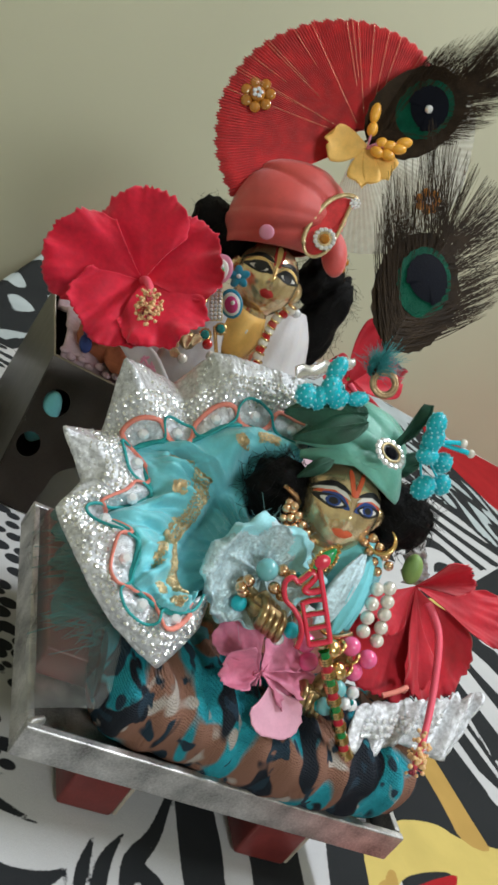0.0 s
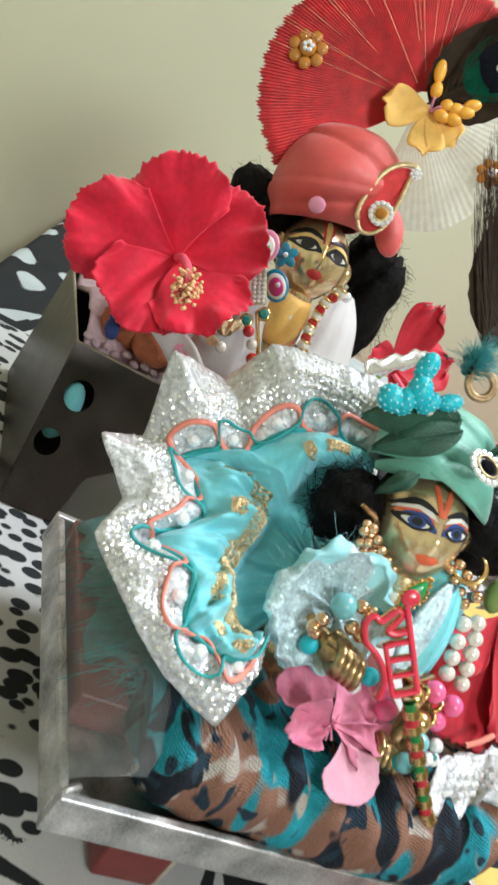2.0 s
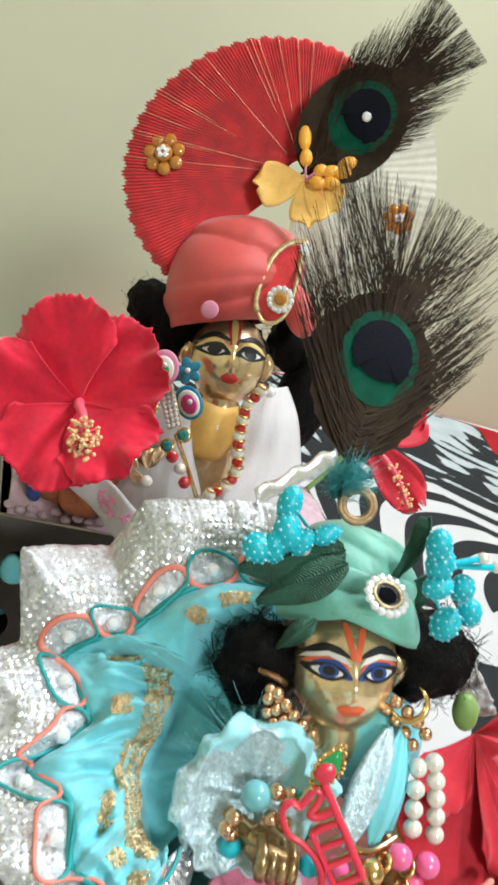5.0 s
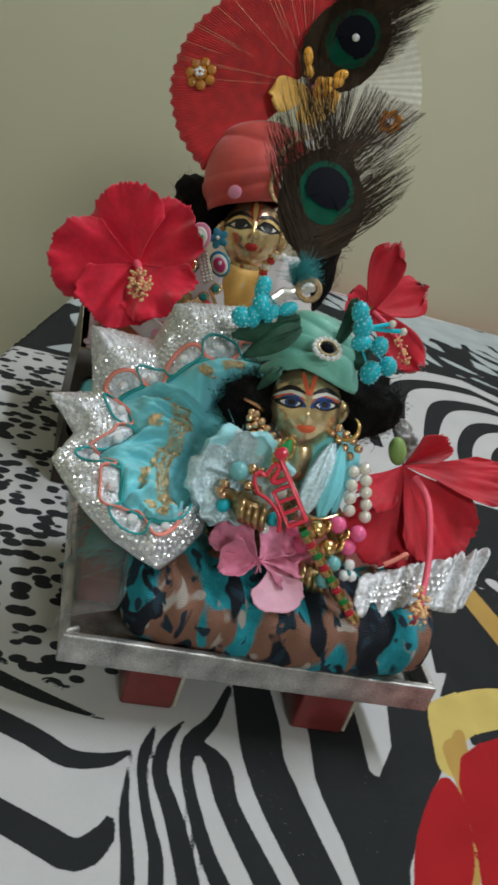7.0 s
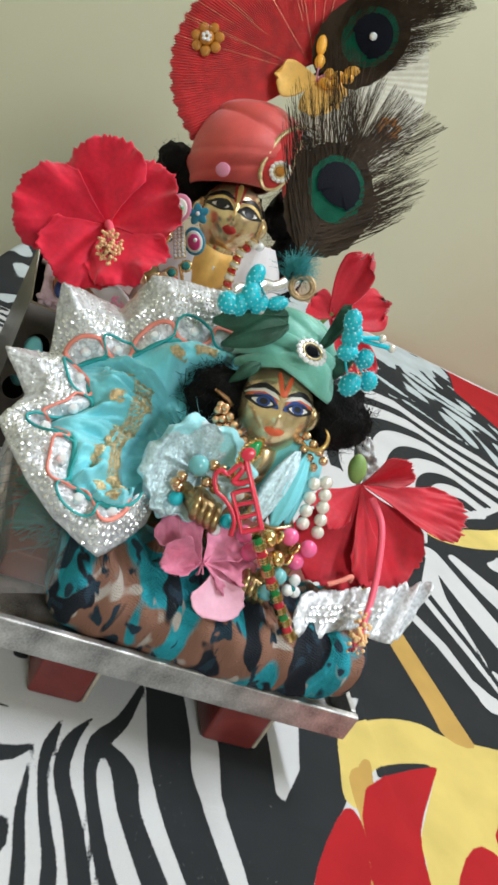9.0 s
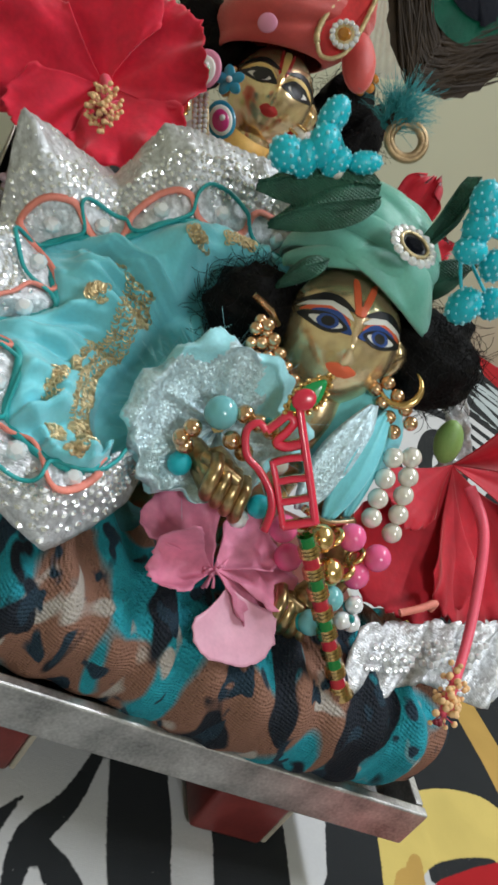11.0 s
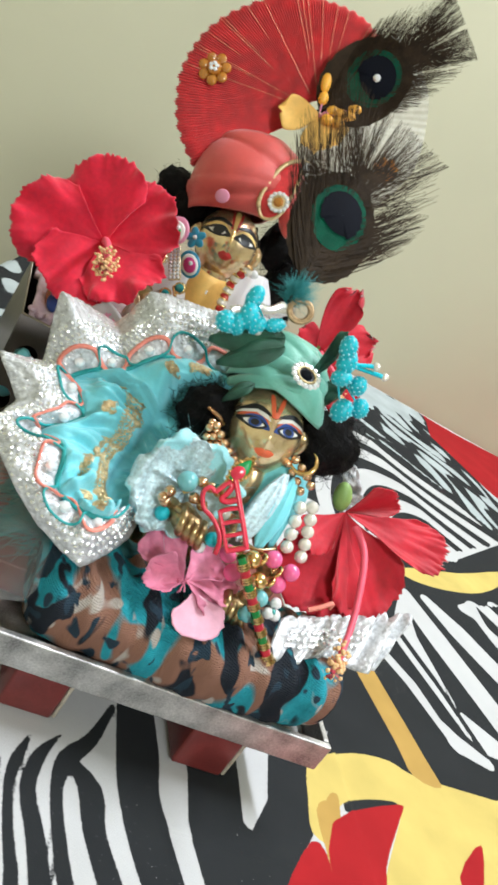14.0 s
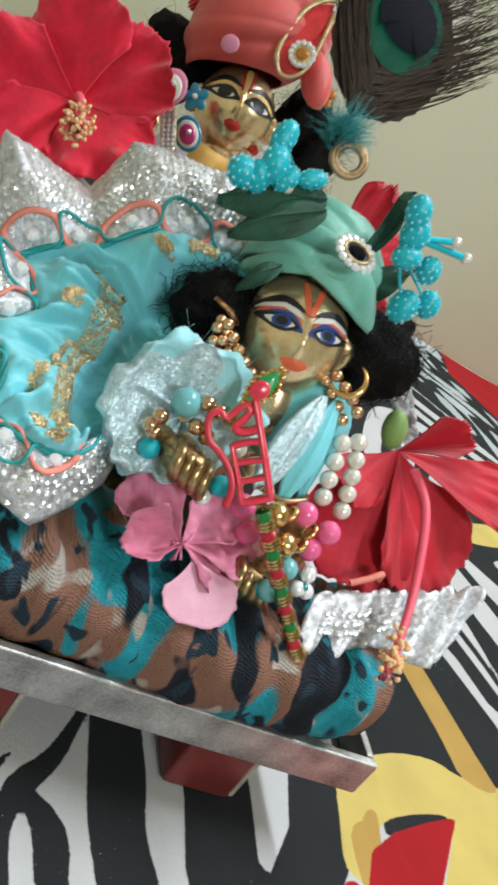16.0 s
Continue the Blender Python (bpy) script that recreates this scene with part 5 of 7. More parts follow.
def flute():
    f = thing("enamel_flute", "gold flute with green and red enamel and an openwork red plate", "flute")
    a, b = V(0.0005, 0.0165, 0.125), V(0.0414, 0.0055, 0.083)
    d = (b - a).normalized()
    part("tube", tube_bm([a, b], 0.0021, sides=12), M["gold"], f)
    L = (b - a).length
    for k in range(8):
        c = a.lerp(b, (k + 0.55) / 8.3)
        part("enamel_band", tube_bm([c - d * L * 0.033, c + d * L * 0.033], 0.0025, sides=12), M["enamel_green" if k % 2 == 0 else "enamel_red"], f)
        for j in range(3):
            e = a.lerp(b, (k + 1.0) / 8.3) + d * (0.0013 * (j - 1))
            part("gold_ring", tube_bm([e - d * 0.0005, e, e + d * 0.0005], [0.0025, 0.0033, 0.0025], sides=12), M["gold"], f)
    part("end_cap", tube_bm([b - d * 0.001, b, b + d * 0.0012], [0.003, 0.0042, 0.003], sides=14), M["gold"], f)
    # openwork plate: a rim, bars between, and an oval drop at the head
    m = axes((-0.012, 0.0251, 0.1356), (0.8674, -0.1137, 0.4845), (-0.3956, 0.4331, 0.8099))
    for pts, r in (([(3.4, 17), (5.4, 7), (7.5, -3), (9.9, -15.6)], 1.5), ([(-5.5, 10.2), (-7.9, 12.4), (-11.1, 9.9), (-10.7, 3.1), (-6.9, -1.2), (-3.8, -6.5), (-2.9, -12.1), (-4.7, -18.3)], 1.35),
                   ([(-5.5, 10.2), (-2.8, 12.4), (0.4, 14.8), (2.1, 12.8), (0, 9.8), (-2.5, 7.2), (0, 6), (4.4, 7)], 1.2), ([(-3.2, 1.2), (0.5, 2.5), (5, 3.2)], 1.2), ([(-2, -4.2), (2, -3.2), (6.4, -2.6)], 1.2),
                   ([(-0.8, -9.9), (4, -9), (8, -8)], 1.2), ([(0.3, -16.6), (5, -15.8), (9.9, -14.6)], 1.5), ([(-3.4, 2), (-1.5, -6), (0.7, -17)], 1.2)):
        line = smooth_line([(x / 1000, 0, z / 1000) for x, z in pts], 5)
        part("plate_bar", tube_bm([m @ V(p.x, 0.0004, p.z) for p in line], r * 0.0014, sides=8, flat=0.5), M["gold"], f)
        part("enamel_bar", tube_bm([m @ V(p.x, -0.0007, p.z) for p in line], r * 0.00112, sides=8, flat=0.65), M["enamel_red"], f)
    # pointed drop with a beaded rim at the head of the plate
    leaf = [(p.x / 1000, p.y / 1000) for p in smooth_line([(x, z, 0) for x, z in ((-0.9, 15.5), (1.1, 21), (5.3, 24.8), (11.8, 26.6), (10.9, 21.1), (8.8, 17.6), (3.9, 15))], 5, True)]
    for grow, y, mat, nm in ((1.0, 0.0, "gold", "drop_frame"), (0.78, -0.0009, "enamel_green", "green_drop")):
        rows = [[m @ V(0.0055 + (x - 0.0055) * grow * k, y + dy, 0.0203 + (z - 0.0203) * grow * k) for x, z in leaf] for k, dy in ((0.02, -0.0006), (0.6, -0.0006), (0.95, -0.0003), (1.0, 0.0002), (0.9, 0.001), (0.02, 0.001))]
        part(nm, grid_bm(rows, close=True), M[mat], f)
    beads("rim_bead", f, [m @ V(x, -0.0006, z) for x, z in leaf[::2]], 0.00075, "gold", u=8)
    part("red_drop", disc_bm(0.0036, 0.0031, 0.0011, m @ Matrix.Translation((0.0044, -0.0012, 0.0194)) @ pose(0, 0, 0, 0, -30, 0)), M["enamel_red"], f)


flute()


# ---------------------------------------------------------------- hair, turban and feather of the reclining statue
def hair_tuft(name, label, centre, size, seed, strands=260, droop=0.0, right=(1, 0, 0)):
    t = thing(name, label, "hair")
    rng = random.Random(seed)
    bm = bmesh.new()
    bmesh.ops.create_icosphere(bm, subdivisions=4, radius=1)
    for v in bm.verts:
        n = 1 + 0.22 * noise.noise(v.co * 2.1 + V(seed, 0, 0)) + 0.1 * noise.noise(v.co * 6 + V(seed, 3, 0))
        v.co = V(v.co.x * size[0], v.co.y * size[1], v.co.z * size[2]) * n
        v.co.z -= droop * max(0, -v.co.z)
        v.co += Vector(centre)
    part("wool_mass", bm, M["hair"], t)
    bm = bmesh.new()
    for _ in range(strands):
        d = V(rng.gauss(0, 1), rng.gauss(0, 1), rng.gauss(0, 1)).normalized()
        p = Vector(centre) + V(d.x * size[0], d.y * size[1], d.z * size[2]) * 0.95
        side = d.cross(V(rng.gauss(0, 1), rng.gauss(0, 1), rng.gauss(0, 1))).normalized()
        line = [p]
        for k in range(5):
            d = (d * 0.65 + side * 0.6).normalized()
            side = (side + V(rng.gauss(0, 0.5), rng.gauss(0, 0.5), rng.gauss(0, 0.5))).normalized()
            line.append(line[-1] + d * min(size) * 0.16)
        tube_bm(smooth_line(line, 2), 0.00011, bm, sides=3)
    ob = part("loose_strands", bm, M["hair"], t)
    ob["kind"] = "stuff"


hair_tuft("black_hair", "fuzzy black wool hair beside the brass face", (-0.025, 0.0845, 0.1525), (0.0155, 0.013, 0.0155), 3, 320)
hair_tuft("black_hair", "fuzzy black wool hair behind the bead necklace", (0.0365, 0.083, 0.1675), (0.019, 0.014, 0.0185), 8, 420)
hair_tuft("black_hair", "black wool hair under the turban", tuple(FRONT @ V(0, 0.009, 0.006)), (0.0195, 0.017, 0.018), 12, 40)


def green_turban():
    t = thing("green_turban", "sea-green satin doll turban with a stone brooch", "turban")
    rows = []
    for i in range(41):
        th = i / 40
        z = 0.0175 + 0.032 * math.sin(th * math.pi / 2)
        r = 0.0243 * math.cos(th * math.pi / 2) ** 0.62 + 0.0002
        row = []
        for k in range(64):
            a = 2 * math.pi * k / 64
            fold = 0.0021 * abs(math.sin(9 * th + 2.2 * math.cos(a - 0.7))) + 0.0008 * noise.noise(V(math.cos(a) * 2, math.sin(a) * 2, th * 5))
            x, y = (r * 1.02 + fold) * math.cos(a), (r * 0.95 + fold) * math.sin(a)
            tilt = -0.005 * math.cos(a) - 0.005 * max(0, math.cos(a - 5.6)) ** 2 * (1 - th)
            row.append(FRONT @ V(x + 0.0012 + 0.003 * th, y + 0.006 - 0.004 * th, z + tilt * (1 - 0.6 * th)))
        rows.append(row)
    bm = grid_bm(rows, close=True)
    solid(part("cap", bm, M["green_satin"], t), 0.0012)
    for z0, lean, lift in ((0.0225, 0.005, 0.0), (0.031, -0.004, 0.001)):
        pts = []
        for k in range(33):
            a = math.pi * (1.08 + k * 0.97 / 32)
            zz = z0 + lean * math.cos(a)
            r = 0.0243 * math.cos(min(1, (zz - 0.0175) / 0.032) * 1.2) ** 0.5 + 0.0014 + lift
            pts.append(FRONT @ V(r * math.cos(a), r * 0.95 * math.sin(a) + 0.006, zz))
        part("wrapped_fold", tube_bm(pts, [0.0042 * math.sin(math.pi * (0.08 + 0.84 * k / 32)) ** 0.5 for k in range(33)], sides=10, flat=0.45, up=tuple(FRONT.to_3x3() @ V(0, -1, 0))), M["green_satin"], t)
    # brooch
    r = V(*(FRONT.to_3x3() @ V(1, 0.18, 0)))
    m = axes((-0.001, 0.0655, 0.1995), r, FRONT.to_3x3() @ V(0, 0.55, 0.85))
    brooch = part("brooch", disc_bm(0.0062, 0.0062, 0.0012, m), M["black"], t, "dark stone brooch in a ring of rhinestones")
    gem_ring(brooch, m, 0.0066, 15, 0.00165)
    rim = [m @ V(0.0047 * math.cos(a), -0.0014, 0.0047 * math.sin(a)) for a in (k * math.pi / 16 for k in range(33))]
    part("brooch_rim", tube_bm(rim, 0.0006, sides=6), M["pale_gold"], brooch)
    shared("brooch_stone", stone_mesh("feather_blue"), brooch, m @ Matrix.Diagonal((0.0042, 0.003, 0.0042, 1)))


green_turban()


def cloth_leaf(base, tip, width, normal, label):
    base, tip = Vector(base), Vector(tip)
    d = tip - base
    side = d.cross(Vector(normal)).normalized()
    rows = []
    for i in range(17):
        s = i / 16
        w = width * math.sin(math.pi * (0.04 + 0.93 * s) ** 0.8)
        rows.append([base + d * s + side * w * (k / 4 - 1) + Vector(normal) * (0.0035 * math.sin(math.pi * s) - 0.003 * abs(k / 4 - 1) + 0.0012 * math.sin(5 * s + k) + 0.0006 * math.cos(k * 3)) for k in range(9)])
    t = thing("cloth_leaf", label, "leaf", "cloth leaves")
    solid(part("leaf_blade", grid_bm(rows), M["leaf"], t), 0.0005)
    part("leaf_vein", tube_bm([r[4] + Vector(normal) * 0.0005 for r in rows], 0.0004, sides=5), M["leaf"], t)


cloth_leaf((-0.0165, 0.0755, 0.2085), (-0.0455, 0.086, 0.1885), 0.0095, (-0.3, -0.7, 0.6), "dark green cloth leaf on the turban")
cloth_leaf((-0.016, 0.0715, 0.206), (-0.0385, 0.0775, 0.182), 0.0075, (-0.3, -0.7, 0.6), "dark green cloth leaf on the turban")
cloth_leaf((-0.0185, 0.071, 0.183), (-0.027, 0.073, 0.168), 0.0035, (-0.3, -0.7, 0.6), "pale green cloth leaf under the turban")
cloth_leaf((0.009, 0.079, 0.199), (0.0085, 0.078, 0.2255), 0.005, (0.3, -0.8, 0.5), "dark green cloth leaf behind turquoise berries")
cloth_leaf((0.015, 0.084, 0.182), (0.03, 0.082, 0.206), 0.006, (0.2, -0.8, 0.5), "dark green cloth leaf behind turquoise berries")


def berry_spray(name, label, stem, pods):
    """Foam pods set with pale grains, on thin stems from one point."""
    t = thing(name, label, "artificial berries")
    rng = random.Random(len(pods) * 7)
    for c, axis, r, l in pods:
        r, l = r * 1.22, l * 1.15
        m = axes(c, Vector(axis).orthogonal(), axis)
        pod = part("pod", ball_bm(1.0, m @ Matrix.Diagonal((r, r, l, 1)), u=18, v=14), M["turquoise"], t)
        bm = bmesh.new()
        n = 48
        for k in range(n):
            z = 1 - 2 * (k + 0.5) / n
            a = k * 2.39996
            q = math.sqrt(1 - z * z)
            ball_bm(r * 0.105 * rng.uniform(0.5, 1.35), m @ Matrix.Translation((r * q * math.cos(a), r * q * math.sin(a), l * z)), bm, u=6, v=4)
        g = part("pale_grains", bm, M["pale_dot"], pod)
        g["kind"] = "stuff"
        part("stem", tube_bm(smooth_line([stem, Vector(stem).lerp(Vector(c), 0.6) + V(0, 0.002, 0), c], 4), 0.0006, sides=5), M["turquoise"], t)
    return t


berry_spray("turquoise_berry_spray", "turquoise foam berry spray on the green turban", (-0.022, 0.082, 0.205),
            [((-0.0375, 0.0845, 0.2165), (0.1, 0.3, 1), 0.0034, 0.0055), ((-0.0365, 0.08, 0.2085), (-0.3, 0.3, 1), 0.004, 0.0058), ((-0.0445, 0.08, 0.2008), (-0.8, 0.1, 0.5), 0.0042, 0.0048),
             ((-0.0395, 0.079, 0.2025), (-0.3, 0.0, 1), 0.0034, 0.005), ((-0.0235, 0.079, 0.2108), (0.8, 0.1, 0.5), 0.0028, 0.0048), ((-0.031, 0.0785, 0.2065), (0.3, 0, 1), 0.003, 0.0045)])
spray = berry_spray("turquoise_berry_spray", "turquoise foam berry spray with white-tipped stems on the turban", (0.0135, 0.071, 0.2085),
                    [((0.0085, 0.065, 0.2222), (-0.3, 0.1, 1), 0.0036, 0.005), ((0.0125, 0.0655, 0.2155), (-0.2, 0, 1), 0.004, 0.0056), ((0.0245, 0.065, 0.2082), (0.3, 0, -1), 0.0036, 0.0044),
                     ((0.0135, 0.0625, 0.2083), (-0.6, 0, -0.3), 0.0034, 0.0046), ((0.0252, 0.0655, 0.1932), (-0.1, 0, -1), 0.0042, 0.0055), ((0.0342, 0.068, 0.1978), (0.3, 0, -1), 0.0036, 0.0046)])
for c in ((0.0265, 0.065, 0.2208), (0.0338, 0.0655, 0.2182)):
    part("tipped_stem", tube_bm([(0.013, 0.066, 0.2145), c], [0.0009, 0.0013], sides=6), M["turquoise"], spray)
beads("white_tip", spray, [(0.0265, 0.065, 0.2208), (0.0338, 0.0655, 0.2182), (-0.0295, 0.0775, 0.2045)], 0.0021, "pearl", u=10)


def gold_ring():
    t = thing("gold_cord_ring", "ring of coiled bronze cord on the turban", "ring")
    m = axes((-0.0155, 0.082, 0.2223), (0.9, -0.1, 0.35), (-0.15, 0.5, 0.85))
    for r, w in ((0.0058, 0.0011), (0.0047, 0.0011)):
        pts = []
        for k in range(121):
            a = 2 * math.pi * k / 120
            pts.append(m @ V(r * math.cos(a), 0.0, r * math.sin(a)))
        part("coil", tube_bm(pts, [w * (1 + 0.14 * (-1) ** k) for k in range(121)], sides=7), M["bronze_cord"], t)


gold_ring()


def peacock_feather(name, label, base, tip, side, width, eye_at, eye_r, seed, stone=False, sparse=0.5, count=950, taper=0.3, peak=0.55):
    """A feather end: shaft, eye of three layers, and many fine barbs, thick below and loose at the top."""
    t = thing(name, label, "feather")
    rng = random.Random(seed)
    base, tip, side = Vector(base), Vector(tip), Vector(side).normalized()
    up = (tip - base)
    L = up.length
    up.normalize()
    side = (side - up * side.dot(up)).normalized()
    ahead = side.cross(up)
    m = Matrix((side, -ahead, up)).transposed().to_4x4()
    m.translation = base

    def outline(s):
        return width * (math.sin(math.pi / 2 * min(1, 0.06 + 0.94 * s / peak)) ** 1.2 if s < peak else 1 - taper * ((s - peak) / (1 - peak)) ** 2)
    part("shaft", tube_bm([m @ V(0, 0, -0.012), m @ V(0.001, 0.0, L * 0.3), m @ V(0, 0, L * 0.72)], [0.0008, 0.0006, 0.0003], sides=6), M["feather"], t)
    bm = bmesh.new()
    for k in range(count):
        s0 = rng.random() ** 0.8 * 0.7
        sgn = rng.choice((-1, 1))
        s1 = min(1.05, s0 + 0.3 + 0.4 * rng.random() * (0.4 + s0))
        w1 = outline(min(1, s1)) * (rng.uniform(0.55, 1.03) if s1 < 0.75 else rng.uniform(0.05, 1.03))
        if s1 > 0.75 and rng.random() < sparse * 0.9:
            continue
        wob, lift = rng.uniform(-0.002, 0.002), rng.uniform(-0.0022, 0.0016)
        line = []
        for j in range(9):
            q = j / 8
            x = sgn * w1 * (q ** 0.85) + wob * math.sin(3 * q)
            line.append((x, lift * q + 0.0008 * math.sin(5 * q + k), L * (s0 + (s1 - s0) * q ** 1.15)))
        half = rng.uniform(0.00012, 0.00027) * (1.3 if s1 < 0.6 else 0.9)
        rows = []
        for j, p in enumerate(line):
            a, b = V(*line[max(0, j - 1)]), V(*line[min(8, j + 1)])
            d = (b - a).normalized()
            n = V(d.z, 0, -d.x) * half * (1 - 0.6 * j / 8)
            rows.append([m @ (V(*p) - n), m @ (V(*p) + V(0, -0.00012, 0)), m @ (V(*p) + n)])
        grid_bm(rows, bm)
    ob = part("barbs", bm, M["feather"], t)
    ob["kind"] = "stuff"
    rows = []
    for k in range(9):
        f = max(k / 8, 0.01)
        rows.append([m @ V(eye_r * 1.55 * f * math.cos(a) * (1 + 0.05 * math.sin(23 * a)), 0.0006 + 0.0008 * f * f, L * eye_at - eye_r * 0.35 + eye_r * 2.0 * f * math.sin(a)) for a in (i * math.pi / 24 for i in range(48))])
    part("eye_base", grid_bm(rows, close=True), M["feather"], t, "dense brown vane round the eye")
    for i, (r, mat, nm, dy) in enumerate(((1.02, "feather_green", "green_ring", 0.0018), (0.8, "feather_blue", "dark_eye", 0.0028))):
        rows = []
        for k in range(7):
            f = max(k / 6, 0.01)
            rows.append([m @ V(eye_r * r * f * math.cos(a) * (1 + 0.035 * math.sin(17 * a) * f), -dy + 0.0008 * f * f, L * eye_at + (eye_r * 0.1 if i else 0) + eye_r * r * f * math.sin(a) * (1.12 if i == 0 else 1.0 - 0.2 * (math.sin(a) < -0.75))) for a in (q * math.pi / 24 for q in range(48))])
        part(nm, grid_bm(rows, close=True), M[mat], t)
    if stone:
        shared("rhinestone", stone_mesh("crystal"), t, axes(m @ V(0, -0.004, L * eye_at + eye_r * 0.1), side, up, (0.0028, 0.0028, 0.0028)))
    return t


peacock_feather("peacock_feather", "dark peacock feather end standing on the green turban", (-0.0215, 0.088, 0.2335), (-0.007, 0.14, 0.316), (0.93, 0.1, 0.12), 0.042, 0.39, 0.0148, 4, sparse=0.5, count=1250, taper=0.12, peak=0.68)
down = thing("down_tuft", "fluffy teal down tuft at the feather's foot", "feather")
rng_d = random.Random(9)
bm_d = bmesh.new()
for _ in range(620):
    p0 = V(-0.021 + rng_d.gauss(0, 0.001), 0.0865, 0.225 + rng_d.uniform(-0.004, 0.004))
    d0 = V(rng_d.gauss(-0.1, 0.55), rng_d.gauss(-0.2, 0.4), rng_d.uniform(0.1, 1.2)).normalized()
    tube_bm([p0, p0 + d0 * 0.005, p0 + d0 * rng_d.uniform(0.006, 0.0115) + V(rng_d.gauss(0.001, 0.002), 0, rng_d.gauss(0, 0.002))], [0.00014, 0.00011, 0.00005], bm_d, sides=3)
part("down", bm_d, M["down"], down)["kind"] = "stuff"


# ---------------------------------------------------------------- flowers round the reclining statue
def petal_bm(m, length, width, curl=0.3, cup=0.25, frill=0.06, seed=0, n=22, k=14):
    """A petal from the origin along +Z, opening ahead (-Y)."""
    rows = []
    for i in range(n + 1):
        s = i / n
        w = width * (0.16 + 0.84 * math.sin(math.pi * min(1.0, s * 0.62 + 0.03)) ** 1.15) * (1 if s < 0.86 else math.sqrt(max(0.02, 1 - ((s - 0.86) / 0.155) ** 2)))
        row = []
        for j in range(k + 1):
            u = 2 * j / k - 1
            f = frill * s ** 2 * length * (2.4 * noise.noise(V(u * 2.6 + seed * 3, s * 1.6, seed)) + 1.5 * noise.noise(V(u * 6.5, s * 3, seed + 5)) * s + 1.1 * noise.noise(V(u * 15, s * 3, seed + 9)) * s ** 3) - (0.05 if frill > 0.1 else 0.0) * length * math.exp(-(u / 0.14) ** 2) * s * (1.1 - s)
            ripple = length * s * (0.006 * math.sin(15 * u * (1.2 - 0.4 * s) + seed) + 0.03 * math.sin(4.3 * u + 2.5 * seed) * s + 0.016 * math.sin(5 * s + 2 * u + seed))
            edge = 1 + (1.0 if frill > 0.01 else 0.2) * (0.045 * math.sin(19 * u + seed) + 0.035 * math.sin(37 * u + 2 * seed)) * max(0, (s - 0.6) / 0.4) ** 2 + 0.05 * math.sin(5 * u + seed) * s * s
            row.append(m @ V(w * u * edge, -curl * length * s ** 2 * math.sin(s * 1.2) * -1 - cup * w * (1 - u * u) * -1 * (1 - 0.5 * s) + f * 0.5 + ripple, length * s * (1 - 0.1 * u * u * s) * edge))
        rows.append(row)
    return grid_bm(rows)


def fan_petal_bm(m, length, spread, seed=0, curl=0.1, cup=0.1, ruffle=1.0, n=34, k=60):
    """A hibiscus petal: a wedge of spread degrees to each side with a wavy, toothed outer margin."""
    rows, half = [], math.radians(spread)
    for i in range(n + 1):
        s = i / n
        row = []
        for j in range(k + 1):
            u = 2 * j / k - 1
            margin = 1 - 0.34 * abs(u) ** 3 + 0.05 * noise.noise(V(u * 2.2, seed, 1))
            tooth = 1 + (0.05 * noise.noise(V(u * 15, seed, 4)) + 0.035 * noise.noise(V(u * 34, seed, 9))) * s ** 9
            r = length * s * margin * tooth
            a = u * half * (0.78 + 0.22 * s)
            wave = ruffle * length * (0.06 * noise.noise(V(u * 1.6, s * 2.2, seed)) * s + 0.1 * noise.noise(V(u * 3.2, s * 3, seed + 3)) * s ** 4 + 0.06 * noise.noise(V(u * 8, s * 4, seed + 6)) * s ** 8)
            row.append(m @ V(r * math.sin(a), curl * length * s ** 2 - cup * length * u * u * s - 0.13 * length * u * s * (1 if ruffle > 1 else 0.3) + wave, r * math.cos(a)))
        rows.append(row)
    return grid_bm(rows)


def stamen(parent, points, radius, pollen_from, seed, pollen_r=0.0011, count=46, spread=0.0042):
    rng = random.Random(seed)
    line = smooth_line(points, 8)
    n = len(line)
    part("stamen_column", tube_bm(line, [radius * (1.15 - 0.4 * i / n) for i in range(n)], sides=9), M["stamen"], parent)
    bm, stalks = bmesh.new(), bmesh.new()
    for _ in range(count):
        i = min(n - 1, int(n * rng.uniform(pollen_from, 1.0)))
        d = V(rng.gauss(0, 1), rng.gauss(0, 1), rng.gauss(0, 1)).normalized() * spread * rng.uniform(0.5, 1.15)
        ball_bm(pollen_r * rng.uniform(0.7, 1.2), Matrix.Translation(line[i] + d), bm, u=7, v=5)
        tube_bm([line[i], line[i] + d], 0.0002, stalks, sides=3)
    part("pollen", bm, M["pollen"], parent)["kind"] = "stuff"
    part("filaments", stalks, M["stamen"], parent)["kind"] = "stuff"
    end = line[-1]
    d = (line[-1] - line[-4]).normalized()
    beads("stigma", parent, [end + d * 0.003 + V(rng.gauss(0, 0.0014), rng.gauss(0, 0.0014), rng.gauss(0, 0.0014)) for _ in range(5)], 0.0009, "stigma", u=8)


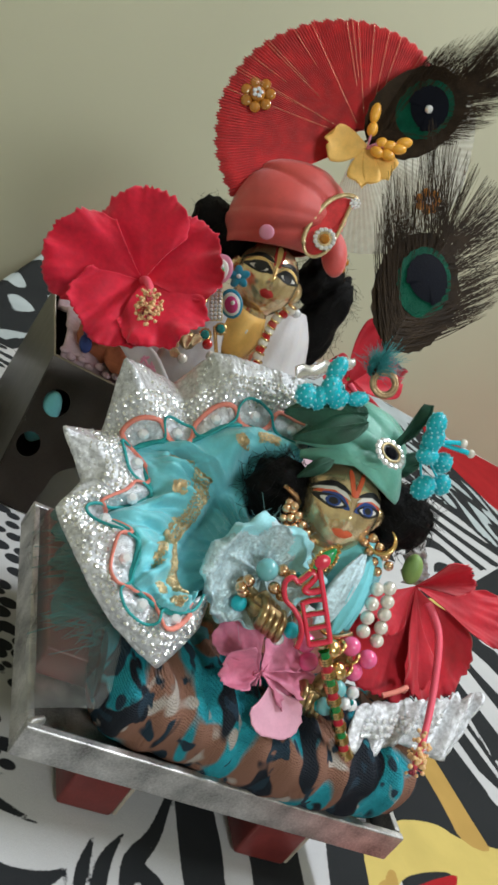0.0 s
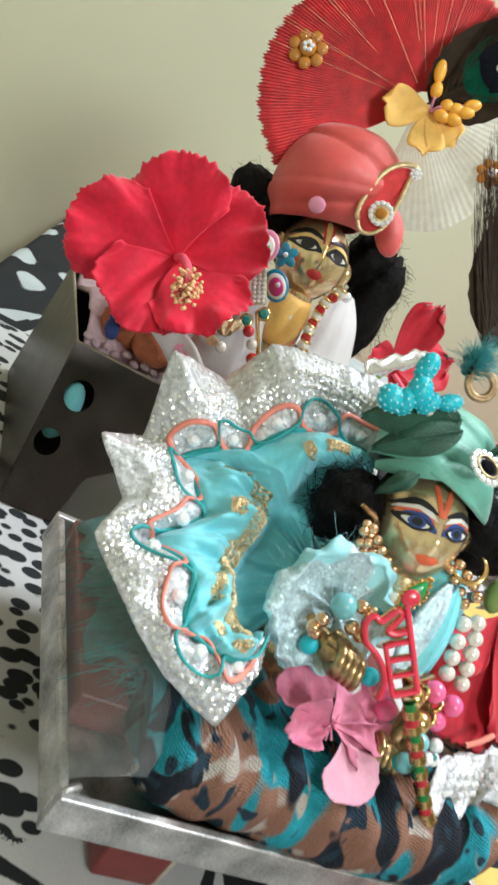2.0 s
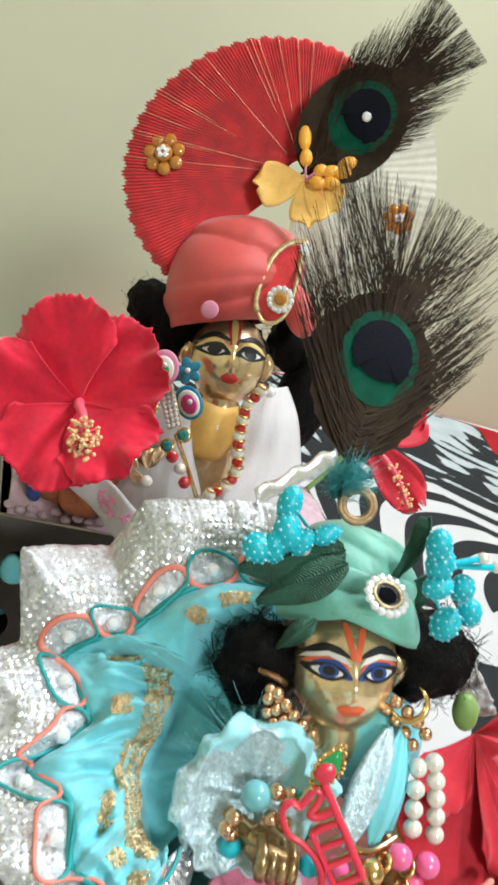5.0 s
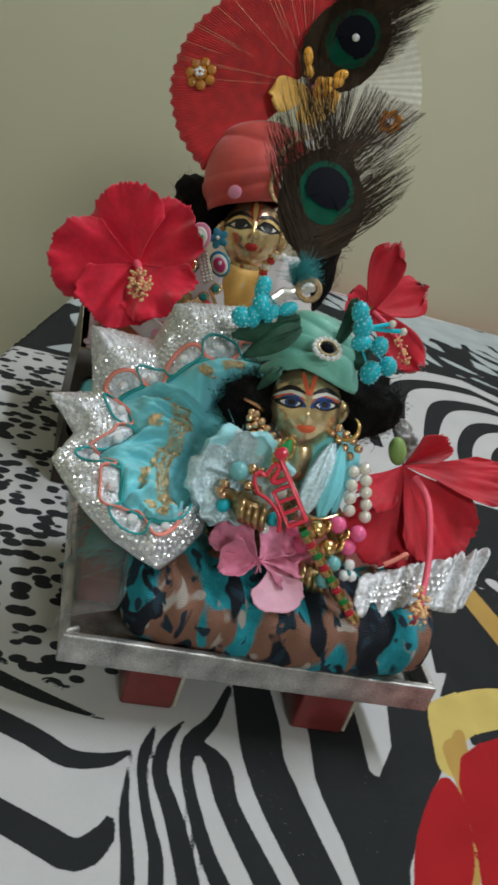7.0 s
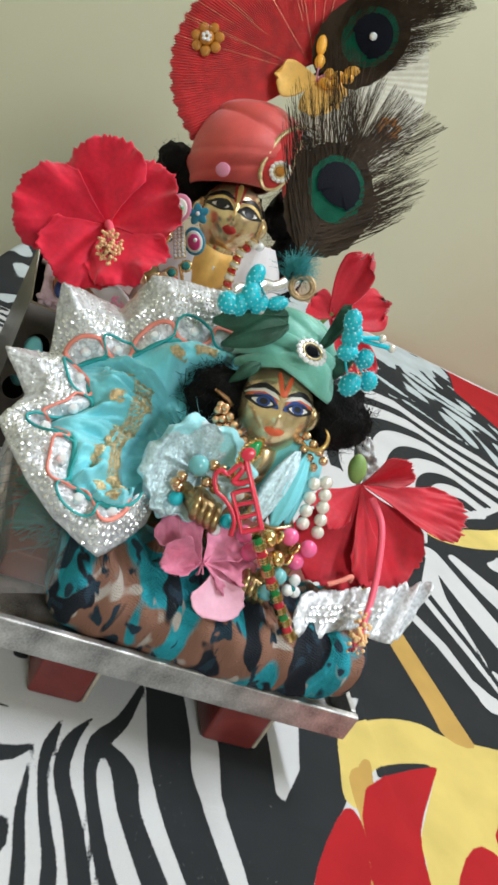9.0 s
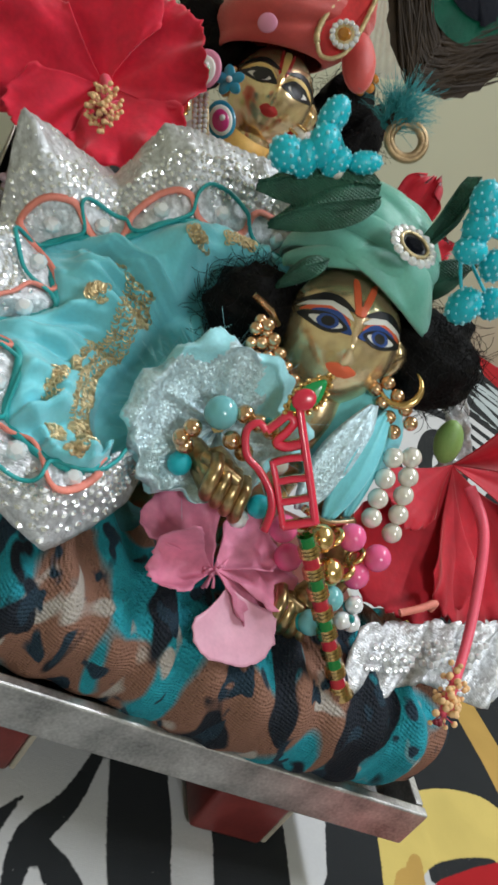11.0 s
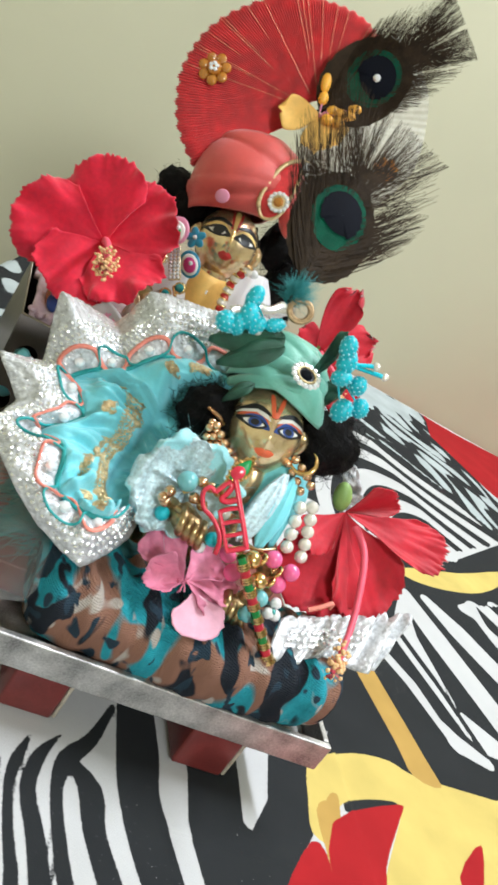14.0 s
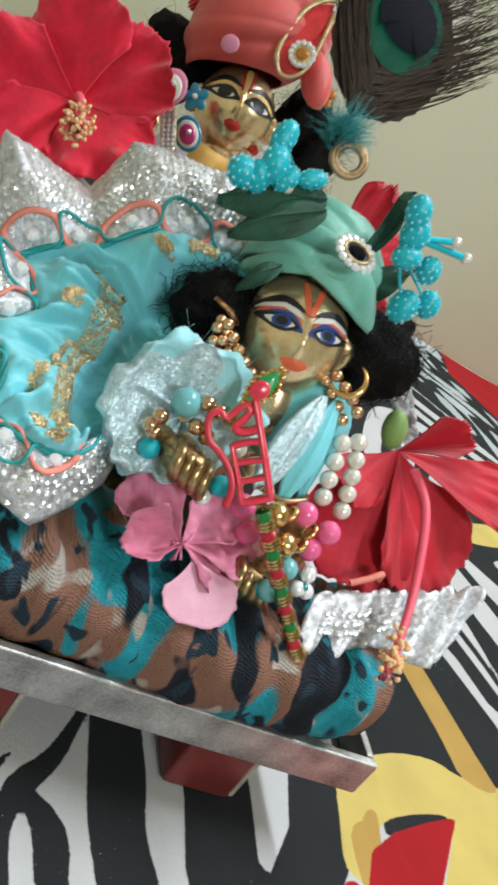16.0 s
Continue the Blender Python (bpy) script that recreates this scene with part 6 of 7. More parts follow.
def side_hibiscus():
    """The blossom lying on its side beside the pearls: limp petals and a long hanging column."""
    t = thing("red_hibiscus", "limp deep-red hibiscus blossom with a long pink column", "flower", "hibiscus blossoms")
    c = V(0.067, 0.073, 0.1425)
    for i, (tip, spread, nrm, curl, cup) in enumerate((((0.132, 0.066, 0.147), 18, V(0.0, -0.75, 0.65), 0.03, 0.06), ((0.1057, 0.05, 0.1055), 42, V(0.35, -0.85, 0.35), -0.08, -0.02), ((0.0625, 0.0435, 0.0945), 42, V(-0.25, -0.85, 0.4), -0.1, -0.04),
                                                        ((0.0862, 0.067, 0.1625), 24, V(0.1, -0.6, 0.75), -0.15, 0.4), ((0.0475, 0.056, 0.1225), 30, V(-0.5, -0.7, 0.5), -0.12, -0.1))):
        d = V(*tip) - c
        ln = d.length * 1.03
        d.normalize()
        m = axes(c, (nrm.cross(d)).normalized() * -1, d)
        solid(part("petal", fan_petal_bm(m, ln, spread, i * 2.1 + 1, curl, cup, 0.7), M["petal"], t), 0.0004)
    part("calyx", ball_bm(1, axes((0.0635, 0.079, 0.1475), (1, 0, 0.4), (-0.6, 0.1, 0.6)) @ Matrix.Diagonal((0.0052, 0.005, 0.0085, 1))), M["fresh_green"], t)
    stamen(t, [(0.071, 0.062, 0.142), (0.077, 0.048, 0.135), (0.0775, 0.026, 0.117), (0.072, 0.006, 0.104), (0.0672, -0.0045, 0.0975)], 0.0019, 0.72, 5, count=60, spread=0.0048)


side_hibiscus()


def pink_flower():
    t = thing("pink_flower", "wilted pink blossom lying on the cushion", "flower")
    c = V(-0.0104, 0.0242, 0.0947)
    nrm = V(0.0, -0.55, 0.83)
    for i, (base, tip, spread, curl, cup, mat) in enumerate(((c, (-0.034, 0.0364, 0.1017), 34, -0.05, 0.3, "pink_petal"), (c, (-0.0315, 0.0185, 0.0905), 30, -0.16, 0.4, "pink_petal"), (c, (0.002, 0.0392, 0.1035), 42, -0.1, 0.12, "pink_petal"),
                                                              (c, (0.0146, 0.0325, 0.0997), 44, 0.06, 0.12, "pink_petal"), (c, (0.0085, 0.0182, 0.0905), 36, 0.1, 0.1, "pink_petal"), ((-0.0062, 0.0205, 0.0935), (0.003, 0.0025, 0.083), 58, 0.02, 0.06, "pink_pale"))):
        base = Vector(base)
        d = V(*tip) - base
        m = axes(base + nrm * (0.002 if i == 5 else 0.0004 * i), d.normalized().cross(nrm).normalized(), d.normalized())
        bm = fan_petal_bm(m, d.length * 1.06, spread, i * 1.7 + 3, curl, cup, 1.2 if i < 5 else 0.4, 24, 26)
        if i < 5:
            for v in bm.verts:
                far = min(1.0, (v.co - c).length / 0.014)
                v.co += nrm * far * ((1 - 2.5 * abs(noise.noise(v.co * 95 + V(i, 0, 0)))) * 0.0022 + noise.noise(v.co * 260) * 0.0007)
        solid(part("petal", bm, M[mat], t), 0.0004)
    rng = random.Random(2)
    bm = bmesh.new()
    for _ in range(22):
        d = V(rng.gauss(0, 1), -abs(rng.gauss(0.6, 0.4)), rng.gauss(0.6, 0.6)).normalized()
        tube_bm([c, c + d * 0.003, c + d * 0.0052 + V(0, 0, -0.0008)], [0.0005, 0.0004, 0.0006], bm, sides=5)
    part("flower_heart", bm, M["pink_petal"], t)["kind"] = "stuff"


pink_flower()


def lace_scrap():
    """The other end of the lace hem, crumpled under the hibiscus."""
    t = thing("silver_lace_end", "crumpled silver lace end under the red blossom", "lace")
    rows = []
    for i in range(91):
        s = i / 90
        a = V(0.04, 0.009, 0.083).lerp(V(0.106, 0.02, 0.0925), s) + V(0, -0.004 * math.sin(s * 9), 0)
        b = V(0.044, 0.024, 0.096).lerp(V(0.118, 0.039, 0.118), s ** 0.8)
        jag = 1 + 0.08 * abs(math.sin(s * 44)) + 0.1 * noise.noise(V(s * 25, 0, 3))
        rows.append([a.lerp(b, k / 14 * jag) + V(0.1, -0.8, 0.6) * (0.0034 * math.sin(s * 31 + 1.2 * k / 14) * (0.4 + 0.6 * s) + 0.0018 * noise.noise(V(s * 22, k * 0.3, 2)) + 0.0005 * noise.noise(V(s * 70, k * 0.8, 5))) for k in range(15)])
    solid(part("lace_cloth", grid_bm(rows), M["lace"], t), 0.0007)
    me = stone_mesh("crystal")
    for i in range(8, 60, 3):
        for k in (5, 7, 9):
            shared("lace_stone", me, t, axes(rows[i][k] + V(0, -0.0008, 0.0006), (1, -0.1, 0.2), (0, 0.6, 0.8), (0.0013,) * 3))
    part("coral_edge", tube_bm(smooth_line([(0.058, 0.03, 0.1035), (0.064, 0.031, 0.1075), (0.069, 0.033, 0.1105), (0.071, 0.035, 0.1065)], 6), 0.0013, sides=6), M["coral_cord"], t)
    rows3 = []
    for i in range(41):
        s = i / 40
        p = V(0.066, 0.1, 0.158).lerp(V(0.083, 0.098, 0.13), s)
        rows3.append([p + V(0.012, 0.0, 0.003) * (k / 10 - 0.2) * (0.6 + 0.9 * s) + V(-0.2, -0.8, 0.4) * (0.007 * noise.noise(V(s * 7, k * 0.35, 6)) + 0.0018 * noise.noise(V(s * 19, k * 0.9, 2))) for k in range(11)])
    solid(part("standing_lace", grid_bm(rows3), M["lace"], t, "crumpled silver lace standing behind the hair"), 0.0007)


lace_scrap()


# ---------------------------------------------------------------- tin box and what fills it
FR, FU = V(0.81, -0.188, 0.556), V(-0.41, 0.498, 0.765)   # right and up of the plane that the ornaments face
FA = FR.cross(FU)


def off(at, dx, dy, da=0.0):
    """A place moved in millimetres along that plane, and da towards its front."""
    return Vector(at) + FR * dx / 1000 + FU * dy / 1000 + FA * da / 1000


def facing(at, sx=1.0, sz=None, turn=0.0):
    return axes(at, FR, FU) @ pose(0, 0, 0, 0, turn, 0) @ Matrix.Diagonal((sx, sx, sz or sx, 1))


def tin_box():
    t = thing("tin_box", "dark brown tin box with round holes, open at the top", "box")
    x0, x1, top = -0.1086, 0.112, 0.0913
    xm = -0.07

    def front(x, z):
        return V(x, 0.2265 + 0.0375 * z / top, z)
    bm = bmesh.new()
    for z0, z1, cx, cz, r in ((0.05, top, -0.094, 0.0665, 0.0085), (0.0, 0.05, -0.0985, 0.038, 0.0075)):
        ring, rim = [], []
        for k in range(48):
            a = 2 * math.pi * k / 48
            ca, sa = math.cos(a), math.sin(a)
            ring.append(front(cx + r * ca, cz + r * sa))
            f = min(((x0 - cx) / ca if ca < -1e-6 else 9), ((xm - cx) / ca if ca > 1e-6 else 9), ((z0 - cz) / sa if sa < -1e-6 else 9), ((z1 - cz) / sa if sa > 1e-6 else 9))
            rim.append(front(cx + f * ca, cz + f * sa))
        grid_bm([ring, [a.lerp(b, 0.5) for a, b in zip(ring, rim)], rim], bm, close=True)
    grid_bm([[front(x, z) for x in (xm, 0.0, x1)] for z in (0.0, 0.05, top)], bm)
    solid(part("front_wall", bm, M["tin"], t, smooth=False), 0.0014)
    for x in (x0, x1):
        solid(part("side_wall", grid_bm([[V(x, 0.2265, 0), V(x, 0.385, 0)], [V(x, 0.264, top), V(x, 0.385, top)]]), M["tin"], t, smooth=False), 0.0014)
    solid(part("back_wall", grid_bm([[V(x0, 0.385, 0), V(x1, 0.385, 0)], [V(x0, 0.385, top), V(x1, 0.385, top)]]), M["tin"], t, smooth=False), 0.0014)
    part("box_floor", grid_bm([[V(x0, 0.2275, 0.002), V(x1, 0.2275, 0.002)], [V(x0, 0.3845, 0.002), V(x1, 0.3845, 0.002)]]), M["tin"], t, smooth=False)
    part("rolled_edge", tube_bm([V(x0, 0.385, top), V(x0, 0.264, top), V(x1, 0.264, top), V(x1, 0.385, top)], 0.0011, sides=6), M["tin_edge"], t)


tin_box()


def box_filling():
    rows = []
    for i in range(41):
        row = []
        for k in range(31):
            x, y = -0.104 + 0.212 * i / 40, 0.268 + 0.112 * k / 30
            z = 0.089 + 0.012 * noise.noise(V(x * 26, y * 26, 1)) + 0.006 * noise.noise(V(x * 70, y * 70, 4)) + 0.01 * math.sin(math.pi * k / 30)
            row.append(V(x, y, z))
        rows.append(row)
    ob = solid(mesh_object("knit_filling", grid_bm(rows), M["mauve_cloth"]), 0.003)
    tagged(ob, "mauve knitted cloth filling the tin box", "cloth")
    t = thing("plush_bundle", "rust plush bundle with a navy bow in the tin box", "plush toy")
    for c, s in (((-0.083, 0.288, 0.104), (0.016, 0.013, 0.013)), ((-0.066, 0.275, 0.106), (0.014, 0.012, 0.012)), ((-0.074, 0.295, 0.116), (0.015, 0.013, 0.014)), ((-0.055, 0.285, 0.108), (0.012, 0.01, 0.01))):
        bm = bmesh.new()
        bmesh.ops.create_icosphere(bm, subdivisions=3, radius=1)
        for v in bm.verts:
            v.co = Vector(c) + V(v.co.x * s[0], v.co.y * s[1], v.co.z * s[2]) * (1 + 0.14 * noise.noise(v.co * 3 + V(c[0] * 90, 0, 0)))
        part("plush_lump", bm, M["rust_cloth"], t)
    bow = bmesh.new()
    for sx in (-1, 1):
        ball_bm(1, facing(off((-0.0935, 0.276, 0.107), 1.5 * sx, 3.5 * sx)) @ Matrix.Diagonal((0.0042, 0.004, 0.0062, 1)), bow, u=12, v=8)
    part("navy_bow", bow, M["navy_cloth"], t)
    beads("scalloped_trim", t, [(-0.104 + 0.0062 * k, 0.268 + 0.0012 * math.sin(k * 2), 0.0945 + 0.0015 * math.cos(k * 3)) for k in range(9)], 0.0032, "mauve_cloth", u=12, squash=0.7)
    teal = mesh_object("teal_scrap", ball_bm(1, Matrix.Translation((-0.096, 0.258, 0.052)) @ Matrix.Diagonal((0.009, 0.008, 0.02, 1))), M["blue_satin"])
    tagged(teal, "turquoise cloth scrap showing through the box's holes", "cloth")
    rows = []
    for i in range(25):
        s = i / 24
        p = smooth_line([(-0.077, 0.2595, 0.1255), (-0.062, 0.254, 0.12), (-0.047, 0.2505, 0.109), (-0.033, 0.25, 0.097)], 8)[i]
        rows.append([p + V(0.62, 0, 0.78) * (0.0085 * (k / 8 - 0.5) * (0.75 + 0.9 * s * (1.25 - s))) * 2 + FA * (0.002 * math.sin(s * 9 + k * 0.4)) for k in range(9)])
    rib = thing("printed_ribbon", "white ribbon printed with pink flowers over the box's edge", "ribbon")
    solid(part("ribbon", grid_bm(rows), M["white_cloth"], rib), 0.0005)
    for i, k in ((8, 4), (11, 5), (13, 3), (16, 5), (10, 3)):
        c = rows[i][k] + FA * 0.0007
        for j in range(5):
            part("printed_petal", disc_bm(0.0009, 0.0021, 0.0002, facing(c, 1.0, 1.0, j * 72) @ pose(0, 0, 0.002), n=10), M["enamel_pink"], rib)


box_filling()


# ---------------------------------------------------------------- the large hibiscus
def open_hibiscus(name, label, centre, petals, mat, ahead_tilt, stam):
    t = thing(name, label, "flower", "hibiscus blossoms")
    for i, (deg, ln, w, fold) in enumerate(petals):
        a = math.radians(deg)
        d = (FR * math.cos(a) + FU * math.sin(a) + FA * (ahead_tilt + fold)).normalized()
        n = (FA - d * FA.dot(d)).normalized()
        r = d.cross(n) * -1
        m = axes(Vector(centre) - FA * 0.013, -r, d)
        solid(part("petal", fan_petal_bm(m, ln, w, i * 1.9 + 0.4, 0.16, 0.1, 1.15), M[mat], t), 0.0005)
    part("calyx", ball_bm(1, facing(off(centre, 0, 0, -30)) @ Matrix.Diagonal((0.006, 0.011, 0.006, 1))), M["fresh_green"], t)
    if stam:
        stamen(t, stam, 0.0025, 0.78, 11, 0.00115, 120, 0.0078)
    return t


H1 = V(-0.0865, 0.272, 0.1605)
open_hibiscus("red_hibiscus", "large open crimson hibiscus blossom on the tin box", H1,
              [(88, 0.0575, 46, 0.02), (158, 0.0635, 43, 0.05), (226, 0.051, 50, 0.34), (300, 0.052, 50, 0.42), (22, 0.0535, 50, 0.05)], "petal_bright", 0.28,
              [H1 - FA * 0.012, V(-0.0845, 0.263, 0.1625), V(-0.0828, 0.253, 0.162), V(-0.082, 0.244, 0.159), V(-0.0814, 0.2365, 0.1545)])
far = thing("red_hibiscus", "red hibiscus blossom leaning on the tin box behind the hair", "flower", "hibiscus blossoms")
for i, (tip, w) in enumerate((((0.1346, 0.378, 0.204), 0.016), ((0.181, 0.384, 0.172), 0.019), ((0.19, 0.352, 0.11), 0.017), ((0.108, 0.37, 0.152), 0.014))):
    c = V(0.132, 0.372, 0.145)
    d = V(*tip) - c
    nrm = V(-0.2, -0.85, 0.4)
    m = axes(c, d.normalized().cross(nrm).normalized(), d.normalized())
    solid(part("petal", petal_bm(m, d.length, w, 0.05, 0.3, 0.06, i * 2.3), M["petal"], far), 0.0005)
part("stem", tube_bm(smooth_line([(0.132, 0.374, 0.147), (0.122, 0.376, 0.12), (0.106, 0.372, 0.096)], 6), 0.002, sides=8), M["fresh_green"], far)
stamen(far, [(0.134, 0.37, 0.144), (0.152, 0.352, 0.135), (0.165, 0.338, 0.118)], 0.0018, 0.5, 21, 0.0011, 50, 0.0055)


# ---------------------------------------------------------------- hair and turban of the standing statue
hair_tuft("black_hair", "rolled black wool hair beside the red turban", (-0.0475, 0.342, 0.2035), (0.015, 0.014, 0.015), 31, 60)
hair_tuft("black_hair", "long fuzzy black wool hair down to the shoulder", (0.06, 0.334, 0.178), (0.0165, 0.016, 0.041), 37, 420)
hair_tuft("black_hair", "fuzzy black wool hair between the red turban and the cheek", (0.0425, 0.338, 0.209), (0.0155, 0.014, 0.022), 43, 160)
hair_tuft("black_hair", "black wool hair beside the painted cheek", (-0.033, 0.33, 0.197), (0.014, 0.012, 0.019), 47, 120)
hair_tuft("black_hair", "black wool hair under the red turban", tuple(BACK @ V(0, 0.011, 0.008)), (0.0255, 0.021, 0.022), 41, 60)

CAP = Matrix.Translation((-0.0135, 0.324, 0.2165)) @ BACK.to_quaternion().to_matrix().to_4x4() @ pose(0, 0, -0.002, 9, -14, 0)


def red_turban():
    t = thing("red_turban", "coral-red satin doll turban with a tall pleated fan", "turban")
    rows = []
    for i in range(45):
        th = i / 44
        phi = math.radians(-40 + 130 * th)
        z = -0.007 + 0.0605 * (math.sin(phi) + 0.643) / 1.643
        r = 0.0345 * max(0.0, math.cos(phi)) ** 0.86 + 0.0002
        row = []
        for k in range(72):
            a = 2 * math.pi * k / 72
            ph = math.atan2(z - 0.012, r * math.cos(a) - 0.04)
            fold = 0.0058 * abs(math.sin(5.6 * ph + 0.8)) ** 0.4 * min(1.0, 4 * (1 - th)) * min(1.0, 5 * th)
            row.append(CAP @ V((r * 1.0 + fold) * math.cos(a) + 0.012 * th + 0.009 * math.sin(math.pi * min(1.0, th * 1.1)), (r * 0.78 + fold) * math.sin(a), z))
        rows.append(row)
    solid(part("cap", grid_bm(rows, close=True), M["red_satin"], t), 0.0012)
    shared("clear_button", ball_mesh("enamel_pink", 16, 10), t, facing(off((-0.0245, 0.2915, 0.2215), -2, 2, 1.5)) @ Matrix.Diagonal((0.005, 0.0012, 0.005, 1)))
    # pleated fan
    P = V(0.0115, 0.343, 0.302)
    n_pl, per = 130, 4
    fan = []
    ang = [(-126, 0.097), (-145, 0.101), (-163, 0.1), (-180, 0.094), (-200, 0.084), (-222, 0.076), (-245, 0.07), (-268, 0.067), (-283, 0.062)]
    for i in range(n_pl * per + 1):
        s = i / (n_pl * per)
        deg = np.interp(s, np.linspace(0, 1, len(ang)), [a for a, _ in ang])
        R = np.interp(s, np.linspace(0, 1, len(ang)), [r for _, r in ang])
        a = math.radians(deg)
        wave = math.sin(2 * math.pi * i / per)
        row = []
        for k in range(13):
            f = 0.1 + 0.9 * k / 12
            d = V(math.cos(a), 0.0, math.sin(a))
            p = P + d * R * f * (1 + 0.012 * (wave > 0.3) * (k == 12) + 0.01 * math.sin(i * 0.37) * (k == 12)) + V(0, 1, 0) * (0.002 * wave * f ** 0.4 + 0.018 * f * math.sin(s * math.pi) - 0.004)
            row.append(p)
        fan.append(row)
    solid(part("pleated_fan", grid_bm(fan), M["red_pleat"], t, "red pleated organza fan"), 0.0003)
    bm = bmesh.new()
    rng = random.Random(6)
    for _ in range(18):
        i = rng.randrange(n_pl // 4, n_pl) * per - per // 4
        k0 = rng.randrange(1, 9)
        tube_bm([fan[min(i, n_pl * per)][k] + V(0, -0.0016, 0) for k in range(k0, 13)], 0.00016, bm, sides=3)
    part("gold_threads", bm, M["pleat_gold"], t)["kind"] = "stuff"
    # pale net half
    net = []
    for i in range(45 * 4 + 1):
        s = i / 180
        a = math.radians(72 - 148 * s)
        R = 0.078 + 0.016 * math.sin(math.pi * s)
        net.append([P + V(math.cos(a), 0, math.sin(a)) * R * f + V(0, 0.0005 * math.sin(2 * math.pi * i / 4) * f + 0.0025 * math.sin(i * 0.13) * f + 0.006 + 0.012 * f, 0) for f in (0.1, 0.3, 0.5, 0.7, 0.85, 1.0)])
    part("net_fan", grid_bm(net), M["white_net"], t, "pale pleated net half of the fan")

    def stud(at, r):
        m = facing(at)
        flower = part("stud", disc_bm(r * 0.45, r * 0.45, r * 0.3, m), M["amber"], t, "amber plastic flower stud")
        for k in range(7):
            a = 2 * math.pi * k / 7
            shared("stud_petal", ball_mesh("amber", 10, 6), flower, m @ Matrix.Translation((r * 0.72 * math.cos(a), 0, r * 0.72 * math.sin(a))) @ Matrix.Diagonal((r * 0.34, r * 0.2, r * 0.34, 1)))
        gem_ring(flower, m @ Matrix.Translation((0, -r * 0.3, 0)), r * 0.2, 5, r * 0.13)
    stud(V(-0.0646, 0.35, 0.2858) + FA * 0.003, 0.0115)
    stud(V(0.084, 0.352, 0.2945) + FA * 0.002, 0.0095)
    stud(V(0.0385, 0.322, 0.2265), 0.0085)
    part("cloth_knot", ball_bm(1, facing(off((0.0113, 0.31, 0.2363), 11, -11, -6)) @ Matrix.Diagonal((0.009, 0.008, 0.016, 1))), M["red_satin"], t)
    # looped cord and round brooch
    B0 = V(0.0113, 0.2976, 0.2363) + FA * 0.006
    loop = smooth_line([off(B0, *q) for q in ((-13.5, -3), (-11.5, -9.5), (-5, -11), (3, -6), (11, 8), (16.5, 20), (19.5, 25.5, ), (21, 23), (20.5, 27.5), (13, 29), (3, 25), (-7, 14), (-13, 3))], 6, True)
    part("cord_loop", tube_bm(loop + loop[:1], [0.0017 * (1 + 0.1 * (-1) ** i) for i in range(len(loop) + 1)], sides=8, flat=0.7), M["pale_gold"], t)
    rows = [[B0.lerp(p, f) - FA * 0.002 for p in loop] for f in (0.05, 0.5, 0.95)]
    part("loop_cloth", grid_bm(rows, close=True), M["red_pleat"], t)
    m = facing(B0 + FA * 0.001)
    brooch = part("brooch", disc_bm(0.0075, 0.0075, 0.001, m), M["pale_gold"], t)
    gem_ring(brooch, m, 0.0062, 13, 0.0017)
    shared("brooch_stone", stone_mesh("amber"), brooch, m @ Matrix.Diagonal((0.0042, 0.003, 0.0042, 1)))
    gem_ring(brooch, facing(off(B0, 20, 23, 2)), 0.0028, 8, 0.0011)
    shared("small_stone", stone_mesh("crystal"), brooch, facing(off(B0, 20, 23, 2), 0.002))


red_turban()


def felt_flower():
    t = thing("felt_flower", "yellow felt flower with orange buds on the fan", "artificial flower")
    c = V(0.009, 0.322, 0.2995)
    for i, (deg, ln, w) in enumerate(((170, 0.028, 0.0125), (262, 0.026, 0.011), (302, 0.025, 0.0125))):
        a = math.radians(deg)
        d = (FR * math.cos(a) + FU * math.sin(a) + FA * 0.1).normalized()
        m = axes(c, d.cross((FA - d * FA.dot(d)).normalized()), d)
        solid(part("felt_petal", petal_bm(m, ln, w, -0.05, 0.15, 0.0, i, 16, 10), M["yellow_cloth"], t), 0.0008)
    for dx, dy, l in ((5, 22, 7.5), (3, 11, 5), (14, 0, 5), (20, -2, 5.5), (24, 2, 5.5), (9, 2, 4), (13, -6, 5), (6, -4, 5)):
        e = off(c, dx, dy, 5)
        part("thread", tube_bm(smooth_line([c, off(c, dx * 0.4, dy * 0.4, 6), e], 4), 0.0006, sides=5), M["enamel_pink"], t)
        part("bud", ball_bm(1, facing(e, 1, 1, math.degrees(math.atan2(dx, dy))) @ Matrix.Diagonal((0.0036, 0.0036, l / 1000, 1)), u=12, v=8), M["yellow_plastic"], t)


felt_flower()
peacock_feather("peacock_feather", "dark peacock feather end with a rhinestone beside the fan", (0.0105, 0.327, 0.3085), (0.06, 0.322, 0.397), (0.86, -0.05, -0.5), 0.031, 0.36, 0.0178, 15, stone=True, sparse=0.28, count=1350, taper=0.25)


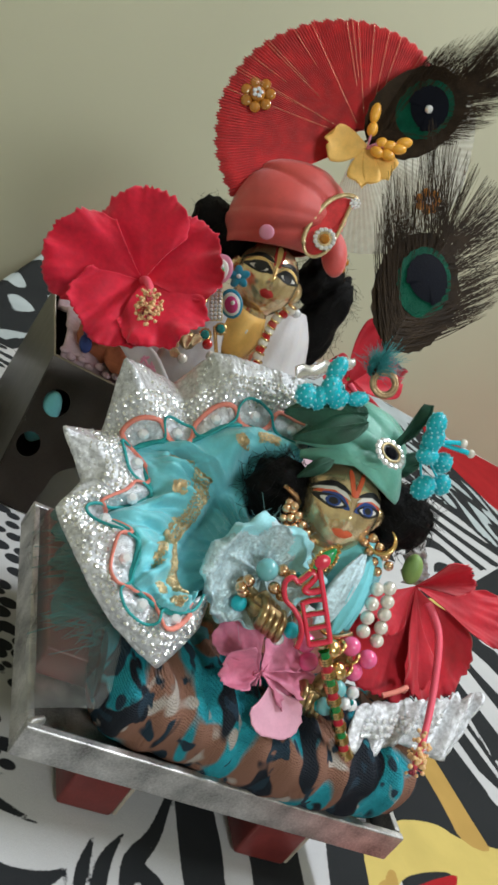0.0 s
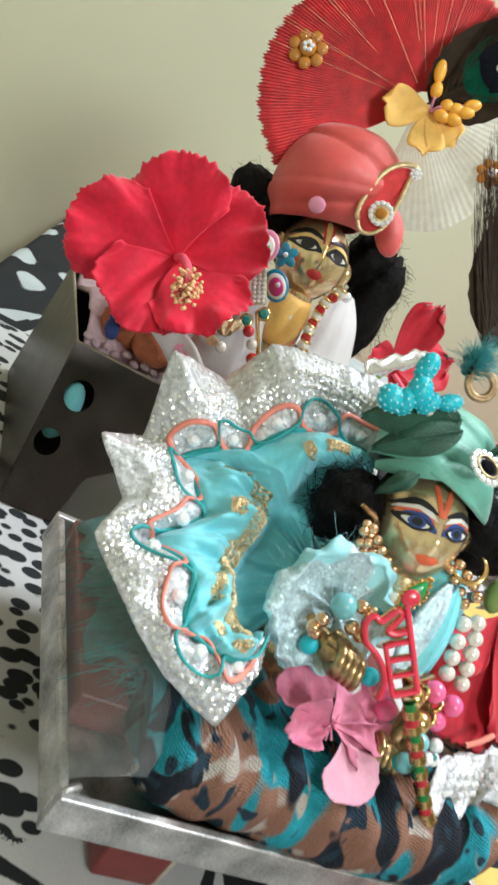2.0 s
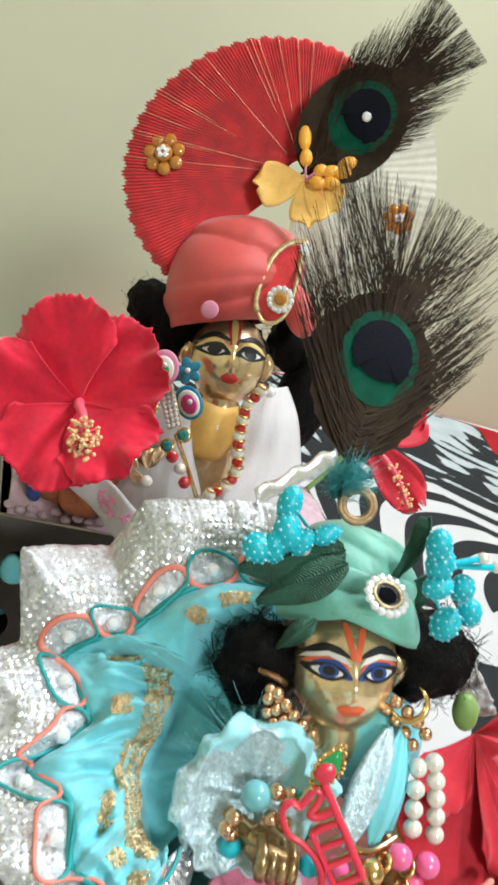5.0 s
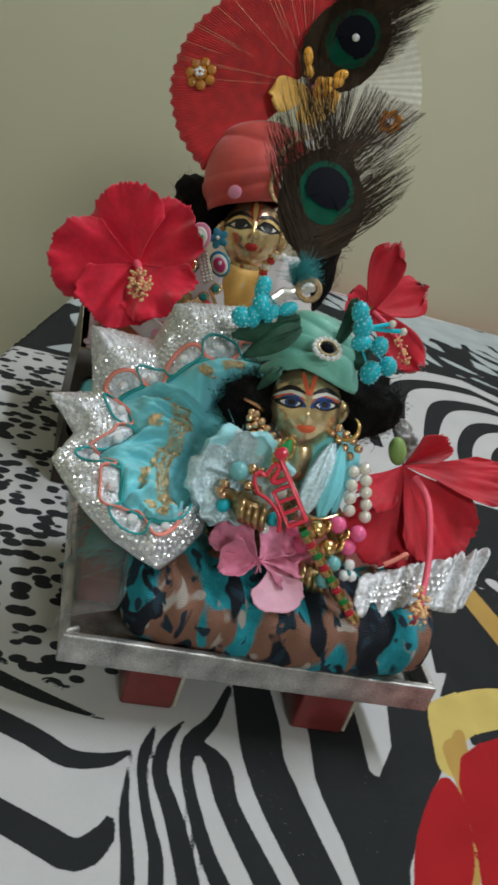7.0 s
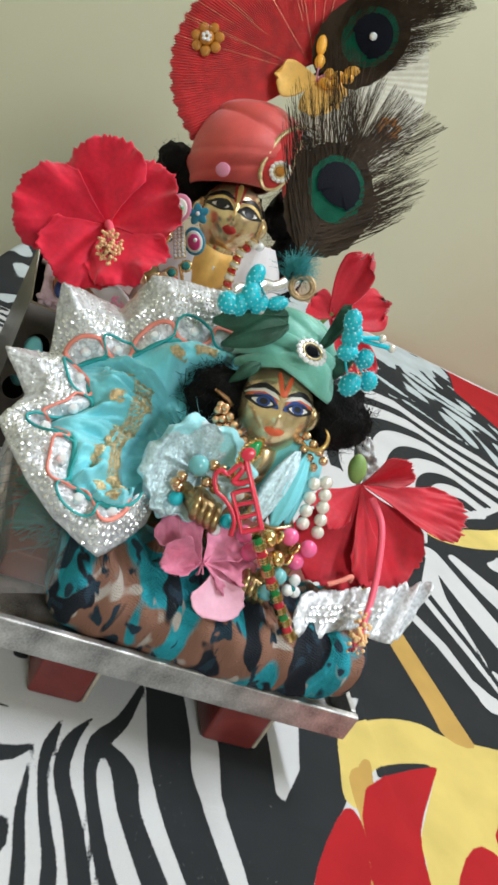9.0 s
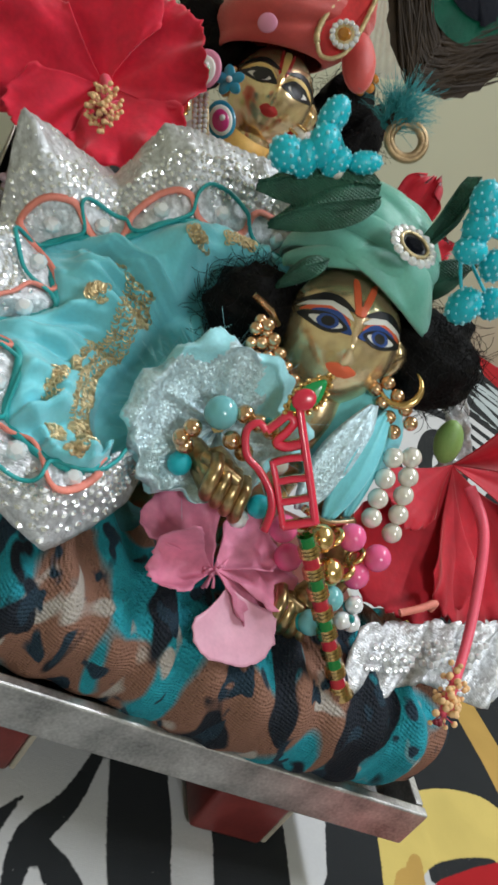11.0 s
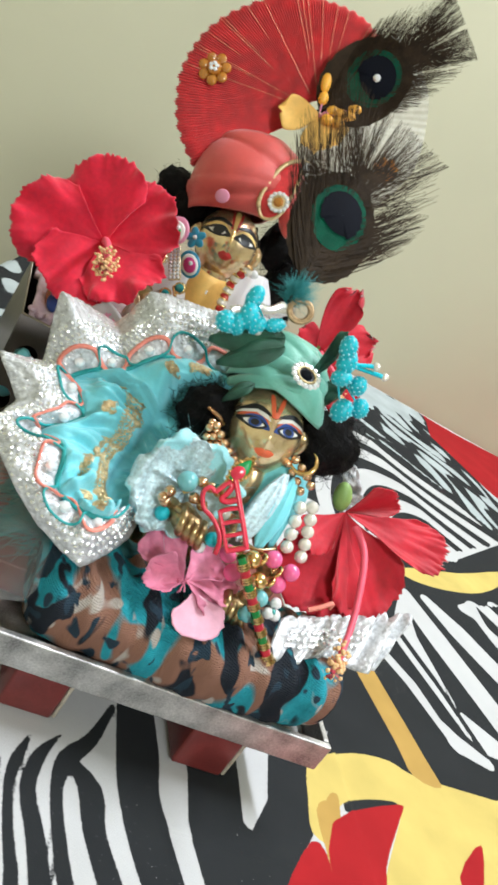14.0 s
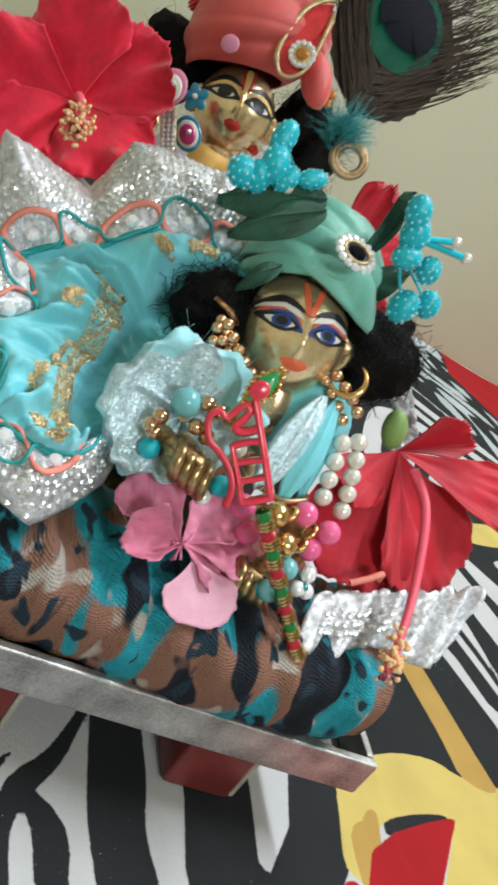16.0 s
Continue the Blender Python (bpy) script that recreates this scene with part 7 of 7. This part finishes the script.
# ---------------------------------------------------------------- clothes and jewels of the standing statue
def shawl():
    t = thing("white_shawl", "soft white shawl round the standing statue", "shawl")
    a = smooth_line([(0.016, 0.3, 0.183), (0.0105, 0.288, 0.165), (0.0125, 0.282, 0.145), (0.008, 0.272, 0.125), (0.004, 0.262, 0.1)], 7)
    b = smooth_line([(0.04, 0.316, 0.184), (0.05, 0.306, 0.17), (0.058, 0.3, 0.15), (0.062, 0.292, 0.13), (0.066, 0.285, 0.1)], 7)
    rows = [[p.lerp(q, k / 12) + V(0, -0.75, 0.3) * (0.011 * math.sin(math.pi * k / 12) + 0.0012 * math.sin(k * 1.7 + i * 0.3)) for k in range(13)] for i, (p, q) in enumerate(zip(a, b))]
    solid(part("right_fold", grid_bm(rows), M["white_cloth"], t), 0.001)
    a = smooth_line([(-0.03, 0.3, 0.17), (-0.042, 0.292, 0.15), (-0.048, 0.282, 0.12), (-0.05, 0.275, 0.098)], 8)
    b = smooth_line([(-0.016, 0.292, 0.164), (-0.014, 0.282, 0.146), (-0.004, 0.272, 0.125), (0.004, 0.262, 0.1)], 8)
    rows = [[p.lerp(q, k / 12) + V(0, -0.75, 0.3) * (0.008 * math.sin(math.pi * k / 12) + 0.001 * math.sin(k * 2.1 + i * 0.4)) for k in range(13)] for i, (p, q) in enumerate(zip(a, b))]
    solid(part("left_fold", grid_bm(rows), M["white_cloth"], t), 0.001)
    rows = [[V(-0.005 + 0.015 * (k / 4 - 1) * (0.55 + 0.45 * math.sin(math.pi * (0.2 + 0.6 * s))), 0.2905 - 0.009 * math.cos((k / 4 - 1) * 1.5) - 0.004 * math.sin(math.pi * s) + 0.004 * (1 - s), 0.172 - 0.032 * s) for k in range(9)] for s in (i / 8 for i in range(9))]
    solid(part("yellow_bib", grid_bm(rows), M["yellow_cloth"], t), 0.001)
    gem_ring(t, facing((-0.0055, 0.2815, 0.161)), 0.0014, 6, 0.0009)


shawl()
chain = thing("red_bead_necklace", "necklace of red glass beads and white pearls", "necklace")
line = smooth_line([(0.0125, 0.28, 0.1885), (0.0075, 0.279, 0.1795), (0.0068, 0.2765, 0.1705), (0.0072, 0.2745, 0.162), (0.0092, 0.2725, 0.1525), (0.0115, 0.27, 0.1425), (0.008, 0.268, 0.133), (0.0, 0.266, 0.127)], 4)
for i, p in enumerate(line[::2]):
    beads("pearl" if i % 2 == 0 else "red_bead", chain, [p], 0.0036 if i % 2 == 0 else 0.0034, "pearl" if i % 2 == 0 else "red_glass", u=16 if i % 2 == 0 else 8)
    ring = [p + V(0.003 * math.cos(a), 0.003 * math.sin(a), 0.0032) for a in (k * math.pi / 6 for k in range(13))]
    part("gold_spacer", tube_bm(ring, 0.0006, sides=5), M["gold"], chain)
beads("clear_bead", chain, [(0.0185, 0.283, 0.1885)], 0.0034, "crystal", u=10)
beads("pearl", chain, [(-0.022, 0.264, 0.1395), (-0.0395, 0.2575, 0.131)], 0.0034, "pearl")
beads("red_bead", chain, [(-0.0285, 0.2635, 0.1455), (-0.0175, 0.2625, 0.1325), (-0.0465, 0.271, 0.1675)], 0.0036, "red_glass", u=8)


def jewelled_staff():
    t = thing("jewelled_staff", "gold staff with enamel drops and rows of stones", "staff")
    part("rod", tube_bm([(-0.0295, 0.268, 0.157), (-0.017, 0.2645, 0.139), (-0.006, 0.262, 0.122)], 0.0013, sides=8), M["gold"], t)
    A = V(-0.0455, 0.275, 0.1895)
    for dx, dy, sx, sz, mats in ((0, 0, 0.0082, 0.0098, ("enamel_pink", "white_paint", "enamel_green")),):
        for i, mt in enumerate(mats):
            k = 1 - 0.22 * i
            part("enamel_drop", disc_bm(sx * k, sz * k, 0.001 + 0.0006 * i, facing(off(A, dx - i * 0.8, dy - i * 0.8, i * 0.4), 1, 1, 20)), M[mt], t)
    D = V(-0.0263, 0.275, 0.1739)
    for i, mt in enumerate(("enamel_blue", "white_paint", "enamel_magenta")):
        k = 1 - 0.2 * i
        part("enamel_drop", disc_bm(0.0075 * k, 0.0098 * k, 0.001 + 0.0006 * i, facing(off(D, 0, -i * 0.5, i * 0.4), 1, 1, -8)), M[mt], t)
    F = V(-0.0326, 0.274, 0.1916)
    for k in range(5):
        a = k * 72
        part("blue_petal", disc_bm(0.0028, 0.0042, 0.001, facing(F, 1, 1, a) @ pose(0, 0, 0.0035)), M["enamel_blue"], t)
    beads("pearl", t, [off(F, 0, 0, 2), off(D, 1, 0, 3), off(A, 1, 1, 3)], 0.0016, "crystal", u=8)
    me = stone_mesh("crystal")
    for r in range(9):
        for c in range(3):
            shared("rhinestone", me, t, facing(off((-0.0367, 0.272, 0.1715), -2.6 + 2.6 * c - 0.4 * r * 0.3, 9 - 2.5 * r, 0.5), 0.0013))
    part("stone_bed", box_bm((0.0085, 0.0012, 0.024), 0.0004, facing(off((-0.0367, 0.272, 0.1715), -0.5, -1, -0.8))), M["pale_gold"], t)
    for at in ((-0.0319, 0.268, 0.1492), (-0.0252, 0.268, 0.1575)):
        m = facing(at)
        gem = part("gem_setting", disc_bm(0.0042, 0.0042, 0.001, m), M["gold"], t)
        shared("teal_gem", stone_mesh("teal_gem"), gem, m @ Matrix.Translation((0, -0.0008, 0)) @ Matrix.Scale(0.0033, 4))
        gem_ring(gem, m, 0.004, 12, 0.0006, "gold", "gold_grain")
    m = facing((-0.0478, 0.271, 0.1685))
    gem = part("gem_setting", disc_bm(0.0058, 0.0058, 0.001, m), M["gold"], t)
    shared("red_gem", stone_mesh("red_glass"), gem, m @ Matrix.Scale(0.0044, 4))
    gem_ring(gem, m, 0.0054, 14, 0.0007, "crystal")
    for k, (dx, dy, turn, l) in enumerate(((0, 0, 10, 10), (-5, 1, -25, 9), (4, 2, 35, 9), (-3, -5, -60, 8))):
        mm = facing(off((-0.0405, 0.26, 0.137), dx, dy), 1, 1, turn)
        solid(part("gold_leaf", petal_bm(mm, l / 1000, 0.0032, 0.1, 0.3, 0.0, k, 10, 6), M["pale_gold"], t), 0.0005)


jewelled_staff()
